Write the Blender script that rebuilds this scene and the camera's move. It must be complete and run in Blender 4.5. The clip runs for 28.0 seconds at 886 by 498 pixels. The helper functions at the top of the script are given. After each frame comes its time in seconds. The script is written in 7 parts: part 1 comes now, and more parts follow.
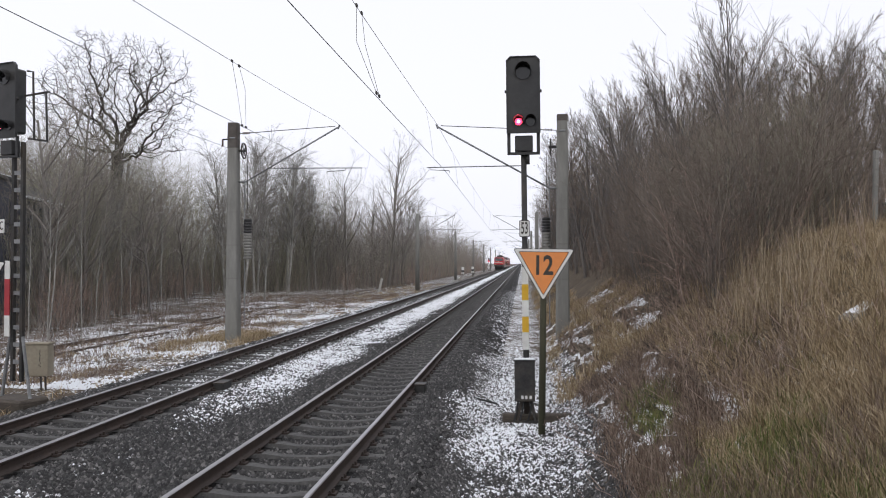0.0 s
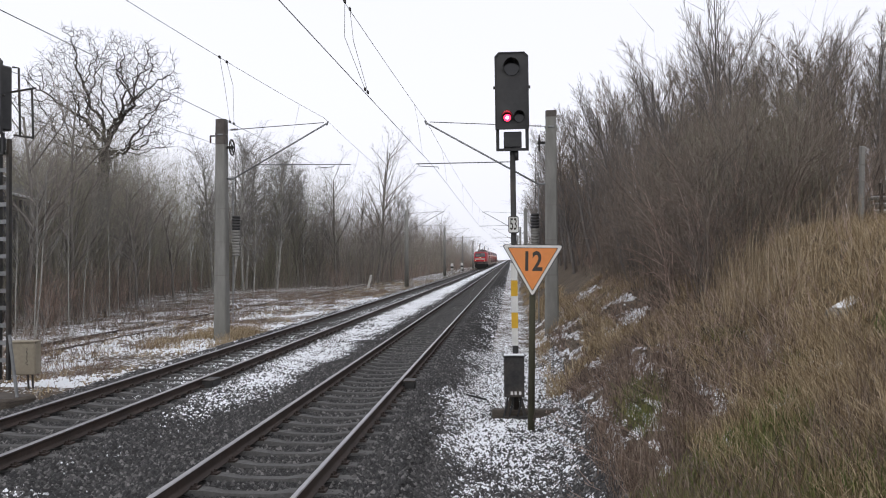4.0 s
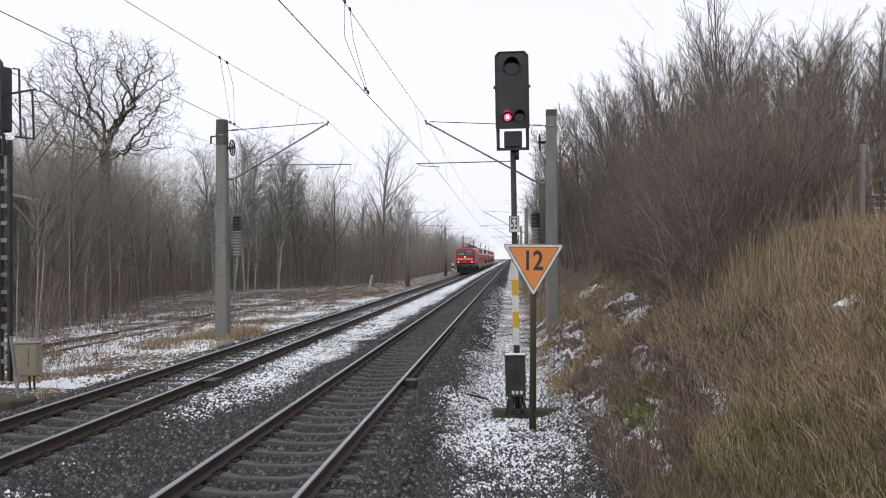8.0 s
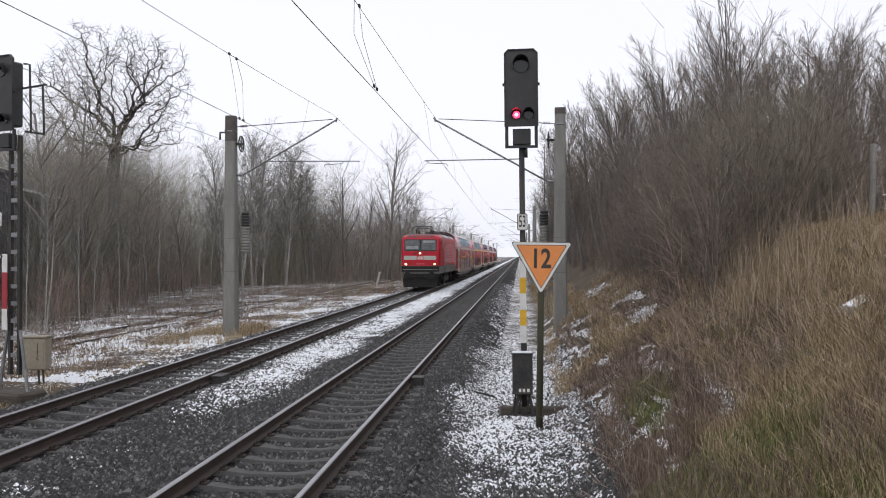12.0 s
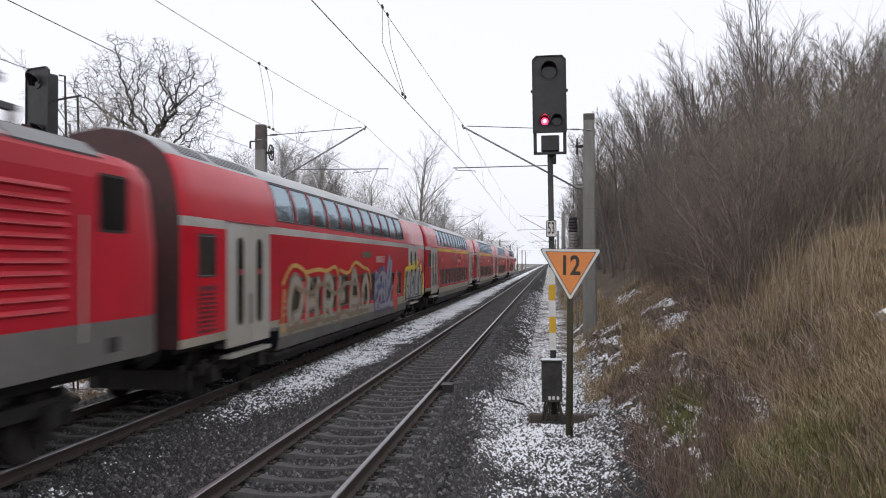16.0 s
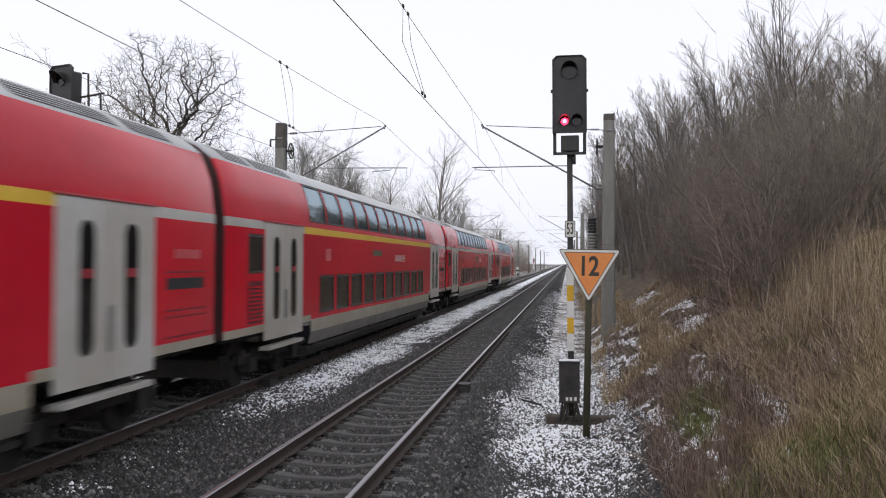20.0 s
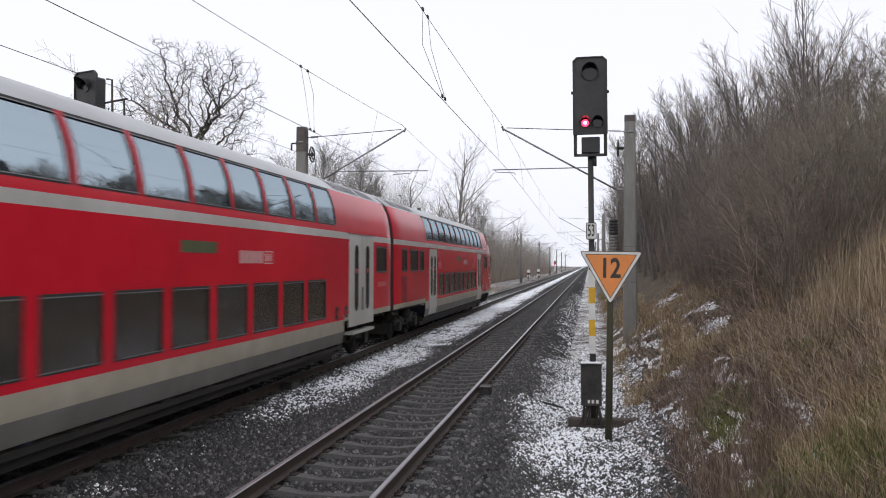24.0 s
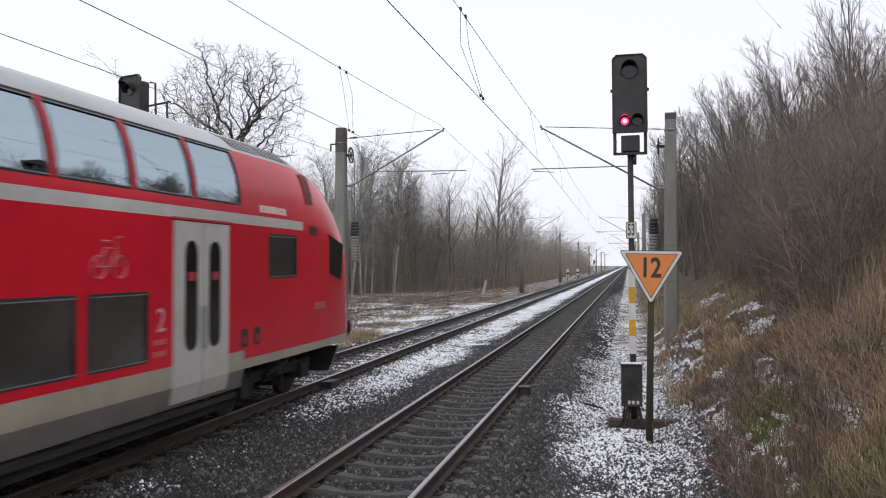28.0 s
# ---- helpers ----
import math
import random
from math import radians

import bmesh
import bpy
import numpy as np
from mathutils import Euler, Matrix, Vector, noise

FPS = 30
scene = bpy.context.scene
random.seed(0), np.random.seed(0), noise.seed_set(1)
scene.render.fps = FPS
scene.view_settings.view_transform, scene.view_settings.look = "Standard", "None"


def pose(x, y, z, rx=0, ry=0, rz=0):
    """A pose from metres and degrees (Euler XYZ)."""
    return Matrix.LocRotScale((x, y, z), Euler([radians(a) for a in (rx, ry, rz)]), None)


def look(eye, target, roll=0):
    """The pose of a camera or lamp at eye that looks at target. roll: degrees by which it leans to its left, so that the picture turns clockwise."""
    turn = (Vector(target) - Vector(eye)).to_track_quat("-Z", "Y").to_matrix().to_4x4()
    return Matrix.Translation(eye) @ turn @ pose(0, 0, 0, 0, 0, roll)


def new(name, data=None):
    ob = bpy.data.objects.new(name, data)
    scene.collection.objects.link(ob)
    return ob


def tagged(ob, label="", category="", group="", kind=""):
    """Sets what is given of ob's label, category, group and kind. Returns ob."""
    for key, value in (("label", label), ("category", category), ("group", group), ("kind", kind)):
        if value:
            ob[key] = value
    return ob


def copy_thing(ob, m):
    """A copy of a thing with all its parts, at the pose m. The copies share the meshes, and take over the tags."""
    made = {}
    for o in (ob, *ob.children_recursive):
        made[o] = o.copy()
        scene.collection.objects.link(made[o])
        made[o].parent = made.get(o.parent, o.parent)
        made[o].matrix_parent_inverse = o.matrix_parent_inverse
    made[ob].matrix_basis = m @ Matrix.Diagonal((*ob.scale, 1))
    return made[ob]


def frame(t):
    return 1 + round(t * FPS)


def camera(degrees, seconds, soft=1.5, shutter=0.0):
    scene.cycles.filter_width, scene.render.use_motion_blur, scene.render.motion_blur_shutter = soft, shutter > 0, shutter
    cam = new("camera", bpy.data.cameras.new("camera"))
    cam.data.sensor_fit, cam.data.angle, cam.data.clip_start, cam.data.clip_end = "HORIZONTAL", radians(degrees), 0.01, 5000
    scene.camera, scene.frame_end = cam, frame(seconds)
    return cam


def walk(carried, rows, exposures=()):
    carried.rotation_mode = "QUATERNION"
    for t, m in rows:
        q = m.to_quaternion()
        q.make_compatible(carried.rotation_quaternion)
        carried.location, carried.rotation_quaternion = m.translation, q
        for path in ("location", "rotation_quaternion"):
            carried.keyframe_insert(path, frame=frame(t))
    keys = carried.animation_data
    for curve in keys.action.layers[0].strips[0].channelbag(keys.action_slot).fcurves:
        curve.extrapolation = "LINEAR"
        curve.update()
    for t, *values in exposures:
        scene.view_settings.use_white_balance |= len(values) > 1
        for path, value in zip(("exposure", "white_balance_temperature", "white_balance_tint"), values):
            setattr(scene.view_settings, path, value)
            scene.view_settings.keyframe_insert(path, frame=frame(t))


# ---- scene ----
# The camera stands on one spot, 2.5 m above the rails, and slowly pans after the train.
EYE = (3.04, 0.0, 2.49)
# seconds, turn to the left, tilt, lean (degrees)
VIEW = [
    (0.0, 5.42, 90.9, -0.01), (0.5, 5.21, 90.72, -0.1), (1.0, 5.01, 90.59, -0.07), (1.5, 4.79, 90.57, -0.04),
    (2.0, 4.77, 90.62, -0.08), (2.5, 4.73, 90.63, -0.18), (3.0, 4.65, 90.64, -0.19), (3.5, 4.69, 90.65, -0.21),
    (5.5, 4.54, 90.61, -0.18), (6.0, 4.47, 90.61, -0.46), (6.5, 4.45, 90.54, -0.4), (7.0, 4.51, 90.47, -0.38),
    (7.5, 4.61, 90.48, -0.45), (8.0, 4.73, 90.62, -0.4), (8.5, 4.9, 90.69, -0.36), (9.0, 4.98, 90.7, -0.23),
    (9.5, 5.05, 90.66, -0.22), (10.0, 5.11, 90.61, -0.12), (10.5, 5.17, 90.52, -0.04), (11.0, 5.23, 90.49, -0.03),
    (11.5, 5.23, 90.47, -0.0), (12.0, 5.27, 90.44, -0.01), (12.5, 5.28, 90.44, -0.12), (14.5, 6.23, 90.68, -0.07),
    (15.0, 6.56, 90.79, -0.19), (15.5, 6.93, 90.88, -0.15), (16.0, 7.23, 90.93, -0.17), (16.5, 7.51, 90.92, -0.11),
    (17.0, 7.82, 90.85, 0.09), (17.5, 8.1, 90.84, 0.35), (18.0, 8.24, 90.81, 0.46), (18.5, 8.31, 90.79, 0.48),
    (19.0, 8.36, 90.8, 0.46), (19.5, 8.42, 90.83, 0.4), (20.0, 8.49, 90.89, 0.37), (20.5, 8.64, 90.99, 0.26),
    (21.0, 8.75, 91.0, 0.27), (21.5, 8.83, 90.98, 0.32), (23.5, 9.72, 91.01, 0.18), (24.0, 9.91, 91.06, 0.16),
    (24.5, 10.08, 91.11, 0.18), (25.0, 10.3, 91.12, 0.21), (25.5, 10.48, 91.09, 0.11), (26.0, 10.72, 91.07, 0.16),
    (26.5, 11.04, 91.06, 0.15), (27.0, 11.42, 91.1, 0.15), (27.5, 11.91, 91.11, 0.19), (28.0, 12.55, 91.04, 0.06),
]
cam = camera(55.9, 28.0, soft=1.0, shutter=0.6)
walk(cam, [(t, pose(*EYE, tilt, 0, turn) @ pose(0, 0, 0, 0, 0, lean)) for t, turn, tilt, lean in VIEW])

# ---- light: a bright overcast winter sky, hardly any sun ----
world = bpy.data.worlds.new("overcast_sky")
scene.world = world
world.use_nodes = True
wn, wl = world.node_tree.nodes, world.node_tree.links
sky = wn.new("ShaderNodeTexSky")
sky.sky_type, sky.sun_disc = "NISHITA", False
sky.sun_elevation, sky.sun_rotation = radians(38), radians(150)
sky.air_density, sky.dust_density = 1.0, 4.0
grey = wn.new("ShaderNodeHueSaturation")
grey.inputs["Saturation"].default_value = 0.10
wl.new(sky.outputs["Color"], grey.inputs["Color"])
cloud = wn.new("ShaderNodeMix")
cloud.data_type = "RGBA"
cloud.inputs["Factor"].default_value = 0.82
cloud.inputs["B"].default_value = (9.0, 9.12, 10.05, 1)
wl.new(grey.outputs["Color"], cloud.inputs["A"])
wl.new(cloud.outputs["Result"], wn["Background"].inputs["Color"])
wn["Background"].inputs["Strength"].default_value = 0.12
sun = new("sun", bpy.data.lights.new("sun", "SUN"))
sun.data.energy, sun.data.angle, sun.data.color = 0.5, radians(40), (1.0, 0.96, 0.9)
sun.matrix_world = look((0, 0, 50), (0 + 20, 0 + 34, 50 - 31))

# ---- materials ----
def shader(name):
    m = bpy.data.materials.new(name)
    m.use_nodes = True
    t = m.node_tree
    return m, t, t.nodes["Principled BSDF"]


def put(t, kind, **vals):
    n = t.nodes.new(kind)
    for k, v in vals.items():
        n.inputs[k].default_value = v
    return n


def noise_tex(t, scale, detail=4.0, space="Object", stretch=None):
    co = t.nodes.new("ShaderNodeTexCoord") if space == "Object" else t.nodes.new("ShaderNodeNewGeometry")
    out = co.outputs["Object"] if space == "Object" else co.outputs["Position"]
    if stretch:
        mp = put(t, "ShaderNodeMapping", Scale=stretch)
        t.links.new(out, mp.inputs["Vector"])
        out = mp.outputs["Vector"]
    n = put(t, "ShaderNodeTexNoise", Scale=scale, Detail=detail, Roughness=0.6)
    t.links.new(out, n.inputs["Vector"])
    return n.outputs["Fac"]


def ramp(t, fac, stops):
    r = t.nodes.new("ShaderNodeValToRGB")
    e = r.color_ramp.elements
    while len(e) < len(stops):
        e.new(0.5)
    for el, (p, c) in zip(e, stops):
        el.position, el.color = p, (*c, 1) if len(c) == 3 else c
    t.links.new(fac, r.inputs["Fac"])
    return r.outputs["Color"]


def mix(t, fac, a, b):
    m = t.nodes.new("ShaderNodeMix")
    m.data_type = "RGBA"
    for sock, v in (("Factor", fac), ("A", a), ("B", b)):
        if isinstance(v, (int, float)):
            m.inputs[sock].default_value = v
        elif isinstance(v, tuple):
            m.inputs[sock].default_value = (*v, 1)
        else:
            t.links.new(v, m.inputs[sock])
    return m.outputs["Result"]


def calc(t, op, a, b=None):
    m = t.nodes.new("ShaderNodeMath")
    m.operation = op
    for i, v in enumerate((a, b)):
        if v is None:
            continue
        if isinstance(v, (int, float)):
            m.inputs[i].default_value = v
        else:
            t.links.new(v, m.inputs[i])
    return m.outputs[0]


def bumped(t, p, height, strength=0.3, distance=0.02):
    b = put(t, "ShaderNodeBump", Strength=strength, Distance=distance)
    t.links.new(height, b.inputs["Height"])
    t.links.new(b.outputs["Normal"], p.inputs["Normal"])


def surface(name, dark, light, scale=6.0, rough=0.6, metal=0.0, bump=0.15, dirt=None, dirt_amount=0.35, stretch=None, coat=0.0, spec=0.5):
    """Two-scale mottled surface: base colour between dark and light, with an optional layer of dirt."""
    m, t, p = shader(name)
    fine = noise_tex(t, scale * 6, 3, stretch=stretch)
    wide = noise_tex(t, scale, 5, stretch=stretch)
    both = calc(t, "ADD", calc(t, "MULTIPLY", fine, 0.45), calc(t, "MULTIPLY", wide, 0.55))
    col = ramp(t, both, [(0.35, dark), (0.65, light)])
    if dirt:
        spots = ramp(t, noise_tex(t, scale * 0.45, 6, stretch=stretch), [(0.62 - dirt_amount, (0, 0, 0)), (0.85 - dirt_amount * 0.5, (1, 1, 1))])
        col = mix(t, calc(t, "MULTIPLY", spots, 0.7), col, dirt)
    t.links.new(col, p.inputs["Base Color"])
    p.inputs["Roughness"].default_value, p.inputs["Metallic"].default_value = rough, metal
    p.inputs["Coat Weight"].default_value = coat
    p.inputs["Specular IOR Level"].default_value = spec
    if bump:
        bumped(t, p, both, bump)
    return m


def varied(name, colours, rough=0.9, random_from="island", scale=4.0, spec=0.2):
    """Colour picked at random, piece by piece, with a little grain."""
    m, t, p = shader(name)
    if random_from == "island":
        r = t.nodes.new("ShaderNodeNewGeometry").outputs["Random Per Island"]
    else:
        r = t.nodes.new("ShaderNodeObjectInfo").outputs["Random"]
    stops = [(i / max(1, len(colours) - 1), c) for i, c in enumerate(colours)]
    col = ramp(t, r, stops)
    g = noise_tex(t, scale, 3)
    col = mix(t, calc(t, "MULTIPLY", g, 0.35), col, tuple(0.5 * v for v in colours[0]))
    t.links.new(col, p.inputs["Base Color"])
    p.inputs["Roughness"].default_value = rough
    p.inputs["Specular IOR Level"].default_value = spec
    return m


def emitter(name, colour, strength):
    m, t, p = shader(name)
    p.inputs["Base Color"].default_value = (*[min(1, c) for c in colour], 1)
    p.inputs["Emission Color"].default_value = (*colour, 1)
    p.inputs["Emission Strength"].default_value = strength
    return m


def glass(name, tint, gloss=0.03, coating=3.2, sheen=(0.95, 0.97, 1)):
    m, t, p = shader(name)
    t.nodes.remove(p)
    out = t.nodes["Material Output"]
    clear = put(t, "ShaderNodeBsdfTransparent", Color=(*tint, 1))
    shine = put(t, "ShaderNodeBsdfGlossy", Color=(*sheen, 1), Roughness=gloss)
    fres = put(t, "ShaderNodeFresnel", IOR=coating)
    mx = t.nodes.new("ShaderNodeMixShader")
    t.links.new(fres.outputs[0], mx.inputs[0])
    t.links.new(clear.outputs[0], mx.inputs[1])
    t.links.new(shine.outputs[0], mx.inputs[2])
    t.links.new(mx.outputs[0], out.inputs["Surface"])
    return m


def snow_cover(t):
    """Where snow lies on the ground: broken patches, thick beside the tracks."""
    geo = t.nodes.new("ShaderNodeNewGeometry")
    xyz = t.nodes.new("ShaderNodeSeparateXYZ")
    t.links.new(geo.outputs["Position"], xyz.inputs[0])
    wobble = calc(t, "MULTIPLY", calc(t, "SUBTRACT", noise_tex(t, 0.35, 3, "World"), 0.5), 1.6)
    x = calc(t, "ADD", xyz.outputs["X"], wobble)
    mp = put(t, "ShaderNodeMapRange")
    mp.inputs["From Min"].default_value, mp.inputs["From Max"].default_value = -40.0, 40.0
    t.links.new(x, mp.inputs["Value"])
    at = lambda v: (v + 40.0) / 80.0
    band = ramp(t, mp.outputs["Result"], [(at(-30), (0.36,) * 3), (at(-9.5), (0.37,) * 3), (at(-6.6), (0.35,) * 3), (at(-6.0), (0.26,) * 3),
                (at(-5.2), (0.22,) * 3), (at(-4.2), (0.34,) * 3), (at(-3.4), (0.24,) * 3), (at(-2.75), (0.435,) * 3), (at(-1.95), (0.40,) * 3), (at(-1.35), (0.08,) * 3),
                (at(1.45), (0.10,) * 3), (at(1.9), (0.29,) * 3), (at(2.4), (0.42,) * 3), (at(3.4), (0.405,) * 3), (at(4.1), (0.33,) * 3), (at(4.9), (0.20,) * 3), (at(9), (0.08,) * 3)])
    # hardly any lies between the tracks close to the platform's end
    gate = ramp(t, mp.outputs["Result"], [(at(-10.5), (0, 0, 0)), (at(-8.5), (1, 1, 1)), (at(-1.5), (1, 1, 1)), (at(-1.2), (0, 0, 0))])
    near = t.nodes.new("ShaderNodeMapRange")
    near.inputs["From Min"].default_value, near.inputs["From Max"].default_value = 18.0, 11.5
    t.links.new(xyz.outputs["Y"], near.inputs["Value"])
    band = calc(t, "SUBTRACT", band, calc(t, "MULTIPLY", calc(t, "MULTIPLY", gate, near.outputs["Result"]), 0.20))
    # farther out the wind has dusted the ballast with snow
    bed_ = ramp(t, mp.outputs["Result"], [(at(-6.4), (0, 0, 0)), (at(-5.8), (1, 1, 1)), (at(1.6), (1, 1, 1)), (at(2.2), (0, 0, 0))])
    out_ = t.nodes.new("ShaderNodeMapRange")
    out_.inputs["From Min"].default_value, out_.inputs["From Max"].default_value = 14.0, 45.0
    t.links.new(xyz.outputs["Y"], out_.inputs["Value"])
    band = calc(t, "ADD", band, calc(t, "MULTIPLY", calc(t, "MULTIPLY", bed_, out_.outputs["Result"]), 0.12))
    # the path is trodden bare close to the platform's end
    trod = ramp(t, mp.outputs["Result"], [(at(1.2), (0, 0, 0)), (at(1.8), (1, 1, 1)), (at(4.0), (1, 1, 1)), (at(4.8), (0, 0, 0))])
    close = t.nodes.new("ShaderNodeMapRange")
    close.inputs["From Min"].default_value, close.inputs["From Max"].default_value = 13.0, 7.5
    t.links.new(xyz.outputs["Y"], close.inputs["Value"])
    band = calc(t, "SUBTRACT", band, calc(t, "MULTIPLY", calc(t, "MULTIPLY", trod, close.outputs["Result"]), 0.25))
    return band, geo, xyz


def ground_material(name, soil_a, soil_b, scale, lie=0.10, crumb=12.0):
    m, t, p = shader(name)
    soil = ramp(t, noise_tex(t, scale, 6, "World"), [(0.3, soil_a), (0.7, soil_b)])
    band, geo, xyz = snow_cover(t)
    n1 = noise_tex(t, 0.9, 4, "World")
    n2 = noise_tex(t, crumb, 2, "World")
    n = calc(t, "ADD", calc(t, "MULTIPLY", n1, 0.38), calc(t, "MULTIPLY", n2, 0.62))
    fac = ramp(t, calc(t, "ADD", calc(t, "SUBTRACT", calc(t, "ADD", band, lie), n), 0.5), [(0.47, (0, 0, 0)), (0.53, (1, 1, 1))])
    col = mix(t, fac, soil, (0.90, 0.92, 0.95))
    t.links.new(col, p.inputs["Base Color"])
    p.inputs["Roughness"].default_value = 0.9
    p.inputs["Specular IOR Level"].default_value = 0.25
    bumped(t, p, calc(t, "ADD", n2, calc(t, "MULTIPLY", fac, 0.5)), 0.6, 0.05)
    return m


def stone_material(name):
    """Ballast stones, dark and wet, some of them capped with snow."""
    m, t, p = shader(name)
    r = t.nodes.new("ShaderNodeNewGeometry").outputs["Random Per Island"]
    col = ramp(t, r, [(0.0, (0.007, 0.0068, 0.0068)), (0.45, (0.022, 0.021, 0.0205)), (0.8, (0.056, 0.053, 0.050)), (1.0, (0.18, 0.172, 0.165))])
    band, geo, xyz = snow_cover(t)
    nz = t.nodes.new("ShaderNodeSeparateXYZ")
    t.links.new(geo.outputs["Normal"], nz.inputs[0])
    own = calc(t, "FRACT", calc(t, "MULTIPLY", r, 37.0))
    n = calc(t, "ADD", calc(t, "MULTIPLY", noise_tex(t, 0.9, 4, "World"), 0.38), calc(t, "ADD", calc(t, "MULTIPLY", noise_tex(t, 12.0, 2, "World"), 0.34), calc(t, "MULTIPLY", own, 0.28)))
    lie = calc(t, "SUBTRACT", calc(t, "ADD", calc(t, "ADD", band, 0.045), calc(t, "MULTIPLY", calc(t, "SUBTRACT", nz.outputs["Z"], 0.70), 0.30)), n)
    fac = ramp(t, calc(t, "ADD", lie, 0.5), [(0.48, (0, 0, 0)), (0.53, (1, 1, 1))])
    t.links.new(mix(t, fac, col, (0.88, 0.90, 0.93)), p.inputs["Base Color"])
    p.inputs["Roughness"].default_value = 0.65
    return m


M_soil = ground_material("soil_with_snow", (0.050, 0.038, 0.027), (0.13, 0.10, 0.068), 1.6, 0.075)
M_ballast = ground_material("ballast_bed", (0.009, 0.0087, 0.0085), (0.026, 0.0245, 0.023), 14.0, 0.02, 20.0)
M_stone = stone_material("ballast_stone")
M_concrete = surface("sleeper_concrete", (0.075, 0.073, 0.071), (0.17, 0.165, 0.16), 5, 0.85, bump=0.4, dirt=(0.030, 0.030, 0.028), dirt_amount=0.34)
M_wood = surface("old_timber", (0.035, 0.028, 0.022), (0.09, 0.075, 0.06), 3, 0.9, stretch=(1, 1, 8))
M_rail_side = surface("rusty_rail", (0.045, 0.030, 0.024), (0.085, 0.058, 0.046), 4, 0.75, metal=0.2, dirt=(0.03, 0.026, 0.024))
M_rail_top = surface("polished_rail_head", (0.26, 0.25, 0.26), (0.42, 0.41, 0.42), 2, 0.34, metal=0.9, bump=0.02, stretch=(1, 0.1, 1))
M_mast = surface("mast_concrete", (0.20, 0.198, 0.185), (0.31, 0.305, 0.285), 1.2, 0.85, dirt=(0.10, 0.098, 0.082), dirt_amount=0.32, stretch=(1, 1, 0.25))
M_mast_head = surface("stained_mast_head", (0.06, 0.052, 0.046), (0.115, 0.10, 0.09), 2.0, 0.85, dirt=(0.16, 0.15, 0.135), dirt_amount=0.2)
M_steel = surface("galvanised_steel", (0.17, 0.175, 0.18), (0.30, 0.305, 0.31), 3, 0.55, metal=0.6, bump=0.05)
M_dark_steel = surface("dark_weathered_steel", (0.024, 0.024, 0.024), (0.055, 0.054, 0.053), 4, 0.6, metal=0.4, bump=0.08, dirt=(0.10, 0.075, 0.055), dirt_amount=0.18)
M_black = surface("signal_black", (0.014, 0.014, 0.015), (0.028, 0.028, 0.029), 3, 0.5, bump=0.03, dirt=(0.05, 0.048, 0.044), dirt_amount=0.18)
M_lens = surface("dark_lens", (0.008, 0.008, 0.009), (0.012, 0.012, 0.013), 2, 0.12, bump=0)
M_wire = surface("copper_wire", (0.13, 0.134, 0.132), (0.22, 0.225, 0.22), 2, 0.5, metal=0.5, bump=0)
M_insul = surface("brown_insulator", (0.05, 0.025, 0.018), (0.09, 0.05, 0.035), 5, 0.25, bump=0)
M_red_lamp = emitter("red_signal_light", (1.0, 0.02, 0.06), 7.0)
M_red_core = emitter("red_signal_core", (1.0, 0.28, 0.34), 8.0)
M_head_lamp = emitter("warm_headlight", (1.0, 0.70, 0.36), 3.0)
M_white = surface("white_enamel", (0.62, 0.62, 0.60), (0.78, 0.78, 0.76), 2, 0.45, dirt=(0.40, 0.38, 0.33), dirt_amount=0.2, bump=0.03)
M_yellow = surface("yellow_enamel", (0.62, 0.36, 0.02), (0.74, 0.45, 0.04), 2, 0.45, bump=0.03)
M_redboard = surface("red_enamel", (0.30, 0.02, 0.03), (0.40, 0.03, 0.04), 2, 0.5, bump=0.03)
M_orange = surface("orange_sign", (0.72, 0.24, 0.055), (0.82, 0.29, 0.075), 2, 0.5, dirt=(0.55, 0.22, 0.08), dirt_amount=0.2, bump=0.02)
M_ink = surface("black_lettering", (0.03, 0.026, 0.022), (0.05, 0.042, 0.035), 3, 0.6, bump=0)
M_post = surface("mossy_wooden_post", (0.030, 0.026, 0.020), (0.062, 0.054, 0.040), 2.5, 0.9, dirt=(0.055, 0.06, 0.022), dirt_amount=0.35, stretch=(1, 1, 0.2))
M_cabinet = surface("weathered_cream_box", (0.25, 0.22, 0.165), (0.36, 0.325, 0.255), 2, 0.7, dirt=(0.16, 0.13, 0.09), dirt_amount=0.3)
M_loco_red = surface("traffic_red_loco", (0.47, 0.011, 0.026), (0.56, 0.015, 0.034), 0.6, 0.36, dirt=(0.25, 0.02, 0.03), dirt_amount=0.2, bump=0.0, spec=0.28)
M_sooty_red = surface("sooty_red_roof_edge", (0.035, 0.018, 0.018), (0.30, 0.03, 0.04), 0.9, 0.5, bump=0.0)
M_soot = surface("black_brake_soot", (0.010, 0.0095, 0.009), (0.024, 0.022, 0.020), 2, 0.85, bump=0.05)
M_red = surface("traffic_red_coach", (0.54, 0.010, 0.025), (0.62, 0.014, 0.032), 0.5, 0.22, dirt=(0.33, 0.015, 0.03), dirt_amount=0.17, bump=0.0, spec=0.22)
M_cream = surface("light_grey_band", (0.44, 0.43, 0.40), (0.56, 0.55, 0.52), 0.7, 0.45, dirt=(0.27, 0.24, 0.20), dirt_amount=0.26, bump=0.02)
M_band = surface("dirty_beige_band", (0.34, 0.305, 0.235), (0.45, 0.41, 0.33), 0.8, 0.55, dirt=(0.22, 0.185, 0.135), dirt_amount=0.3, bump=0.02)
M_skirt = surface("dusty_grey_skirt", (0.13, 0.125, 0.115), (0.20, 0.19, 0.175), 0.7, 0.65, dirt=(0.09, 0.075, 0.06), dirt_amount=0.3, bump=0.05)
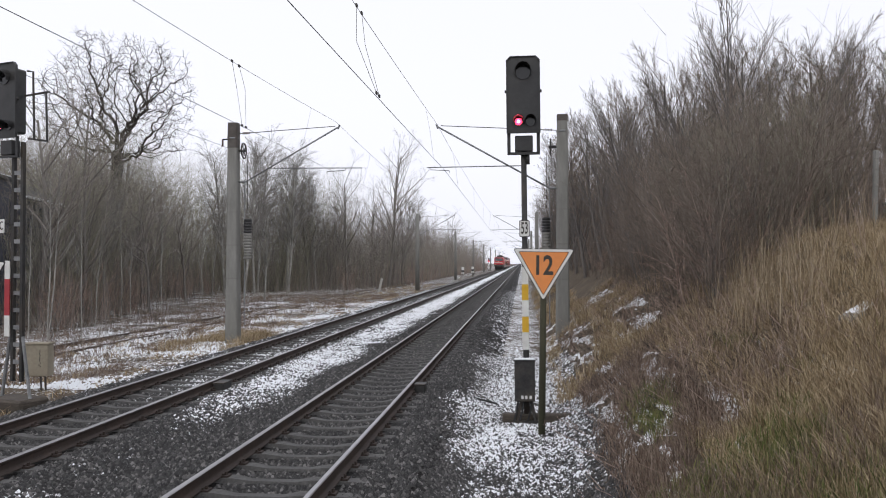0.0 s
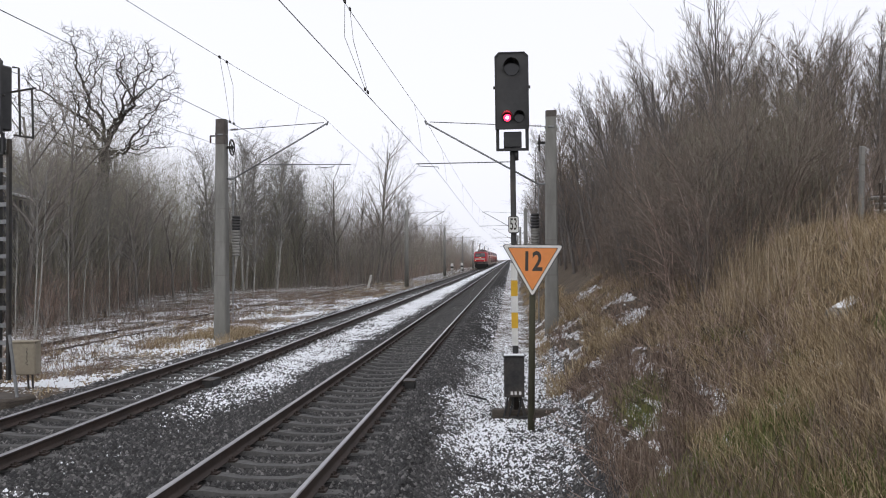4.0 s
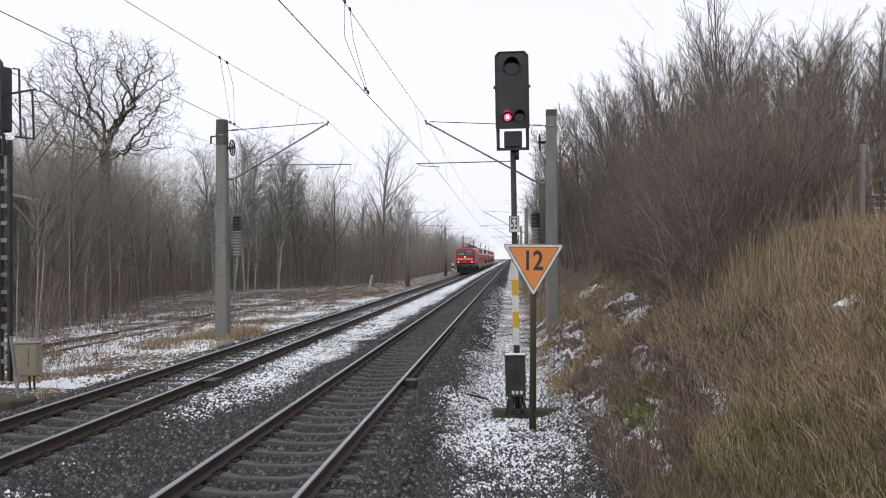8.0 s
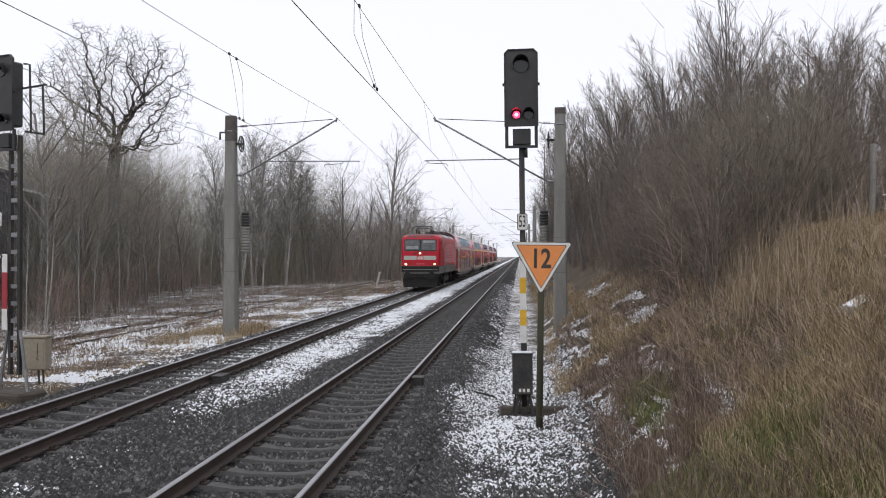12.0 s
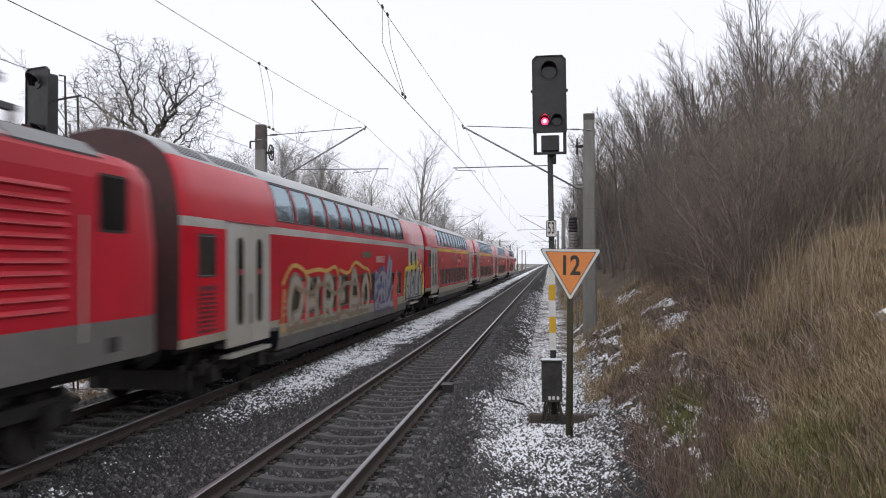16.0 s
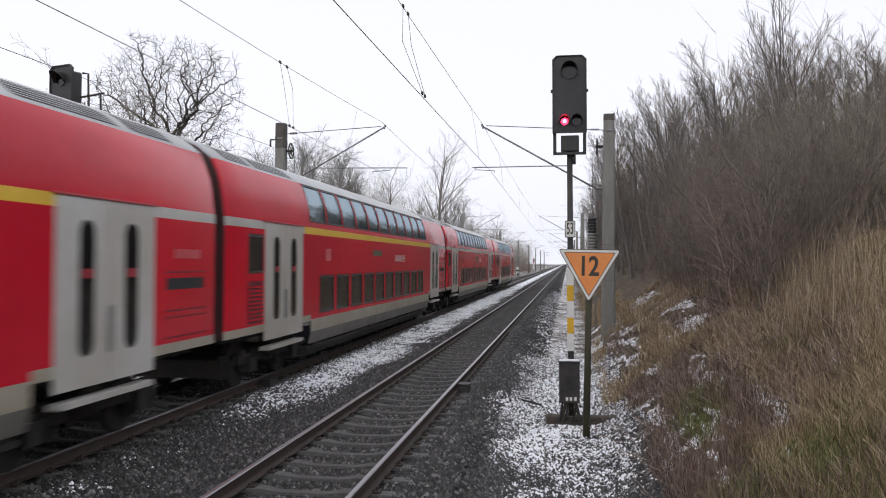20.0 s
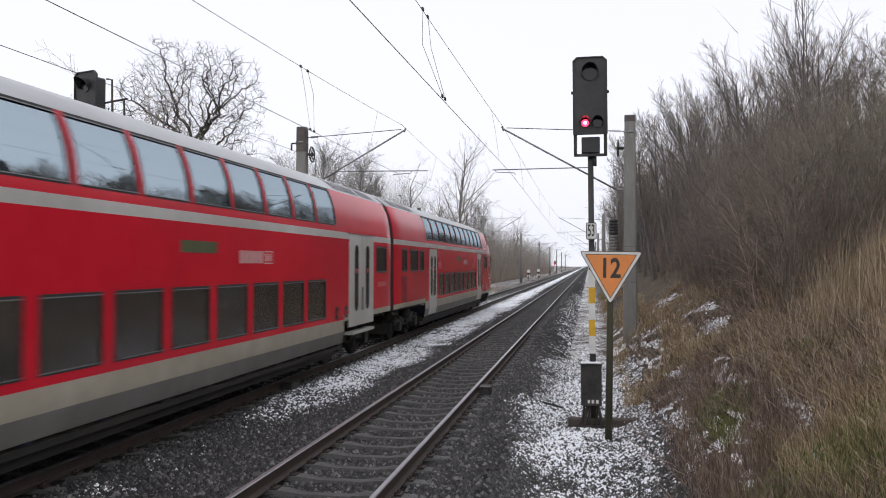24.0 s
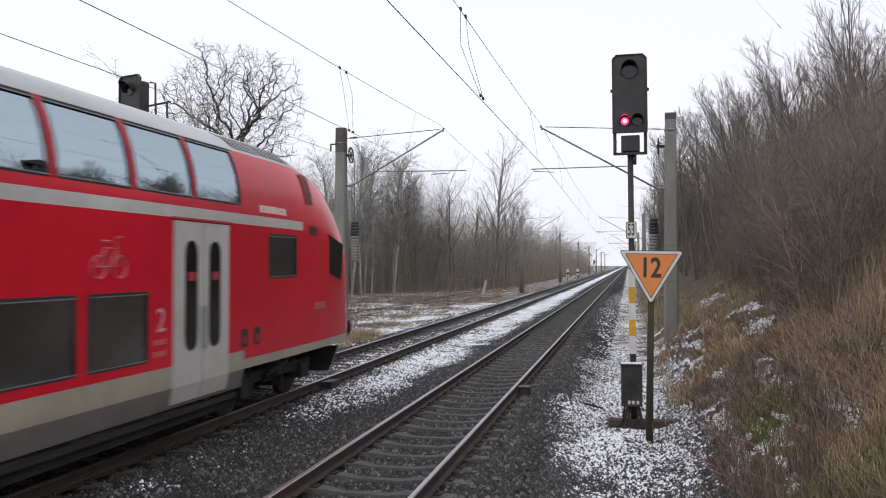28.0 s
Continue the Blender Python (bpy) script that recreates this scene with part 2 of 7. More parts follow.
M_grille = surface("dark_red_grille", (0.10, 0.008, 0.014), (0.17, 0.012, 0.02), 3, 0.6, bump=0.1)
# coach end walls: their shade is put into this dark grey-red
M_end = surface("shaded_dark_red_end_wall", (0.045, 0.022, 0.022), (0.10, 0.028, 0.030), 0.9, 0.6, dirt=(0.03, 0.026, 0.025), dirt_amount=0.3, bump=0.05)
M_roof = surface("grey_coach_roof", (0.34, 0.35, 0.36), (0.46, 0.47, 0.48), 0.6, 0.3, dirt=(0.20, 0.195, 0.19), dirt_amount=0.28, bump=0.04)
M_loco_roof = surface("dusty_loco_roof_panel", (0.17, 0.172, 0.172), (0.27, 0.272, 0.272), 0.9, 0.45, dirt=(0.08, 0.078, 0.075), dirt_amount=0.3, bump=0.03)
M_roof_dark = surface("dark_roof_equipment", (0.045, 0.045, 0.045), (0.10, 0.10, 0.10), 2, 0.65, bump=0.05)
M_stripe = surface("yellow_first_class_stripe", (0.60, 0.37, 0.02), (0.70, 0.45, 0.04), 1, 0.45, bump=0.0)
M_door = surface("light_grey_door", (0.47, 0.465, 0.44), (0.58, 0.57, 0.55), 0.8, 0.4, dirt=(0.33, 0.29, 0.225), dirt_amount=0.3, bump=0.0)
M_rubber = surface("black_rubber", (0.012, 0.012, 0.012), (0.026, 0.026, 0.026), 4, 0.75, bump=0.05)
M_under = surface("sooty_underframe", (0.011, 0.0105, 0.010), (0.028, 0.025, 0.022), 2, 0.85, dirt=(0.045, 0.036, 0.028), dirt_amount=0.18)
M_pane = glass("window_glass", (0.30, 0.38, 0.44), coating=6.0, sheen=(0.76, 0.91, 1.0))
M_pane_low = glass("tinted_window_glass", (0.34, 0.34, 0.35), gloss=0.16, coating=3.0)
M_coach_lamp = emitter("coach_ceiling_light", (0.92, 0.97, 1.0), 5.0)
M_low_lamp = emitter("lower_deck_light", (1.0, 0.97, 0.92), 4.5)
M_inside = surface("coach_lining", (0.62, 0.63, 0.63), (0.74, 0.75, 0.75), 1, 0.8, bump=0)
M_seat = surface("blue_grey_seat", (0.03, 0.035, 0.06), (0.06, 0.07, 0.10), 4, 0.9, bump=0)
M_decal = surface("white_lettering", (0.66, 0.60, 0.58), (0.76, 0.72, 0.70), 2, 0.5, bump=0)
M_faded = surface("faded_white_marking", (0.50, 0.10, 0.115), (0.56, 0.15, 0.16), 2, 0.5, bump=0)
M_olive = surface("olive_display", (0.07, 0.085, 0.04), (0.11, 0.12, 0.06), 2, 0.3, bump=0)
M_g_silver = surface("silver_spray_paint", (0.30, 0.28, 0.23), (0.46, 0.44, 0.38), 1.5, 0.5, dirt=(0.26, 0.14, 0.10), dirt_amount=0.2, bump=0)
M_g_yellow = surface("yellow_spray_paint", (0.52, 0.27, 0.05), (0.62, 0.40, 0.12), 1.5, 0.6, bump=0)
M_g_blue = surface("blue_spray_paint", (0.045, 0.05, 0.16), (0.09, 0.10, 0.24), 1.5, 0.6, dirt=(0.20, 0.05, 0.10), dirt_amount=0.2, bump=0)
M_g_pale = surface("pale_grey_spray_paint", (0.25, 0.25, 0.27), (0.36, 0.36, 0.38), 1.5, 0.6, bump=0)
M_g_tag = surface("bright_silver_spray", (0.40, 0.41, 0.40), (0.58, 0.59, 0.57), 1.5, 0.5, dirt=(0.26, 0.25, 0.24), bump=0)
M_g_tag_yellow = surface("bright_yellow_spray", (0.66, 0.50, 0.03), (0.76, 0.62, 0.07), 1.5, 0.6, bump=0)
M_g_green = surface("grey_green_spray_paint", (0.17, 0.14, 0.09), (0.27, 0.24, 0.16), 1.5, 0.6, dirt=(0.26, 0.10, 0.08), dirt_amount=0.2, bump=0)
M_g_black = surface("black_spray_paint", (0.015, 0.016, 0.02), (0.03, 0.03, 0.035), 1.5, 0.6, bump=0)
M_g_orange = surface("orange_spray_paint", (0.50, 0.05, 0.04), (0.58, 0.09, 0.06), 1.5, 0.6, bump=0)
M_lettering = surface("faded_pink_white_lettering", (0.52, 0.26, 0.26), (0.60, 0.38, 0.37), 9, 0.5, bump=0)
M_bark = surface("grey_brown_bark", (0.13, 0.118, 0.106), (0.24, 0.22, 0.20), 3, 0.95, stretch=(1, 1, 0.3), spec=0.15)
M_oak = surface("oak_bark", (0.040, 0.034, 0.030), (0.085, 0.074, 0.066), 3, 0.95, stretch=(1, 1, 0.3), spec=0.15)
M_bark_dark = surface("dark_bush_bark", (0.11, 0.100, 0.094), (0.19, 0.175, 0.165), 3, 0.95, stretch=(1, 1, 0.3), spec=0.15)
M_birch = surface("birch_bark", (0.20, 0.19, 0.17), (0.46, 0.45, 0.42), 2.2, 0.85, dirt=(0.06, 0.055, 0.05), dirt_amount=0.22, stretch=(1, 1, 0.6), spec=0.2)
M_twig = varied("bare_twigs", [(0.177, 0.153, 0.135), (0.314, 0.277, 0.247), (0.433, 0.393, 0.359)])
M_twig_bank = varied("dark_bank_twigs", [(0.125, 0.10, 0.082), (0.21, 0.172, 0.143), (0.31, 0.262, 0.223)])
M_twig_dark = varied("dark_dead_stalks", [(0.05, 0.038, 0.032), (0.10, 0.075, 0.062), (0.17, 0.135, 0.11)])
M_twig_grey = varied("grey_twigs", [(0.14, 0.128, 0.12), (0.20, 0.185, 0.175), (0.27, 0.255, 0.24)])
M_twig_red = varied("reddish_brush", [(0.24, 0.172, 0.142), (0.40, 0.295, 0.243), (0.53, 0.42, 0.355)])
M_twig_green = varied("mossy_brush", [(0.19, 0.185, 0.125), (0.30, 0.285, 0.21), (0.41, 0.39, 0.31)])
M_straw = varied("dry_straw_grass", [(0.12, 0.083, 0.048), (0.32, 0.238, 0.142), (0.48, 0.375, 0.235), (0.68, 0.56, 0.39)])
M_reed = varied("dry_reeds", [(0.13, 0.098, 0.062), (0.25, 0.19, 0.125), (0.36, 0.285, 0.19), (0.55, 0.46, 0.34)])
M_rust_grass = varied("brown_dead_weeds", [(0.07, 0.048, 0.037), (0.19, 0.135, 0.105), (0.28, 0.21, 0.165), (0.40, 0.33, 0.27)])
M_green_grass = varied("green_grass", [(0.06, 0.085, 0.028), (0.13, 0.16, 0.05), (0.24, 0.23, 0.09), (0.34, 0.29, 0.15)])
M_snow = surface("fresh_snow", (0.74, 0.76, 0.79), (0.84, 0.86, 0.88), 6, 0.9, bump=0.2)
# pale grey glow: the distance's haze is put into the backdrop's colour
M_haze_glow = emitter("painted_haze_glow", (0.55, 0.56, 0.60), 0.9)
M_wall_far = surface("dark_blue_grey_boards", (0.075, 0.077, 0.098), (0.11, 0.113, 0.14), 1, 0.9)

# ---- building helpers ----
def part(name, bm, material, parent=None, label=""):
    """Links a bmesh as one mesh object under a thing or a part."""
    me = bpy.data.meshes.new(name)
    bm.to_mesh(me)
    bm.free()
    for mt in material if isinstance(material, (list, tuple)) else [material]:
        me.materials.append(mt)
    ob = new(name, me)
    ob.parent = parent
    if label:
        tagged(ob, label)
    return ob


def arrays(name, verts, faces, material, parent=None, label=""):
    me = bpy.data.meshes.new(name)
    me.from_pydata(verts, [], faces)
    for mt in material if isinstance(material, (list, tuple)) else [material]:
        me.materials.append(mt)
    ob = new(name, me)
    ob.parent = parent
    if label:
        tagged(ob, label)
    return ob


def thing(name, label, category, m=None, group="", kind=""):
    ob = tagged(new(name), label, category, group, kind)
    ob.empty_display_size = 0.2
    if m is not None:
        ob.matrix_basis = m
    return ob


def box(bm, x0, x1, y0, y1, z0, z1, mi=0, bevel=0.0):
    vs = [bm.verts.new((x, y, z)) for x in (x0, x1) for y in (y0, y1) for z in (z0, z1)]
    fs = [bm.faces.new([vs[i] for i in q]) for q in ((0, 1, 3, 2), (4, 6, 7, 5), (0, 4, 5, 1), (2, 3, 7, 6), (0, 2, 6, 4), (1, 5, 7, 3))]
    for f in fs:
        f.material_index = mi
    if bevel:
        es = list({e for f in fs for e in f.edges})
        bmesh.ops.bevel(bm, geom=es, offset=bevel, segments=1, affect="EDGES")
    return bm


def rod(bm, a, b, r0, r1=None, n=8, cap=True):
    """A round bar from a to b."""
    a, b = Vector(a), Vector(b)
    r1 = r0 if r1 is None else r1
    q = (b - a).to_track_quat("Z", "Y")
    rings = []
    for p, r in ((a, r0), (b, r1)):
        rings.append([bm.verts.new(p + q @ Vector((r * math.cos(2 * math.pi * k / n), r * math.sin(2 * math.pi * k / n), 0))) for k in range(n)])
    for k in range(n):
        f = bm.faces.new((rings[0][k], rings[0][(k + 1) % n], rings[1][(k + 1) % n], rings[1][k]))
        f.smooth = n > 6
    if cap:
        bm.faces.new(rings[0][::-1])
        bm.faces.new(rings[1])
    return bm


def path_rod(bm, pts, r, n=6):
    """One bent round bar through all the points."""
    P = [Vector(q) for q in pts]
    rings = []
    for i, p in enumerate(P):
        d = (P[min(i + 1, len(P) - 1)] - P[max(i - 1, 0)]).normalized()
        q = d.to_track_quat("Z", "Y" if abs(d.y) < 0.8 else "X")
        rings.append([bm.verts.new(p + q @ Vector((r * math.cos(2 * math.pi * k / n), r * math.sin(2 * math.pi * k / n), 0))) for k in range(n)])
    for a, b in zip(rings, rings[1:]):
        for k in range(n):
            bm.faces.new((a[k], a[(k + 1) % n], b[(k + 1) % n], b[k]))
    bm.faces.new(rings[0][::-1])
    bm.faces.new(rings[-1])
    return bm


def slab(bm, outline, axis, a, b, mi=0):
    """A flat plate: an outline of (u, v) pushed from a to b along the axis (0, 1 or 2)."""
    def at(u, v, w):
        return ((w, u, v), (u, w, v), (u, v, w))[axis]
    va = [bm.verts.new(at(u, v, a)) for u, v in outline]
    vb = [bm.verts.new(at(u, v, b)) for u, v in outline]
    n = len(outline)
    fs = [bm.faces.new(va), bm.faces.new(vb[::-1])]
    fs += [bm.faces.new((va[(k + 1) % n], va[k], vb[k], vb[(k + 1) % n])) for k in range(n)]
    for f in fs:
        f.material_index = mi
    bmesh.ops.recalc_face_normals(bm, faces=fs)
    return bm


def rounded(u0, u1, v0, v1, r, n=3):
    pts = []
    for cu, cv, a0 in ((u1 - r, v1 - r, 0), (u0 + r, v1 - r, 90), (u0 + r, v0 + r, 180), (u1 - r, v0 + r, 270)):
        for k in range(n + 1):
            a = radians(a0 + 90 * k / n)
            pts.append((cu + r * math.cos(a), cv + r * math.sin(a)))
    return pts


def ring_slab(bm, outer, inner, axis, a, b, mi=0):
    """A frame between two outlines of the same number of points."""
    def at(u, v, w):
        return ((w, u, v), (u, w, v), (u, v, w))[axis]
    n = len(outer)
    L = [[bm.verts.new(at(u, v, w)) for u, v in o] for o in (outer, inner) for w in (a, b)]
    oa, ob_, ia, ib = L
    fs = []
    for k in range(n):
        j = (k + 1) % n
        fs += [bm.faces.new(q) for q in ((oa[k], oa[j], ia[j], ia[k]), (ob_[j], ob_[k], ib[k], ib[j]), (oa[j], oa[k], ob_[k], ob_[j]), (ia[k], ia[j], ib[j], ib[k]))]
    for f in fs:
        f.material_index = mi
    bmesh.ops.recalc_face_normals(bm, faces=fs)
    return bm


def words(name, text, size, material, parent, m, depth=0.004, align="CENTER", label="", bold=0.0):
    """Raised lettering in the built-in font, turned into a mesh."""
    cu = bpy.data.curves.new(name, "FONT")
    cu.body, cu.size, cu.extrude, cu.align_x, cu.align_y = text, size, depth, align, "CENTER"
    cu.offset = bold
    cu.resolution_u = 3
    tmp = bpy.data.objects.new("lettering", cu)
    scene.collection.objects.link(tmp)
    me = bpy.data.meshes.new_from_object(tmp.evaluated_get(bpy.context.evaluated_depsgraph_get()))
    bpy.data.objects.remove(tmp)
    me.materials.clear()
    me.materials.append(material)
    ob = new(name, me)
    ob.parent, ob.matrix_basis = parent, m
    if label:
        tagged(ob, label)
    return ob


# ---- the lie of the land ----
TRACK_A, TRACK_B = 0.0, -4.23


def land(x, y):
    """Height of the ground: a low flat on one side, a cutting's bank on the other."""
    w = 0.10 * noise.noise((x * 0.35, y * 0.35, 0)) + 0.05 * noise.noise((x * 1.3, y * 1.3, 3))
    foot = 3.75 + 0.25 * noise.noise((0, y * 0.12, 7))
    if x > foot:
        up = x - foot
        z = -0.45 + 0.74 * min(up, 4.4) + 0.16 * max(0.0, up - 4.4)
        if up < 0.8:
            z -= 0.12 * (0.8 - up)
        return min(z, 9.0) + w * min(1, 0.4 + up)
    if x < -7.2:
        far = -7.2 - x
        return -0.45 - 0.02 * min(far, 6) + w * min(1, far / 2) + 0.02 * max(0, min(far - 20, 60))
    return -0.47 + 0.25 * w


def sheet(name, xs, ys, height, material, label, category):
    verts = [(x, y, height(x, y)) for y in ys for x in xs]
    n = len(xs)
    faces = [(j * n + i, j * n + i + 1, (j + 1) * n + i + 1, (j + 1) * n + i) for j in range(len(ys) - 1) for i in range(n - 1)]
    ob = arrays(name, verts, faces, material)
    for p in ob.data.polygons:
        p.use_smooth = True
    return tagged(ob, label, category, kind="structure")


xs = [-900, -500, -300, -180, -120, -90, -70, -55] + [-45 + 1.5 * k for k in range(19)] + [-17 + 0.6 * k for k in range(16)] + [-7.4 + 0.5 * k for k in range(20)] + [2.6 + 0.25 * k for k in range(28)] + [9.6 + 0.8 * k for k in range(14)] + [22, 26, 32, 40, 55, 80, 130, 250, 500, 900]
ys = [-600, -200, -80, -40, -20, -10, -5] + [-2 + 0.4 * k for k in range(60)] + [22 + 0.8 * k for k in range(50)] + [62 + 2 * k for k in range(30)] + [122 + 8 * k for k in range(25)] + [330, 380, 450, 550, 700, 1000, 1500]
sheet("ground", xs, ys, land, M_soil, "brown winter ground with broken patches of snow", "ground")


def bed(x, y):
    """The ballast bed under both tracks."""
    w = 0.02 * noise.noise((x * 2.2, y * 2.2, 11))
    mid = abs(x - 0.5 * (TRACK_A + TRACK_B))
    if mid > 3.85:
        return -0.225 - 0.27 * min(1.15, (mid - 3.85) / 0.75) + w
    dip = 0.06 * max(0.0, 1 - mid / 0.75)
    out = min(abs(x - TRACK_A), abs(x - TRACK_B))
    if out < 0.62:
        dip += 0.022
    if out > 0.95:
        dip -= 0.028 * min(1, (out - 0.95) / 0.2)
    return -0.225 - dip + w


bx = [-6.85, -6.6, -6.3, -6.05, -5.9] + [-5.6 + 0.28 * k for k in range(25)] + [1.65, 1.78, 2.0, 2.25, 2.5, 2.7]
by = [-60, -20, -5] + [0.5 + 0.35 * k for k in range(90)] + [32 + 2 * k for k in range(60)] + [155 + 12 * k for k in range(30)] + [550, 700, 1000, 1490]
sheet("ballast_bed", bx, by, bed, M_ballast, "dark grey crushed-stone ballast dusted with snow", "ballast")


# ---- tracks: each rail is one thing ----
RAIL = [(-0.075, -0.172), (0.075, -0.172), (0.075, -0.16), (0.02, -0.145), (0.011, -0.13), (0.011, -0.055), (0.034, -0.040), (0.036, -0.012), (0.026, -0.001), (0.0, 0.0),
        (-0.026, -0.001), (-0.036, -0.012), (-0.034, -0.040), (-0.011, -0.055), (-0.011, -0.13), (-0.02, -0.145), (-0.075, -0.16)]


def rail(x, tag, y0=-60.0, y1=1400.0, dz=0.0, top=None):
    cuts = [y0, 0, 10, 20, 40, 80, 160, 320, y1]
    verts = [(u, y, v + dz) for y in cuts for u, v in RAIL]
    n = len(RAIL)
    faces, heads = [], []
    for j in range(len(cuts) - 1):
        for k in range(n):
            faces.append((j * n + k, (j + 1) * n + k, (j + 1) * n + (k + 1) % n, j * n + (k + 1) % n))
            heads.append(1 if 7 <= k <= 10 else 0)
    faces += [tuple(range(n)), tuple(range(len(verts) - n, len(verts)))[::-1]]
    heads += [0, 0]
    ob = thing("rail", tag, "rail", pose(x, 0, 0), "running rails")
    arrays("web_and_foot", verts, [f for f, h in zip(faces, heads) if not h], M_rail_side).parent = ob
    arrays("rail_head", verts, [f for f, h in zip(faces, heads) if h], top or M_rail_top).parent = ob
    return ob


for c in (TRACK_A, TRACK_B):
    for s in (-1, 1):
        rail(c + s * 0.7525, "long steel rail with a worn bright head and rusty web")

# ---- the train ----
SIDE = [(1.335, 0.57), (1.392, 0.85), (1.392, 1.0), (1.392, 1.10), (1.392, 1.14), (1.392, 1.25), (1.392, 2.15), (1.392, 2.25), (1.392, 3.0), (1.392, 3.11), (1.385, 3.27), (1.365, 3.40), (1.342, 3.62), (1.30, 3.85), (1.235, 4.06), (1.13, 4.29),
        (1.09, 4.335), (0.85, 4.52), (0.5, 4.68), (0.0, 4.75)]


def side_x(z):
    for (x0, z0), (x1, z1) in zip(SIDE, SIDE[1:]):
        if z0 <= z <= z1:
            return x0 + (x1 - x0) * (z - z0) / (z1 - z0)
    return SIDE[0][0] if z < SIDE[0][1] else 0.0


def panel(bm, y0, y1, z0, z1, lift, thick, s=1):
    """A plate that follows the coach's side, lifted off it by so much (negative: sunk into it)."""
    zs = [z0] + [z for _, z in SIDE if z0 + 1e-4 < z < z1 - 1e-4] + [z1]
    rows = []
    for z in zs:
        x = side_x(z)
        rows.append([[bm.verts.new((s * (x + o), y, z)) for y in (y0, y1)] for o in (lift, lift - thick)])
    fs = []
    for a, b in zip(rows, rows[1:]):
        fs.append(bm.faces.new((a[0][0], a[0][1], b[0][1], b[0][0])))
        fs.append(bm.faces.new((a[1][1], a[1][0], b[1][0], b[1][1])))
        for e in (0, 1):
            fs.append(bm.faces.new((a[0][e], b[0][e], b[1][e], a[1][e])))
    for r in (rows[0], rows[-1]):
        fs.append(bm.faces.new((r[0][0], r[0][1], r[1][1], r[1][0])))
    bmesh.ops.recalc_face_normals(bm, faces=fs)
    return bm


def window(parent, y0, y1, z0, z1, glass_kind, s):
    bm = bmesh.new()
    w = 0.032
    panel(bm, y0, y1, z0, z0 + w, 0.006, 0.05, s)
    panel(bm, y0, y1, z1 - w, z1, 0.006, 0.05, s)
    panel(bm, y0, y0 + w, z0 + w, z1 - w, 0.006, 0.05, s)
    panel(bm, y1 - w, y1, z0 + w, z1 - w, 0.006, 0.05, s)
    win = part("window", bm, M_rubber, parent)
    bm = bmesh.new()
    zs = [z0 + w] + [z for _, z in SIDE if z0 + w < z < z1 - w] + [z1 - w]
    for o in (-0.012, -0.020):
        row = [[bm.verts.new((s * (side_x(z) + o), y, z)) for y in (y0 + w, y1 - w)] for z in zs]
        for a, b in zip(row, row[1:]):
            bm.faces.new((a[0], a[1], b[1], b[0]) if (s > 0) == (o > -0.015) else (a[1], a[0], b[0], b[1])).smooth = True
    part("pane", bm, glass_kind, win, "clear coach window pane")
    if s > 0:
        for z in (z0 + 0.022, z1 - 0.048):
            part("edge_strip", panel(bmesh.new(), y0 + 0.03, y1 - 0.03, z, z + 0.013, 0.010, 0.01, s), M_steel, win, "thin metal strip")


def door(parent, y0, y1, z0, z1, s):
    mid = 0.5 * (y0 + y1)
    for a, b in ((y0, mid - 0.01), (mid + 0.01, y1)):
        leaf = part("door_leaf", panel(bmesh.new(), a, b, z0, z1, 0.014, 0.03, s), M_door, parent, "light grey folding door leaf")
        c, r = 0.5 * (a + b) + (0.06 if a == y0 else -0.06), 0.165
        out = [(c + r * math.cos(t), z1 - 0.42 + r * math.sin(t)) for t in [math.pi * k / 6 for k in range(7)]] + [(c + r * math.cos(t), 1.46 + r * math.sin(t)) for t in [math.pi + math.pi * k / 6 for k in range(7)]]
        x = s * 1.406
        part("slit_window", slab(bmesh.new(), out, 0, x, x + s * 0.008), M_lens, leaf, "narrow dark rounded door window")
        part("sticker", box(bmesh.new(), min(x + s * 0.009, x + s * 0.013), max(x + s * 0.009, x + s * 0.013), c - 0.1, c + 0.1, 2.26, 2.38), M_redboard, leaf)
        part("door_rail", rod(bmesh.new(), (x + s * 0.02, mid + (0.05 if a > y0 else -0.05), 1.3), (x + s * 0.02, mid + (0.05 if a > y0 else -0.05), 1.9), 0.012, n=6), M_steel, leaf)


def wheelset(parent, y, r):
    bm = bmesh.new()
    for s in (-1, 1):
        rod(bm, (s * 0.69, 0, 0), (s * 0.80, 0, 0), r + 0.02, r + 0.0, 22)
        rod(bm, (s * 0.665, 0, 0), (s * 0.69, 0, 0), r + 0.03, r + 0.03, 22)
        rod(bm, (s * 0.80, 0, 0), (s * 0.83, 0, 0), r * 0.35, r * 0.3, 12)
        for k in range(2):
            box(bm, s * 0.815 - 0.012, s * 0.815 + 0.012, r * (0.45 if k else -0.75), r * (0.75 if k else -0.45), -0.05, 0.05)
    rod(bm, (-0.7, 0, 0), (0.7, 0, 0), 0.085, n=10)
    ob = part("wheelset", bm, M_under, parent)
    ob.location = (0, y, r)
    return ob


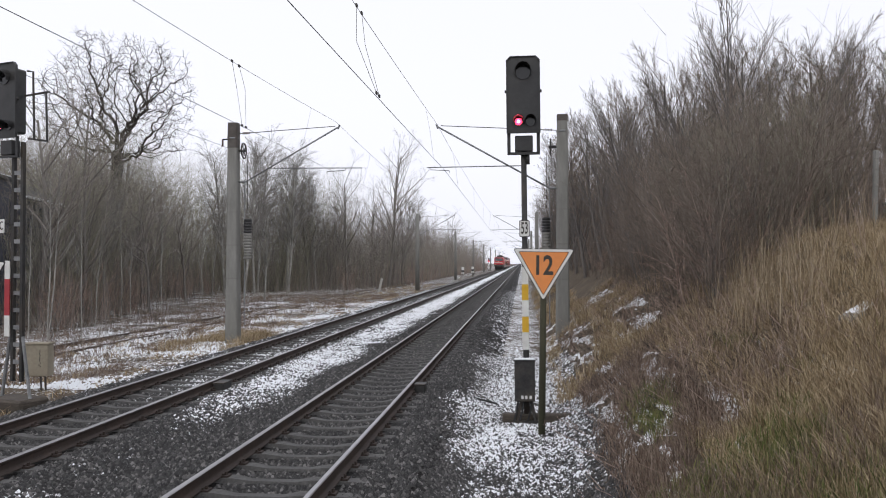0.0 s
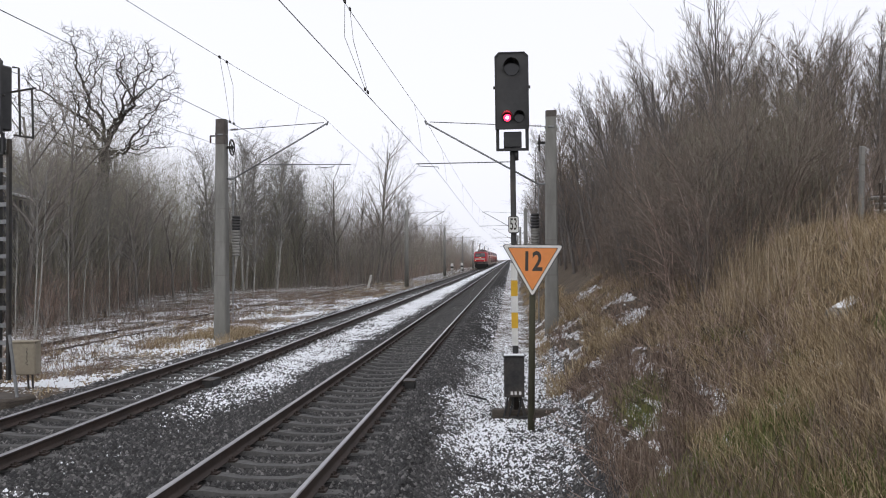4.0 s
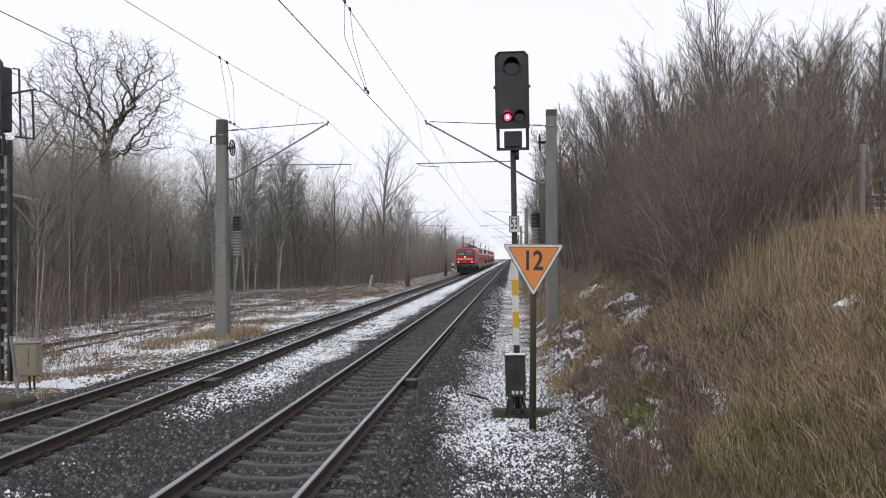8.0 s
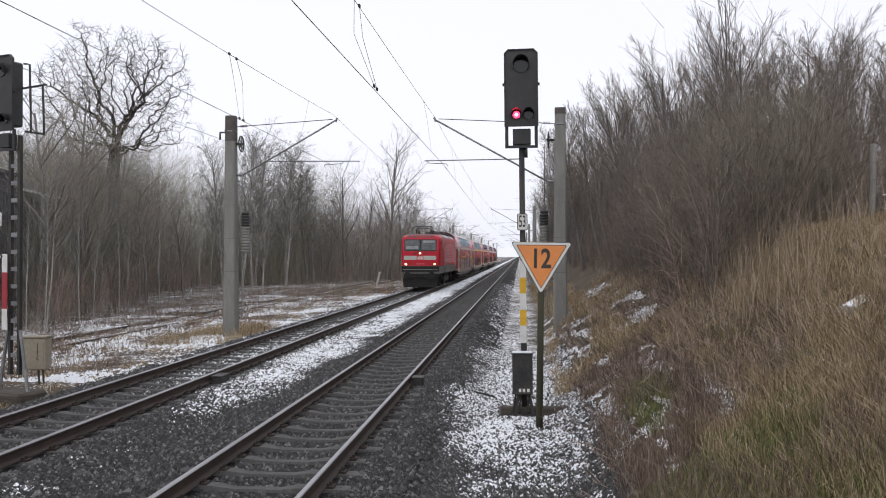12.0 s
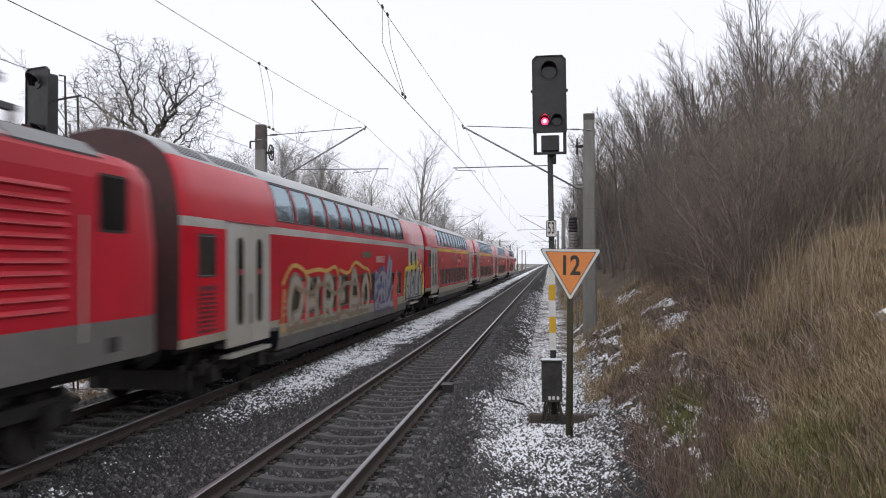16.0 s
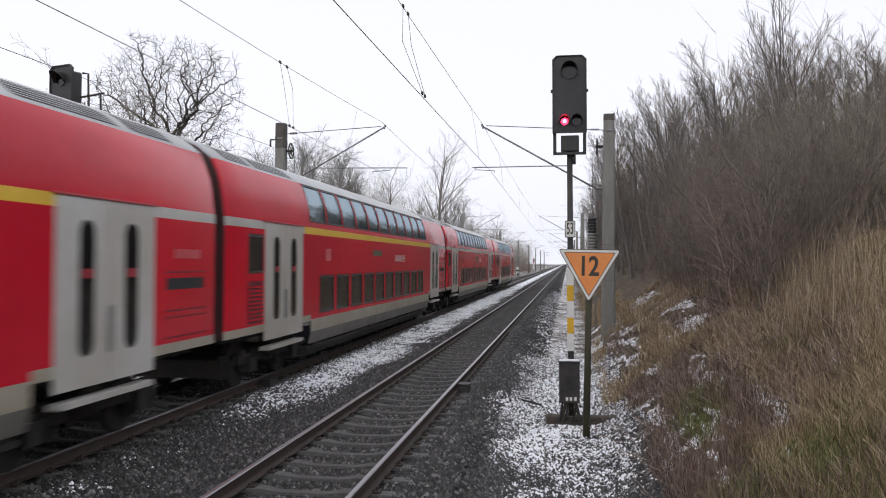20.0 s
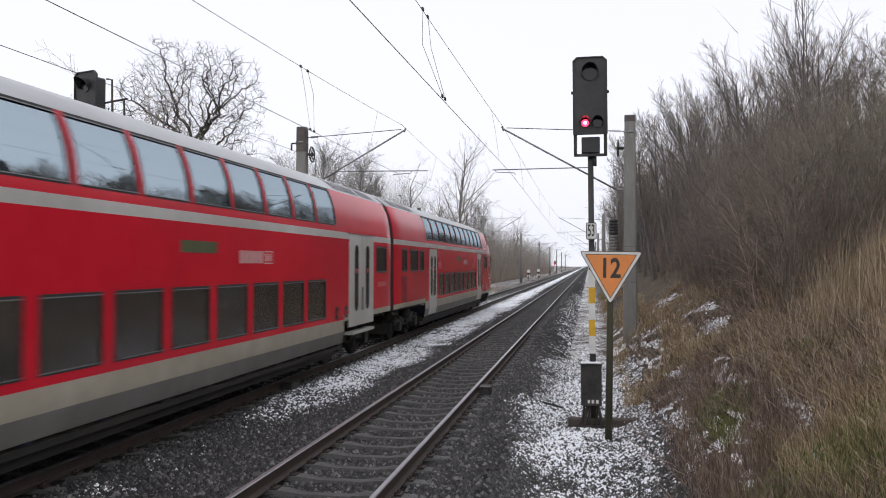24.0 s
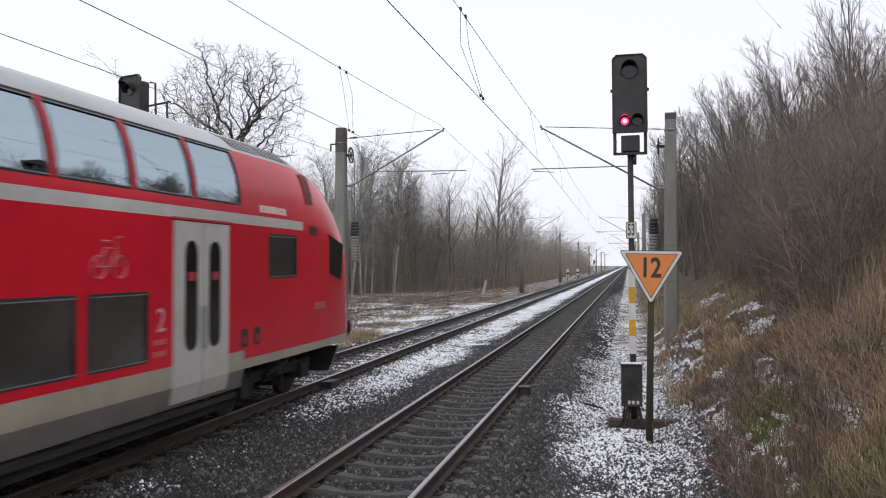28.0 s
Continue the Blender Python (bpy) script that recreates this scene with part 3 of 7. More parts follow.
def bogie(parent, y, r, base):
    bm = bmesh.new()
    for s in (-1, 1):
        box(bm, s * 1.0 - 0.07, s * 1.0 + 0.07, y - base / 2 - 0.5, y + base / 2 + 0.5, r + 0.02, r + 0.2)
        for w in (-base / 2, base / 2):
            box(bm, s * 1.03 - 0.13, s * 1.03 + 0.13, y + w - 0.16, y + w + 0.16, r - 0.14, r + 0.14)
            rod(bm, (s * 1.03, y + w - 0.3, r), (s * 1.03, y + w - 0.3, r + 0.3), 0.08, n=8)
            rod(bm, (s * 1.03, y + w + 0.3, r), (s * 1.03, y + w + 0.3, r + 0.3), 0.08, n=8)
        rod(bm, (s * 1.0, y, r + 0.05), (s * 1.0, y, r + 0.5), 0.2, n=10)
        rod(bm, (s * 1.15, y - 0.5, r + 0.1), (s * 1.15, y + 0.6, r + 0.35), 0.05, n=8)
    box(bm, -1.0, 1.0, y - 0.25, y + 0.25, r - 0.05, r + 0.25)
    for o in (-base / 2 - 0.62, -base / 2 + 0.62, base / 2 - 0.62, base / 2 + 0.62):
        box(bm, -0.98, 0.98, y + o - 0.05, y + o + 0.05, r - 0.22, r + 0.12)
        for s in (-1, 1):
            box(bm, s * 0.76 - 0.06, s * 0.76 + 0.06, y + o - 0.11, y + o + 0.11, r - 0.18, r + 0.2)
    part("bogie", bm, M_under, parent, "sooty bogie frame with springs")
    return [wheelset(parent, y - base / 2, r), wheelset(parent, y + base / 2, r)]


def bars(parent, name, y0, y1, z, h, n, material, s=1, gap=0.35):
    """A line of small lettering as plain bars."""
    step = (y1 - y0) / n
    for k in range(n):
        part(name, panel(bmesh.new(), y0 + k * step, y0 + (k + 1 - gap) * step, z, z + h, 0.006, 0.004, s), material, parent)


def coach(label, lower, upper, ends, doors, low, yellow=None, nose=False, length=26.8, door_z=(0.92, 3.24)):
    """A double-deck coach; its own y runs from its front end backwards."""
    c = thing("double_deck_coach", label, "railway coach", group="coaches of the train")
    lw, uw = (1.25, 2.15), (3.40, 4.29)
    opening = [(a, b, *lw) for a, b in lower] + [(a, b, *uw) for a, b in upper] + [(a, b, z0, z1) for a, b, z0, z1 in ends if (z0, z1) == (2.25, 3.0)]
    stations = [(0.18, 0.985, 4.72), (0.26, 1.0, 4.75)]
    end = length - 0.2
    if nose:
        stations += [(23.4, 1.0, 4.75), (24.0, 0.998, 4.74), (24.6, 0.99, 4.67), (25.2, 0.98, 4.54), (25.7, 0.965, 4.34), (26.15, 0.945, 4.05), (26.6, 0.915, 3.62), (26.95, 0.87, 3.2), (27.15, 0.82, 2.92)]
        end = 27.15
    else:
        stations += [(end - 0.08, 1.0, 4.75), (end, 0.985, 4.72)]
    cuts = sorted({round(v, 3) for st in stations for v in st[:1]} | {round(v, 3) for o in opening for v in o[:2]} | {low[0], low[1]} | set(yellow or ()))
    bm = bmesh.new()

    def station(y):
        for a, b in zip(stations, stations[1:]):
            if a[0] <= y <= b[0]:
                t = (y - a[0]) / (b[0] - a[0])
                return a[1] + t * (b[1] - a[1]), a[2] + t * (b[2] - a[2])
        return stations[-1][1:]
    prof = [(x, z) for x, z in SIDE] + [(-x, z) for x, z in SIDE[-2::-1]]
    grid = []
    for y in cuts:
        k, top = station(y)
        row = []
        for x, z in prof:
            zz = z if z <= 2.25 else 2.25 + (z - 2.25) * (top - 2.25) / 2.5
            yy = y
            if nose and y > 24.5:
                yy = y + (0.12 * (1 - abs(x) / 1.4) + 0.10 * max(0, 1 - abs(zz - 1.3))) * min(1, (y - 24.5) / 1.5)
            row.append(bm.verts.new((x * k, yy, zz)))
        grid.append(row)
    n = len(prof)
    for j in range(len(cuts) - 1):
        ya, yb = cuts[j], cuts[j + 1]
        ym = 0.5 * (ya + yb)
        for i in range(n - 1):
            z0, z1 = sorted((prof[i][1], prof[i + 1][1]))
            zm = 0.5 * (z0 + z1)
            inside = low[0] <= ym <= low[1]
            lift = nose and ym > low[1]
            if not inside and zm < (0.85 if lift else 1.10):
                continue
            if any(a < ym < b and za < zm < zb for a, b, za, zb in opening):
                continue
            f = bm.faces.new((grid[j][i], grid[j + 1][i], grid[j + 1][i + 1], grid[j][i + 1]))
            f.smooth = True
            if zm < 0.85:
                mi = 2
            elif zm < (1.14 if inside else 1.0 if lift else 1.25):
                mi = 6
            elif 3.11 < zm < 3.27 and ym < (24.2 if nose else 99):
                mi = 4 if yellow and yellow[0] < ym < yellow[1] else 1
            elif zm < 4.3:
                mi = 0
            else:
                mi = 3 if not (nose and ym > 25.2) else 0
            f.material_index = mi
    for row, flip in ((grid[0], False), (grid[-1], True)):
        loop = row[3:-3]
        f = bm.faces.new(loop if flip else loop[::-1])
        f.material_index = 5 if not (nose and flip) else 0
    bmesh.ops.recalc_face_normals(bm, faces=bm.faces[:])
    part("body", bm, [M_red, M_cream, M_skirt, M_roof, M_stripe, M_end, M_band], c)
    for s in (1, -1):
        for a, b in lower:
            window(c, a, b, *lw, M_pane_low, s)
        for a, b in upper:
            window(c, a, b, *uw, M_pane, s)
        for a, b, z0, z1 in ends:
            if (z0, z1) == (2.25, 3.0):
                window(c, a, b, z0, z1, M_pane_low, s)
            else:
                part("vent_grille", panel(bmesh.new(), a, b, z0, z1, 0.008, 0.012, s), M_grille, c, "dark red ventilation grille")
                for q in range(9):
                    zz = z0 + 0.05 + (z1 - z0 - 0.1) * q / 9
                    part("grille_slat", panel(bmesh.new(), a + 0.03, b - 0.03, zz, zz + 0.03, 0.018, 0.014, s), M_red, c)
        for a, b in doors:
            door(c, a, b, *door_z, s)
            if not nose:
                part("door_step", box(bmesh.new(), min(s * 1.25, s * 1.46), max(s * 1.25, s * 1.46), a + 0.1, b - 0.1, door_z[0] - 0.2, door_z[0] - 0.13), M_cream, c, "worn folding step below the door")
            part("drip_rail", panel(bmesh.new(), a - 0.05, b + 0.05, door_z[1] + 0.02, door_z[1] + 0.05, 0.03, 0.03, s), M_redboard, c)
        # roof louvres near the ends
        for a, b in ((0.9, 2.1), (2.4, 4.6), (length - 5.0, length - 2.8), (length - 2.4, length - 1.2)) if not nose else ((0.9, 2.1), (2.4, 4.6), (21.8, 22.8), (22.9, 24.0)):
            g = part("roof_grille", panel(bmesh.new(), a, b, 4.35, 4.62, 0.006, 0.01, s), M_roof_dark, c, "dark slatted roof vent")
            for k in range(6):
                z = 4.37 + 0.041 * k
                part("slat", panel(bmesh.new(), a + 0.05, b - 0.05, z, z + 0.014, 0.02, 0.014, s), M_roof, g)
    # inside: floors, ceiling, seats
    part("lower_floor", box(bmesh.new(), -1.28, 1.28, low[0] + 0.05, low[1] - 0.05, 0.42, 0.5), M_under, c)
    part("deck", box(bmesh.new(), -1.36, 1.36, low[0], low[1], 2.5, 2.62), M_inside, c)
    for s in (1, -1):
        bm = bmesh.new()
        vs = [[bm.verts.new((s * x, yy, z)) for yy in (4.4, min(22.3, end - 1))] for x, z in ((0.0, 4.60), (0.5, 4.56), (0.85, 4.42), (1.09, 4.27), (1.05, 4.25), (0.0, 4.58))]
        for q, w in zip(vs, vs[1:]):
            bm.faces.new((q[0], q[1], w[1], w[0]))
        part("upper_ceiling", bm, M_inside, c, "white curved ceiling lining")
        part("ceiling_lamp", box(bmesh.new(), min(s * 0.36, s * 0.5), max(s * 0.36, s * 0.5), 5.0, 21.5, 4.50, 4.53), M_coach_lamp, c, "long lit ceiling lamp")
        part("lower_lamp", box(bmesh.new(), min(s * 0.5, s * 0.6), max(s * 0.5, s * 0.6), low[0] + 0.5, low[1] - 0.5, 2.47, 2.495), M_low_lamp, c, "long lit ceiling lamp")
    for y in (low[0] - 0.02, low[1] + 0.02):
        part("partition", box(bmesh.new(), -1.34, 1.34, y - 0.02, y + 0.02, 1.0, 3.35), M_inside, c)
    y = low[0] + 0.7
    while y < low[1] - 0.6:
        for x in (-0.85, 0.85):
            bm = box(bmesh.new(), x - 0.44, x + 0.44, y - 0.08, y + 0.08, 2.62, 3.62, bevel=0.03)
            part("seat", bm, M_seat, c)
            part("seat", box(bmesh.new(), x - 0.44, x + 0.44, y - 0.08, y + 0.08, 0.5, 1.55, bevel=0.03), M_seat, c)
        y += 1.47
    # below the floor
    under = bmesh.new()
    box(under, -1.2, 1.2, 0.4, low[0], 1.0, 1.12)
    box(under, -1.2, 1.2, low[1], end - 0.5, 1.0, 1.12)
    box(under, -1.15, 1.15, low[0] + 0.1, low[1] - 0.1, 0.26, 0.56)
    part("underframe", under, M_under, c)
    wheels = bogie(c, 3.4, 0.46, 2.5) + bogie(c, 23.4, 0.46, 2.5)
    if not nose:
        part("bellows", box(bmesh.new(), -1.0, 1.0, length - 0.25, length + 0.22, 1.0, 3.9, bevel=0.05), M_rubber, c, "black rubber corridor connection")
    part("coupler", rod(bmesh.new(), (0, -0.3, 0.95), (0, 0.5, 0.95), 0.09, n=8), M_under, c)
    return c, wheels


def markings(c, olive, text, digit=None, spots=()):
    """Displays, lettering and small service flaps on the coach's side."""
    part("display", panel(bmesh.new(), *olive, 2.66, 2.84, 0.006, 0.01), M_olive, c, "unlit olive destination display")
    y0, y1 = text[0], text[0] + 0.70 * (text[1] - text[0])
    bars(c, "lettering", y0, y1, 2.50, 0.22, 5, M_lettering, gap=0.22)
    box_ = part("logo_box", panel(bmesh.new(), y1 + 0.03, text[1], 2.49, 2.73, 0.006, 0.004), M_lettering, c)
    part("logo_field", panel(bmesh.new(), y1 + 0.055, text[1] - 0.025, 2.515, 2.705, 0.009, 0.004), M_red, box_)
    for k in (0.0, 0.5):
        a = y1 + 0.08 + k * (text[1] - y1 - 0.13)
        part("logo_stroke", panel(bmesh.new(), a, a + 0.36 * (text[1] - y1 - 0.13), 2.54, 2.68, 0.012, 0.004), M_lettering, box_)
    for y in spots:
        part("flap", panel(bmesh.new(), y, y + 0.22, 1.19, 1.47, 0.007, 0.01), M_rubber, c)
        part("flap_plate", panel(bmesh.new(), y + 0.06, y + 0.16, 1.24, 1.36, 0.012, 0.01), M_redboard, c)
    if digit:
        words("class_number", "2", 0.44, M_lettering, c, pose(1.400, digit, 1.75, 90, 0, 90), 0.002)
        bars(c, "small_text", digit - 0.15, digit + 0.15, 1.45, 0.07, 3, M_faded)
        bars(c, "small_text", digit - 0.15, digit + 0.15, 1.3, 0.07, 3, M_faded)


def bicycle_mark(c, y, z, k=1.0):
    """Faded bicycle pictogram made of thin lines."""
    bm = bmesh.new()
    x = 1.398
    for cy in (-0.2, 0.2):
        pts = [(x, y + k * (cy + 0.13 * math.cos(a)), z + k * 0.13 * math.sin(a)) for a in [2 * math.pi * q / 14 for q in range(15)]]
        path_rod(bm, pts, 0.013 * k, 4)
    P = [(-0.2, 0), (-0.08, 0.22), (0.14, 0.22), (0.0, 0.0), (-0.08, 0.22)]
    path_rod(bm, [(x, y + k * a, z + k * b) for a, b in P], 0.013 * k, 4)
    path_rod(bm, [(x, y + k * a, z + k * b) for a, b in [(0.2, 0), (0.14, 0.22), (0.12, 0.34), (0.22, 0.36)]], 0.013 * k, 4)
    path_rod(bm, [(x, y + k * a, z + k * b) for a, b in [(-0.14, 0.30), (0.0, 0.30)]], 0.016 * k, 4)
    path_rod(bm, [(x, y + k * a, z + k * b) for a, b in [(-0.2, 0), (0.0, 0.0)]], 0.013 * k, 4)
    part("bicycle_mark", bm, M_faded, c, "faded white bicycle pictogram")


LOW_STD = [(5.8 + 1.47 * k, 7.02 + 1.47 * k) for k in range(10)]
UP_STD = [(5.05 + 1.47 * k, 6.40 + 1.47 * k) for k in range(11)]
DOORS_STD = [(2.1, 4.45), (22.1, 24.45)]
plain = coach("red double-deck coach with light grey stripe and doors", LOW_STD, UP_STD, [(0.85, 1.6, 2.25, 3.0), (0.85, 1.6, 1.3, 2.1), (24.8, 26.0, 2.25, 3.0)], DOORS_STD, (5.1, 21.7))[0]
markings(plain, (13.4, 14.6), (15.5, 17.0), digit=5.45, spots=(21.0, 21.75))
bare = coach("red double-deck coach covered with silver and blue graffiti", LOW_STD, UP_STD, [(0.85, 1.6, 2.25, 3.0), (0.85, 1.6, 1.3, 2.1)], DOORS_STD, (5.1, 21.7))[0]
markings(bare, (13.4, 14.6), (15.5, 17.0), digit=5.45, spots=(21.0, 21.75))
first = coach("red double-deck coach with yellow first-class stripe", LOW_STD, UP_STD, [(1.25, 2.0, 2.25, 3.0), (1.25, 2.0, 1.3, 2.1)], DOORS_STD, (5.1, 21.7), yellow=(4.6, 22.2))[0]
part("vent_slot", panel(bmesh.new(), 24.85, 26.1, 2.05, 2.22, 0.006, 0.012), M_rubber, first, "black air slot in the coach's end")
for z in (1.32, 1.62, 1.72, 2.3):
    part("panel_seam", panel(bmesh.new(), 24.8, 26.2, z, z + 0.022, 0.003, 0.008), M_grille, first)
bars(first, "lettering", 25.1, 26.0, 2.52, 0.14, 6, M_faded)
markings(first, (11.3, 12.5), (14.6, 16.4))
bars(first, "logo_bar", 6.3, 6.75, 2.5, 0.3, 2, M_faded, gap=0.3)
cab_low = [(7.95 + 1.393 * k, 9.17 + 1.393 * k) for k in range(8)]
control = coach("red double-deck driving trailer with rounded cab end", cab_low, [(5.45 + 1.47 * k, 6.83 + 1.47 * k) for k in range(11)],
                [(1.3, 2.05, 2.25, 3.0), (1.3, 2.05, 1.3, 2.1), (2.55, 3.85, 2.25, 3.0), (4.1, 4.85, 2.25, 3.0), (22.5, 23.7, 2.25, 3.0)], [(5.9, 7.45), (19.5, 21.05)], (5.2, 21.6), nose=True, door_z=(0.62, 3.07))[0]
markings(control, (12.6, 13.7), (14.6, 15.8), digit=19.2, spots=(21.5, 21.95))
bicycle_mark(control, 8.2, 2.45)
bicycle_mark(control, 18.1, 2.45)
bars(plain, "lettering", 25.0, 26.0, 1.86, 0.13, 7, M_faded)
bars(control, "town_name", 22.2, 23.3, 3.34, 0.12, 7, M_decal)
bars(control, "lettering", 24.6, 25.2, 1.62, 0.14, 4, M_faded)
# cab end details
part("side_screen", slab(bmesh.new(), [(24.95, 2.42), (26.2, 2.16), (26.35, 2.9), (25.3, 3.12), (24.95, 3.1)], 0, 1.30, 1.352), M_lens, control, "dark wrap-round cab side window")
part("roof_window", panel(bmesh.new(), 24.25, 24.6, 3.62, 4.18, 0.004, 0.03), M_grille, control, "dark red slot window in the cab's shoulder")
part("front_screen", slab(bmesh.new(), rounded(-0.9, 0.9, 2.25, 2.72, 0.08), 1, 27.2, 27.32), M_lens, control, "dark windscreen")
for k in range(5):
    part("side_vent", panel(bmesh.new(), 24.3, 24.75, 3.05 + 0.035 * k, 3.066 + 0.035 * k, 0.004, 0.01), M_rubber, control)
for s in (-1, 1):
    bf = part("buffer", rod(bmesh.new(), (s * 0.88, 26.9, 1.06), (s * 0.88, 27.5, 1.06), 0.11, n=12), M_under, control)
    part("buffer_head", rod(bmesh.new(), (s * 0.88, 27.5, 1.06), (s * 0.88, 27.57, 1.06), 0.24, n=14), M_under, bf)
part("plough", slab(bmesh.new(), [(-1.2, 0.75), (1.2, 0.75), (1.0, 0.22), (-1.0, 0.22)], 1, 26.4, 26.5), M_black, control)
aer = part("aerial", rod(bmesh.new(), (0.3, 9.3, 4.72), (0.3, 9.3, 4.86), 0.10, 0.05, 10), M_roof_dark, control)
coach_2 = first
coach_3 = copy_thing(first, pose(0, 0, 0))
coach_4 = plain
coach_1 = bare


# ---- sprayed paint on the first coach ----
def ribbon(bm, pts, w, lift):
    """A painted stroke, as a thin plate on the coach's side; pts are (y, z)."""
    x = 1.392 + lift
    P = [Vector((a, max(b, 0.98))) for a, b in pts]
    L = []
    for i, p in enumerate(P):
        d = (P[min(i + 1, len(P) - 1)] - P[max(i - 1, 0)]).normalized()
        nn = Vector((-d.y, d.x)) * w * 0.5
        L.append([bm.verts.new((x + o, q.x, q.y)) for o in (0.0, 0.004) for q in (p + nn, p - nn)])
    for a, b in zip(L, L[1:]):
        bm.faces.new((a[2], a[3], b[3], b[2]))
        bm.faces.new((a[0], b[0], b[2], a[2]))
        bm.faces.new((a[1], a[3], b[3], b[1]))
    for e in (L[0], L[-1]):
        bm.faces.new((e[0], e[1], e[3], e[2]))


def curve_pts(pts, n=7):
    out = []
    for i in range(len(pts) - 1):
        p0, p1, p2, p3 = [Vector(pts[max(0, min(len(pts) - 1, i + k))]) for k in (-1, 0, 1, 2)]
        for k in range(n):
            t = k / n
            out.append(tuple(0.5 * (2 * p1 + (p2 - p0) * t + (2 * p0 - 5 * p1 + 4 * p2 - p3) * t * t + (3 * p1 - p0 - 3 * p2 + p3) * t ** 3)))
    return out + [pts[-1]]


def graffito(c, strokes, label):
    for mt, w, lift, lines in strokes:
        for ln in lines:
            bm = bmesh.new()
            ribbon(bm, curve_pts(ln), w, lift)
            part("graffiti_stroke", bm, mt, c, label)


big = [[(6.0, 0.75), (5.8, 1.5), (6.2, 2.1), (6.8, 1.8), (6.6, 1.3), (6.1, 1.2)], [(7.3, 0.8), (7.2, 1.5), (7.4, 2.15)], [(7.2, 1.45), (7.9, 1.5), (8.2, 1.2)], [(8.0, 0.8), (8.05, 1.6), (8.3, 2.1)],
       [(8.9, 0.8), (8.8, 1.5), (9.0, 2.1), (9.6, 1.9), (9.5, 1.4), (8.9, 1.4)], [(9.3, 1.3), (9.9, 0.8)], [(10.5, 2.1), (10.3, 1.4), (10.6, 0.85), (11.2, 0.85)], [(10.4, 1.5), (11.0, 1.55)],
       [(11.7, 0.85), (11.8, 1.6), (12.2, 2.2), (12.7, 1.7), (12.9, 0.9)], [(11.9, 1.35), (12.7, 1.3)], [(13.3, 0.9), (13.4, 1.7), (13.9, 2.0), (14.2, 1.4), (13.8, 0.9), (13.3, 1.0)]]
graffito(coach_1, [(M_g_green, 0.36, 0.004, big), (M_g_silver, 0.20, 0.010, big)], "grey and silver sprayed letter stroke")
graffito(coach_1, [(M_g_yellow, 0.10, 0.016, [[(5.3, 2.0), (6.0, 2.42), (6.9, 2.32), (7.2, 2.1)], [(7.0, 2.25), (8.2, 2.32), (9.0, 2.28), (9.9, 2.38), (10.3, 2.1)], [(10.4, 2.3), (11.4, 2.2), (12.3, 2.5), (13.4, 2.35), (14.3, 2.2), (14.6, 1.6)], [(5.4, 1.9), (5.3, 1.2), (5.5, 0.7)]]),
                  (M_g_orange, 0.16, 0.012, [[(6.9, 2.05), (7.05, 1.4), (6.95, 0.9)], [(10.15, 2.0), (10.1, 1.2), (10.2, 0.9)]])], "yellow and orange sprayed outline")
blue = [[(15.5, 2.2), (15.3, 1.4), (15.5, 0.8), (16.1, 0.75)], [(15.4, 1.5), (15.95, 1.6), (16.0, 2.1)], [(16.3, 0.8), (16.4, 1.5), (16.8, 2.2), (16.9, 1.4), (16.7, 0.9)], [(17.2, 0.75), (17.3, 1.6), (17.6, 2.3), (17.9, 2.7)], [(17.3, 1.4), (17.9, 0.9), (18.3, 0.7)], [(17.3, 1.4), (18.0, 2.0), (18.2, 2.6)]]
graffito(coach_1, [(M_g_blue, 0.46, 0.004, blue), (M_g_pale, 0.24, 0.010, blue), (M_g_blue, 0.07, 0.016, [[(15.7, 2.0), (15.6, 1.2)], [(16.6, 1.8), (16.5, 1.0)], [(17.4, 1.6), (17.9, 1.2)]])], "blue and pale sprayed letter stroke")
mess = [[(5.6, 1.0), (6.9, 0.7), (8.2, 1.05), (9.4, 0.72), (10.8, 1.1), (12.4, 0.75), (14.2, 1.0)], [(6.3, 1.9), (7.6, 1.75), (8.6, 1.95), (9.9, 1.65), (11.2, 1.9), (12.9, 1.8)], [(7.6, 2.1), (8.5, 0.9)], [(10.0, 1.0), (10.9, 2.0)], [(12.2, 0.9), (13.6, 1.6)]]
graffito(coach_1, [(M_g_green, 0.12, 0.014, mess)], "grey sprayed filling stroke")
tangle = [[(15.2, 1.2), (16.2, 1.7), (17.2, 1.1), (18.2, 1.8)], [(15.6, 0.7), (16.6, 1.1), (17.6, 0.7), (18.3, 1.1)], [(15.3, 1.9), (16.3, 2.3), (17.4, 1.9)]]
graffito(coach_1, [(M_g_blue, 0.15, 0.014, tangle), (M_g_pale, 0.14, 0.018, [[(a + 0.2, b - 0.15) for a, b in ln] for ln in tangle])], "blue sprayed filling stroke")
graffito(coach_1, [(M_g_orange, 0.6, 0.005, [[(18.6, 0.95), (18.9, 1.5), (19.5, 2.0)], [(18.8, 0.9), (19.4, 1.2)]])], "orange-red sprayed blob")
end_tag = [[(21.3, 0.9), (21.4, 1.6), (21.8, 2.1)], [(21.4, 1.5), (22.0, 1.3), (22.1, 0.9)], [(22.5, 0.9), (22.6, 1.6), (22.9, 2.1), (23.3, 1.7), (22.8, 1.4), (23.4, 0.95)], [(23.8, 2.1), (23.7, 1.4), (23.9, 0.9), (24.4, 0.9)], [(24.7, 0.9), (24.8, 1.7), (25.2, 2.1), (25.5, 1.5), (25.6, 0.95)]]
fill = [[(21.1, 1.15), (22.6, 1.2), (24.2, 1.15), (25.7, 1.2)], [(21.2, 1.6), (22.8, 1.65), (24.3, 1.6), (25.6, 1.62)], [(21.5, 2.0), (22.9, 2.02), (24.2, 2.0), (25.4, 2.02)]]
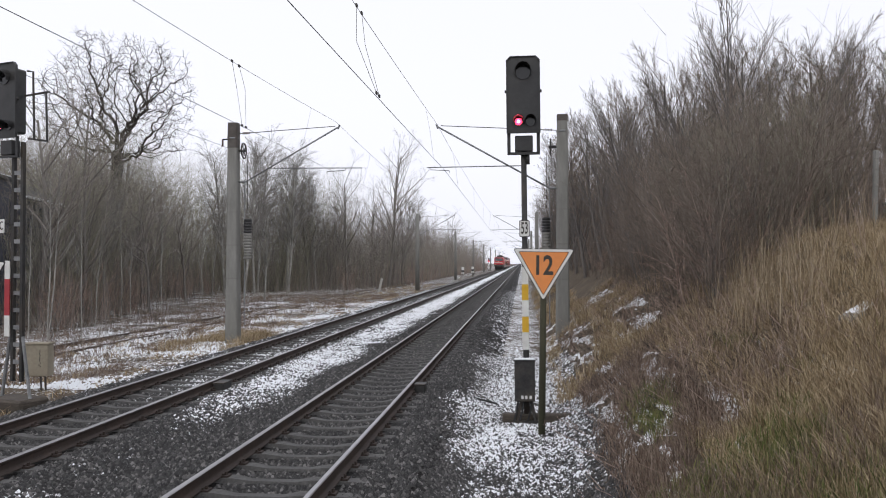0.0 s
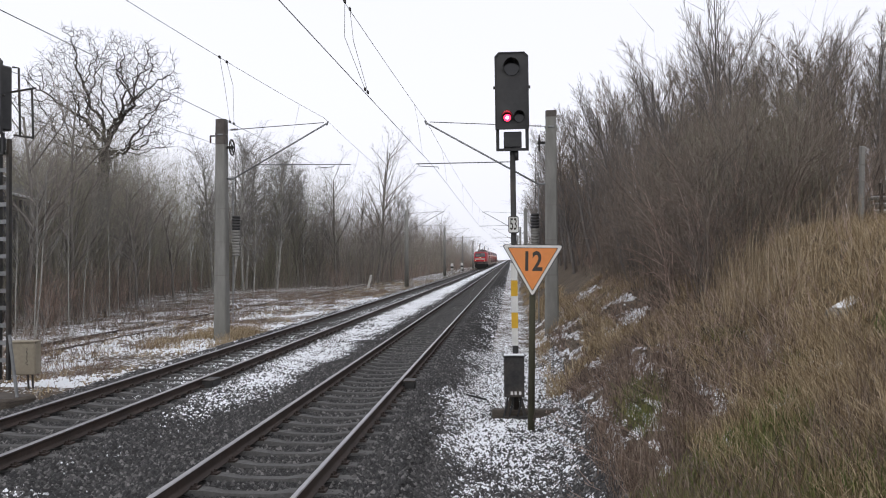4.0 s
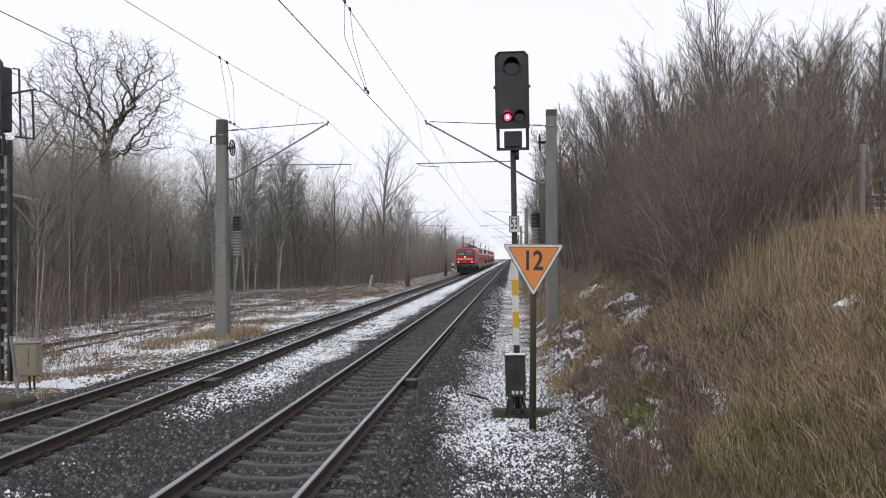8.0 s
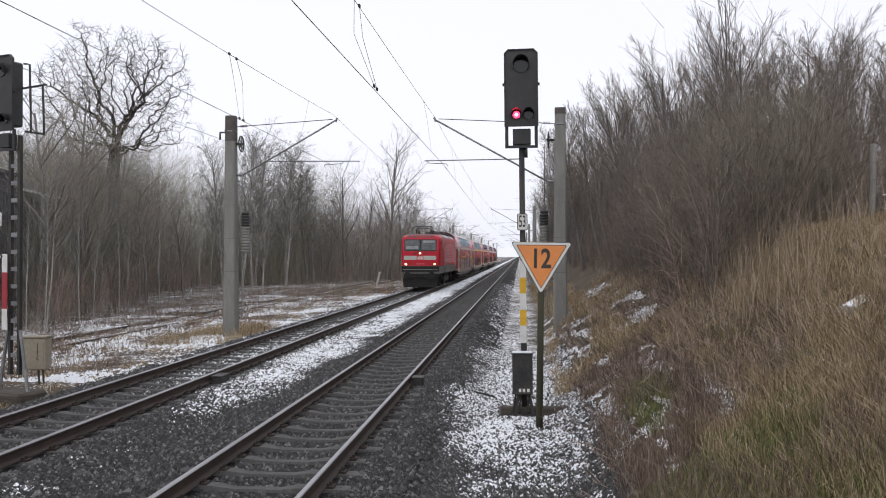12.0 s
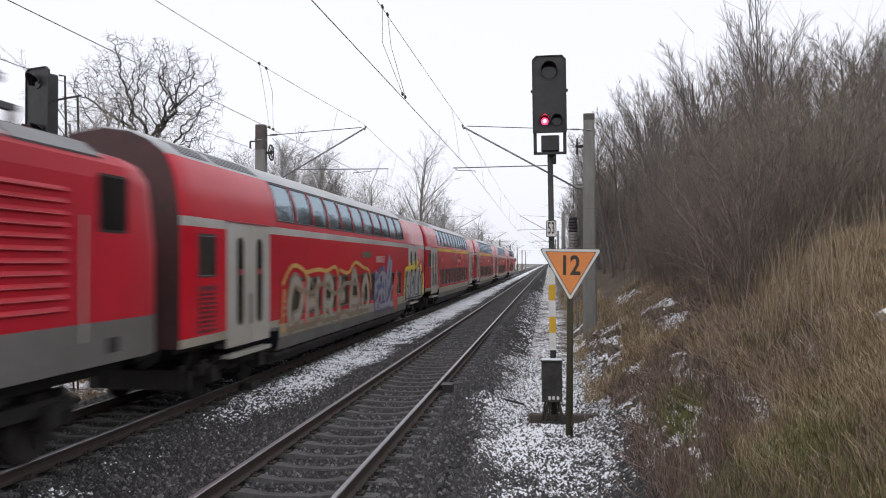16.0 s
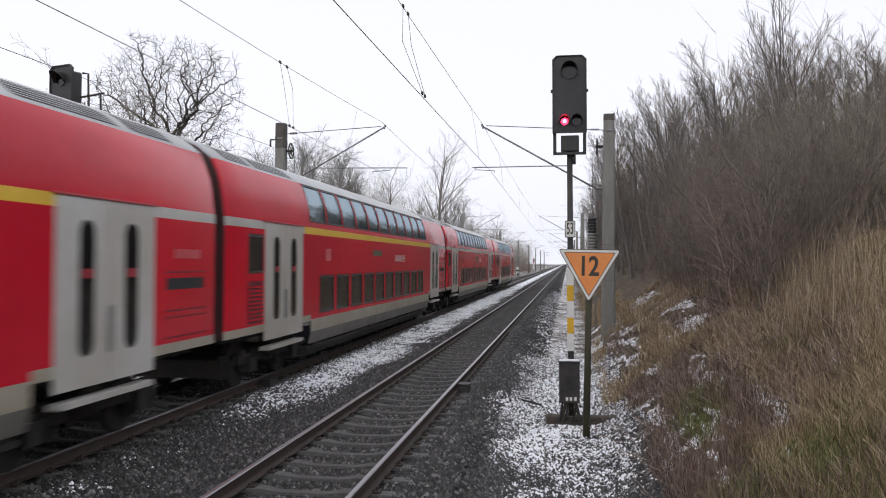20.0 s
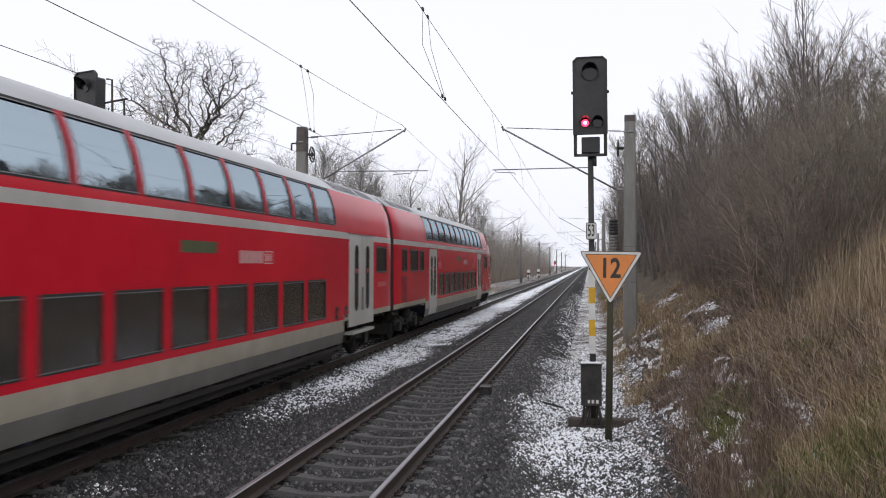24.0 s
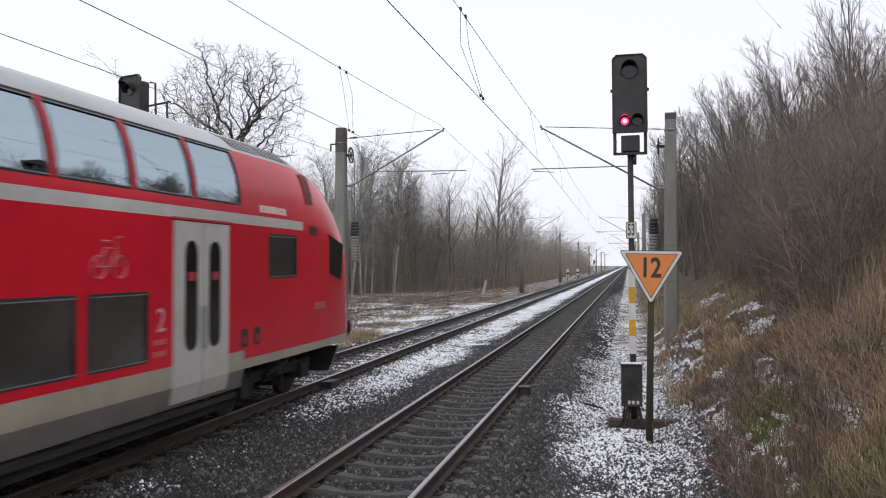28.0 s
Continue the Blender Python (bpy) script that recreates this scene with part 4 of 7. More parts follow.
inner = [[(a + 0.1, b - 0.06) for a, b in ln] for ln in end_tag]
graffito(coach_1, [(M_g_tag, 0.56, 0.016, fill), (M_g_black, 0.30, 0.021, end_tag), (M_g_tag, 0.16, 0.026, inner), (M_g_black, 0.06, 0.030, [[(21.2, 1.0), (23.0, 0.98), (25.5, 1.0)], [(21.9, 1.3), (22.3, 2.2)], [(24.3, 1.2), (24.6, 2.1)]])], "silver sprayed tag with black outlines")
graffito(coach_1, [(M_g_tag_yellow, 0.34, 0.033, [[(22.1, 2.25), (22.5, 2.35)], [(23.3, 2.3), (23.7, 2.42)], [(24.2, 2.2), (24.35, 2.6)], [(25.1, 2.2), (25.5, 2.3)], [(25.95, 2.0), (26.05, 1.5), (26.0, 1.0)]]), (M_g_tag_yellow, 0.16, 0.033, [[(20.9, 1.0), (20.95, 1.7), (21.2, 2.2), (22.1, 2.25)], [(22.5, 2.3), (23.3, 2.25)]])], "yellow sprayed edge of the tag")


# ---- the locomotive ----
def locomotive():
    c = thing("electric_locomotive", "red electric locomotive with grey skirt and lit headlamps", "locomotive")
    ring = [(1.0, 1.16), (1.0, 1.73), (1.0, 2.72), (1.0, 3.60), (0.985, 3.82), (0.93, 3.95), (0.72, 4.04), (0.30, 4.065), (0.0, 4.07)]
    full = ring + [(-x, z) for x, z in ring[-2::-1]]
    bm = bmesh.new()
    st = [(0.0, 1.30, 0.0, 3.80), (0.10, 1.38, 0.0, 3.93), (0.42, 1.45, 0.0, 4.0), (1.1, 1.46, 0.0, 4.07), (14.9, 1.46, 0.0, 4.07), (15.58, 1.45, 0, 4.0), (15.9, 1.38, 0, 3.93), (16.0, 1.30, 0, 3.80)]
    rows = []
    for y, hw, _, top in st:
        row = []
        for x, z in full:
            zz = z if z < 3.0 else 3.0 + (z - 3.0) * (top - 3.0) / 1.07
            lean = max(0.0, zz - 2.72) * 0.24 * max(0.0, 1 - min(y, 16 - y) / 1.1)
            row.append(bm.verts.new((x * hw, y + (lean if y < 8 else -lean), zz)))
        rows.append(row)
    for a, b in zip(rows, rows[1:]):
        for i in range(len(full) - 1):
            f = bm.faces.new((a[i], b[i], b[i + 1], a[i + 1]))
            zm = 0.5 * (full[i][1] + full[i + 1][1])
            f.material_index = 1 if zm < 1.7 else (2 if zm > 3.97 and 1 < a[0].co.y < 14.95 and 1 < b[0].co.y < 15 else 3 if zm > 4.02 else 0)
            f.smooth = abs(a[0].co.y - b[0].co.y) < 1.2
    for row, flip in ((rows[0], 0), (rows[-1], 1)):
        n = len(full)
        for i in range(n // 2):
            q = (row[i], row[i + 1], row[n - 2 - i], row[n - 1 - i])
            q = tuple(dict.fromkeys(q))
            if len(q) > 2:
                f = bm.faces.new(q)
                f.material_index = 1 if 0.5 * (full[i][1] + full[i + 1][1]) < 1.7 else 0
    bmesh.ops.recalc_face_normals(bm, faces=bm.faces[:])
    part("body", bm, [M_loco_red, M_skirt, M_roof_dark, M_sooty_red], c)
    # windscreens in a dark frame
    tilt = pose(0, -0.02, 2.72, -13.5)

    def face(name, bm, mat_, label="", lean=True):
        ob = part(name, bm, mat_, c, label)
        ob.matrix_basis = tilt if lean else Matrix()
        return ob
    fr = face("screen_frame", slab(bmesh.new(), rounded(-1.2, 1.2, 0.10, 0.98, 0.10), 1, -0.022, 0.01), M_rubber)
    for a, b in ((-1.14, -0.07), (0.07, 1.14)):
        p = face("windscreen", slab(bmesh.new(), rounded(a, b, 0.16, 0.92, 0.07), 1, -0.03, -0.022), M_cabglass, "grey windscreen with a pale band across it")
        # a paler grey band, low on one pane and high on the other
        zb = (0.24, 0.46) if a < 0 else (0.72, 0.88)
        p2 = part("blind", slab(bmesh.new(), [(a + 0.1, zb[0]), (b - 0.1, zb[0]), (b - 0.1, zb[1]), (a + 0.1, zb[1])], 1, -0.034, -0.030), M_pale_band, p)
        wp = part("wiper", rod(bmesh.new(), (0.5 * (a + b) + 0.3, -0.05, 0.13), (0.5 * (a + b) - 0.1, -0.05, 0.55), 0.012, n=5), M_rubber, p)
    for a, b in ((-1.21, -0.27), (0.23, 1.16)):
        face("white_panel", slab(bmesh.new(), rounded(a, b, 2.16, 2.46, 0.02), 1, -0.018, 0.01), M_cream, "light grey bar across the nose", False)
    face("emblem", slab(bmesh.new(), rounded(-0.2, 0.17, 2.18, 2.44, 0.03), 1, -0.016, 0.0), M_decal, "", False)
    face("emblem_field", slab(bmesh.new(), rounded(-0.175, 0.145, 2.205, 2.415, 0.02), 1, -0.02, -0.016), M_loco_red, "", False)
    for k in range(2):
        face("emblem_stroke", slab(bmesh.new(), [(-0.14 + 0.15 * k, 2.24), (-0.05 + 0.15 * k, 2.24), (-0.05 + 0.15 * k, 2.38), (-0.14 + 0.15 * k, 2.38)], 1, -0.023, -0.02), M_decal, "", False)
    for k in range(6):
        face("number_bar", slab(bmesh.new(), [(-0.28 + 0.1 * k, 1.83), (-0.21 + 0.1 * k, 1.83), (-0.21 + 0.1 * k, 1.92), (-0.28 + 0.1 * k, 1.92)], 1, -0.012, 0.0), M_faded, "", False)
    for x, z, r in ((-1.06, 1.85, 0.078), (1.06, 1.85, 0.078), (-0.02, 2.66, 0.078)):
        h = face("lamp_housing", rod(bmesh.new(), (x, -0.05, z), (x, 0.05, z), r + 0.035, n=16), M_dark_steel, "", False)
        part("headlight", rod(bmesh.new(), (x, -0.062, z), (x, -0.05, z), r * 0.9, r, 16), M_head_lamp, h, "glowing warm headlight")
    for x in (-0.42, 0.36):
        face("small_lamp", rod(bmesh.new(), (x, -0.04, 2.64), (x, 0.04, 2.64), 0.06, n=12), M_dark_steel, "", False)
    # buffer beam and couplings
    beam = bmesh.new()
    box(beam, -1.38, 1.38, -0.08, 0.6, 1.30, 1.70)
    box(beam, -1.25, 1.25, 0.05, 0.5, 0.7, 1.32)
    part("buffer_beam", beam, M_soot, c)
    part("grab_bar", box(bmesh.new(), -1.3, 1.3, -0.14, -0.08, 1.42, 1.47), M_steel, c)
    for yy, d in ((-0.08, -1), (16.08, 1)):
        for s in (-1, 1):
            b_ = part("buffer", rod(bmesh.new(), (s * 0.88, yy, 1.06), (s * 0.88, yy + d * 0.42, 1.06), 0.12, n=12), M_soot, c)
            part("buffer_head", rod(bmesh.new(), (s * 0.88, yy + d * 0.42, 1.06), (s * 0.88, yy + d * 0.47, 1.06), 0.25, n=16), M_soot, b_)
        part("hook", box(bmesh.new(), -0.08, 0.08, min(yy, yy + d * 0.3), max(yy, yy + d * 0.3), 0.95, 1.12), M_soot, c)
        for x in (-0.5, -0.35, 0.35, 0.5):
            hb = bmesh.new()
            path_rod(hb, [(x, yy, 1.0), (x, yy + d * 0.12, 0.75), (x + 0.08, yy + d * 0.1, 0.55)], 0.025)
            part("brake_hose", hb, M_rubber, c)
        if d < 0:
            part("plough", slab(bmesh.new(), [(-1.30, 0.80), (1.30, 0.80), (1.22, 0.16), (-1.22, 0.16)], 1, min(yy, yy - d * 0.08), max(yy, yy - d * 0.08)), M_soot, c, "sooty black snow plough")
    # sides
    for s in (1, -1):
        X = s * 1.46

        def plate(name, y0, y1, z0, z1, mat_, lift=0.006, label="", parent=c, r=0.0):
            out = rounded(y0, y1, z0, z1, r) if r else [(y0, z0), (y1, z0), (y1, z1), (y0, z1)]
            return part(name, slab(bmesh.new(), out, 0, X, X + s * lift), mat_, parent, label)
        for y0 in (1.15, 14.2):
            w = plate("cab_window_frame", y0 - 0.04, y0 + 0.72, 2.9, 3.68, M_rubber, 0.008, r=0.05)
            plate("cab_window", y0, y0 + 0.68, 2.94, 3.64, M_lens, 0.012, "dark cab side window", w, 0.04)
        for k in range(11):
            z = 1.90 + 0.145 * k
            sl = slab(bmesh.new(), [(X, z), (X + s * 0.035, z + 0.015), (X + s * 0.035, z + 0.035), (X, z + 0.075)], 1, 3.9, 13.4)
            part("louvre", sl, M_loco_red, c)
            plate("louvre_edge", 3.9, 13.4, z + 0.020, z + 0.031, M_faded, 0.038)
        for y in (3.3, 13.75):
            part("handrail", rod(bmesh.new(), (X + s * 0.05, y, 1.5), (X + s * 0.05, y, 3.1), 0.016, n=6), M_cream, c)
        plate("side_emblem", 8.9, 9.35, 2.55, 2.9, M_faded, 0.042)
        for y in (1.3, 4.4, 8.5, 11.0, 14.4):
            plate("skirt_socket", y, y + 0.28, 1.30, 1.5, M_under, 0.01)
        for k in range(4):
            plate("step_recess", 3.35, 3.75, 0.55 + 0.3 * k, 0.66 + 0.3 * k, M_under, 0.02)
        for k, (y0, y1, mt) in enumerate(((1.9, 5.4, M_loco_roof), (5.5, 8.2, M_roof), (8.3, 9.9, M_roof_dark), (10.0, 12.3, M_roof), (12.4, 14.3, M_loco_roof))):
            x0, x1 = s * 1.42, s * 1.17
            bm = bmesh.new()
            vs = [bm.verts.new(v) for v in ((x0, y0, 3.90), (x0, y1, 3.90), (x1, y1, 4.10), (x1, y0, 4.10), (x0 * 0.97, y0, 3.82), (x0 * 0.97, y1, 3.82), (x1 * 0.97, y1, 4.0), (x1 * 0.97, y0, 4.0))]
            for q in ((0, 1, 2, 3), (4, 7, 6, 5), (0, 4, 5, 1), (1, 5, 6, 2), (2, 6, 7, 3), (3, 7, 4, 0)):
                bm.faces.new([vs[i] for i in q])
            bmesh.ops.recalc_face_normals(bm, faces=bm.faces[:])
            part("roof_panel", bm, mt, c, "sloping roof-edge panel")
    # roof gear
    part("roof_walk", box(bmesh.new(), -1.0, 1.0, 4.6, 14.4, 4.02, 4.16, bevel=0.03), M_roof_dark, c)
    for y in (5.0, 6.4, 7.6, 8.8, 10.2):
        part("roof_insulator", rod(bmesh.new(), (0.35, y, 4.1), (0.35, y, 4.5), 0.07, 0.05, 8), M_roof_dark, c)
    path = bmesh.new()
    path_rod(path, [(0.35, 4.5, 4.48), (0.35, 10.6, 4.48)], 0.03)
    part("roof_conductor", path, M_roof_dark, c)
    part("roof_switch", box(bmesh.new(), -0.4, 0.1, 6.8, 8.4, 4.15, 4.42, bevel=0.03), M_roof_dark, c)

    def pantograph(y, raised):
        root = part("pantograph_frame", box(bmesh.new(), -0.6, -0.5, y - 0.9, y + 0.9, 4.42, 4.5), M_roof_dark, c)
        part("frame_beam", box(bmesh.new(), 0.5, 0.6, y - 0.9, y + 0.9, 4.42, 4.5), M_roof_dark, root)
        for x in (-0.55, 0.55):
            for yy in (y - 0.8, y + 0.8):
                part("foot_insulator", rod(bmesh.new(), (x, yy, 4.14), (x, yy, 4.44), 0.06, n=8), M_insul, root)
        arm = bmesh.new()
        if raised:
            knee, head = Vector((0, y + 1.35, 4.98)), Vector((0, y - 0.25, 5.80))
            rod(arm, (0, y - 0.4, 4.5), knee, 0.05, 0.04, 8)
            for x in (-0.35, 0.35):
                rod(arm, knee, head + Vector((x, 0, -0.05)), 0.025, 0.02, 6)
            rod(arm, (0.15, y - 0.1, 4.5), knee + Vector((0.1, -0.1, 0.05)), 0.02, n=6)
        else:
            knee, head = Vector((0, y + 1.3, 4.62)), Vector((0, y - 0.45, 4.68))
            for x in (-0.45, 0.45):
                rod(arm, (x, y - 0.8, 4.55), knee + Vector((x, 0, 0)), 0.04, n=6)
                rod(arm, knee + Vector((x, 0, 0.04)), head + Vector((x * 0.8, 0, 0.02)), 0.025, n=6)
            rod(arm, (-0.6, y + 1.3, 4.62), (0.6, y + 1.3, 4.62), 0.03, n=6)
        part("pantograph_arm", arm, M_dark_steel, root)
        bow = bmesh.new()
        for o in (-0.14, 0.14):
            path_rod(bow, [(-0.97, head.y + o, head.z - 0.22), (-0.72, head.y + o, head.z), (0.72, head.y + o, head.z), (0.97, head.y + o, head.z - 0.22)], 0.024)
        for x in (-0.6, 0.6):
            rod(bow, (x, head.y - 0.14, head.z), (x, head.y + 0.14, head.z), 0.018, n=5)
        part("contact_bow", bow, M_dark_steel, root)
    pantograph(2.9, False)
    pantograph(12.9, True)
    under = bmesh.new()
    box(under, -1.2, 1.2, 6.0, 10.0, 0.45, 1.18)
    box(under, -1.1, 1.1, 0.6, 15.4, 0.95, 1.17)
    part("underframe", under, M_soot, c)
    wheels = bogie(c, 3.9, 0.6, 3.3) + bogie(c, 12.1, 0.6, 3.3)
    return c


M_cabglass = surface("grey_windscreen", (0.05, 0.055, 0.06), (0.12, 0.13, 0.135), 1.6, 0.1, bump=0)
M_pale_band = surface("pale_windscreen_band", (0.17, 0.18, 0.18), (0.26, 0.27, 0.27), 1.5, 0.15, bump=0)
loco = locomotive()
TRAIN = [(loco, 0.0), (coach_1, 16.6), (coach_2, 43.4), (coach_3, 70.2), (coach_4, 97.0), (control, 123.8)]
# seconds and the place of the locomotive's nose along the track
HEAD = [(0, 261.0), (3, 212.6), (6, 163.3), (8, 129.3), (10, 95.0), (11, 77.8), (12, 60.75), (12.5, 52.3), (14.5, 19.6), (15, 11.65), (15.5, 3.75), (16.5, -11.4), (18, -31.8), (19, -44.35), (20, -56.6), (21, -67.95),
        (22.25, -81.2), (23.5, -94.15), (25, -108.45), (26.5, -121.75), (28, -133.3)]


def nose_at(t):
    """Smooth curve through HEAD (Hermite)."""
    k = max(0, min(len(HEAD) - 2, sum(1 for a, _ in HEAD if a <= t) - 1))

    def slope(i):
        a, b = HEAD[max(0, i - 1)], HEAD[min(len(HEAD) - 1, i + 1)]
        return (b[1] - a[1]) / (b[0] - a[0])
    (t0, y0), (t1, y1) = HEAD[k], HEAD[k + 1]
    h = t1 - t0
    u = (t - t0) / h
    return (2 * u ** 3 - 3 * u ** 2 + 1) * y0 + (u ** 3 - 2 * u ** 2 + u) * h * slope(k) + (-2 * u ** 3 + 3 * u ** 2) * y1 + (u ** 3 - u ** 2) * h * slope(k + 1)


def motions():
    """The train runs in, slows down and passes; each vehicle keeps its place behind the locomotive, and its wheels turn."""
    for ob, back in TRAIN:
        walk(ob, [(0.5 * k, pose(TRACK_B, nose_at(0.5 * k) + back, 0)) for k in range(57)])
    # a wheel turns with the way it runs, row by row less than a quarter turn
    ticks = [k / FPS for k in range(28 * FPS + 1)]
    way = [nose_at(t) for t in ticks]
    for ob, back in TRAIN:
        for w in ob.children:
            if w.name.split(".")[0] == "wheelset":
                x, y, r = w.location
                walk(w, [(t, pose(x, y, r) @ Matrix.Rotation(-(q - way[0]) / r, 4, "X")) for t, q in zip(ticks, way)])

# ---- signals, signs and trackside boxes ----
def lamp_hood(bm, x, z, r, y0, length):
    """An open half hood over a lens."""
    n = 9
    inner, outer = [], []
    for rr, keep in ((r, inner), (r + 0.008, outer)):
        for k in range(n):
            a = radians(-25 + 230 * k / (n - 1))
            keep.append([bm.verts.new((x + rr * math.cos(a), yy, z + rr * math.sin(a))) for yy in (y0, y0 - length * (0.35 + 0.65 * max(0, math.sin(a))))])
    for ring in (inner, outer):
        for a, b in zip(ring, ring[1:]):
            bm.faces.new((a[0], b[0], b[1], a[1]))
    for k in range(n - 1):
        bm.faces.new((inner[k][1], inner[k + 1][1], outer[k + 1][1], outer[k][1]))


def signal_head(parent, zc0, zc1, half, red_x, red_z):
    """Black screen with chamfered corners, lenses, hoods and one red light."""
    c = 0.075
    oct_ = [(-half, zc0), (half, zc0), (half, zc1 - c), (half - c, zc1), (-half + c, zc1), (-half, zc1 - c)]
    screen = part("screen", slab(bmesh.new(), oct_, 1, -0.03, 0.0), M_black, parent, "matt black signal screen with cut corners")
    rim = [(u * 0.94, zc0 + 0.02 + (v - zc0) * 0.975) for u, v in oct_]
    part("rim", ring_slab(bmesh.new(), oct_, rim, 1, -0.055, -0.03), M_black, screen)
    part("housing", box(bmesh.new(), -half * 0.8, half * 0.8, 0.0, 0.28, zc0 + 0.1, zc1 - 0.12, bevel=0.03), M_black, parent)
    for x, z, r in ((0.0, zc1 - 0.30, 0.135), (0.13, red_z, 0.085), (red_x, red_z, 0.085)):
        bm = rod(bmesh.new(), (x, -0.03, z), (x, -0.05, z), r, n=16)
        part("lens", bm, M_lens, screen)
        hood = bmesh.new()
        lamp_hood(hood, x, z, r + 0.012, -0.03, 0.26)
        part("hood", hood, M_black, screen)
    light = part("red_light", rod(bmesh.new(), (red_x, -0.05, red_z), (red_x, -0.062, red_z), 0.066, 0.05, 14), M_red_lamp, parent, "glowing red stop light")
    part("bright_core", rod(bmesh.new(), (red_x, -0.062, red_z), (red_x, -0.068, red_z), 0.032, 0.02, 10), M_red_core, light)
    for s in (-1, 1):
        part("hinge", rod(bmesh.new(), (s * (half + 0.012), 0.0, zc0 + 0.75), (s * (half + 0.012), 0.0, zc0 + 0.80), 0.018), M_dark_steel, screen)


def signal_bracket(parent, z0, z1, half):
    """Carrier below the head, with two bright slots of sky."""
    part("carrier_box", box(bmesh.new(), -0.16, 0.17, 0.0, 0.22, z0 + 0.03, z1 - 0.03, bevel=0.015), M_black, parent)
    for s in (-1, 1):
        part("carrier_strut", box(bmesh.new(), s * half - 0.03, s * half + 0.03, 0.02, 0.06, z0, z1 + 0.05), M_black, parent)
    part("carrier_rail", box(bmesh.new(), -half - 0.03, half + 0.03, 0.02, 0.07, z0 - 0.03, z0 + 0.015), M_black, parent)


def main_signal():
    s = thing("railway_signal", "black light signal showing red on a slim striped pole", "signal", pose(3.11, 15.4, 0))
    s.rotation_euler = (0, radians(-0.5), 0)
    signal_head(s, 4.86, 6.28, 0.31, -0.09, 5.07)
    signal_bracket(s, 4.50, 4.85, 0.27)
    part("pole", rod(bmesh.new(), (0.01, 0.12, -0.35), (0.0, 0.12, 4.6), 0.058, 0.052, 14), M_dark_steel, s)
    part("pole_clamp", rod(bmesh.new(), (0.07, 0.10, 4.3), (0.07, 0.10, 4.48), 0.04, n=10), M_dark_steel, s)
    # number plate of the signal: two strokes of lettering
    plate = part("signal_plate", slab(bmesh.new(), rounded(-0.095, 0.095, 2.95, 3.26, 0.03), 1, 0.0, 0.02), M_white, s, "small white enamel plate with a black rim")
    part("plate_rim", ring_slab(bmesh.new(), rounded(-0.095, 0.095, 2.95, 3.26, 0.03), rounded(-0.082, 0.082, 2.965, 3.245, 0.02), 1, -0.004, 0.0), M_ink, plate)
    words("figure", "53", 0.30, M_ink, plate, pose(0.0, -0.004, 3.105, 90) @ Matrix.Diagonal((0.45, 1, 1, 1)), bold=0.004)
    for k, (z0, z1, mt) in enumerate(((0.88, 1.20, M_white), (1.20, 1.49, M_yellow), (1.49, 1.79, M_white), (1.79, 2.08, M_yellow), (2.08, 2.40, M_white))):
        part("stripe_board", box(bmesh.new(), -0.06, 0.06, 0.03, 0.045, z0 + 0.001, z1 - 0.001), mt, s, ("white" if mt is M_white else "yellow") + " enamelled board on the pole")
    foot = bmesh.new()
    for a in (-1, 1):
        for b in (-1, 1):
            rod(foot, (a * 0.17, 0.12 + b * 0.17, -0.42), (a * 0.06, 0.12 + b * 0.05, 0.05), 0.03, n=6)
    box(foot, -0.22, 0.22, -0.1, 0.34, -0.46, -0.40)
    part("foot", foot, M_dark_steel, s)
    cab = part("cable_box", box(bmesh.new(), -0.21, 0.16, -0.10, 0.10, -0.05, 0.68, bevel=0.012), M_dark_steel, s, "dark sheet-metal cable box with snow on its top")
    part("box_lid", box(bmesh.new(), -0.22, 0.17, -0.11, 0.11, 0.68, 0.705), M_dark_steel, cab)
    part("snow_cap", box(bmesh.new(), -0.21, 0.16, -0.10, 0.10, 0.705, 0.73, bevel=0.01), M_snow, cab, "thin cap of snow")
    for x in (-0.07, 0.0, 0.08):
        part("label_mark", box(bmesh.new(), x - 0.022, x + 0.022, -0.108, -0.102, 0.0, 0.06), M_white, cab)
    for x in (-0.15, -0.05, 0.1):
        part("cable", path_rod(bmesh.new(), [(x, 0, -0.05), (x - 0.02, -0.02, -0.22), (x - 0.08, -0.08, -0.42)], 0.018), M_rubber, cab)
    return s


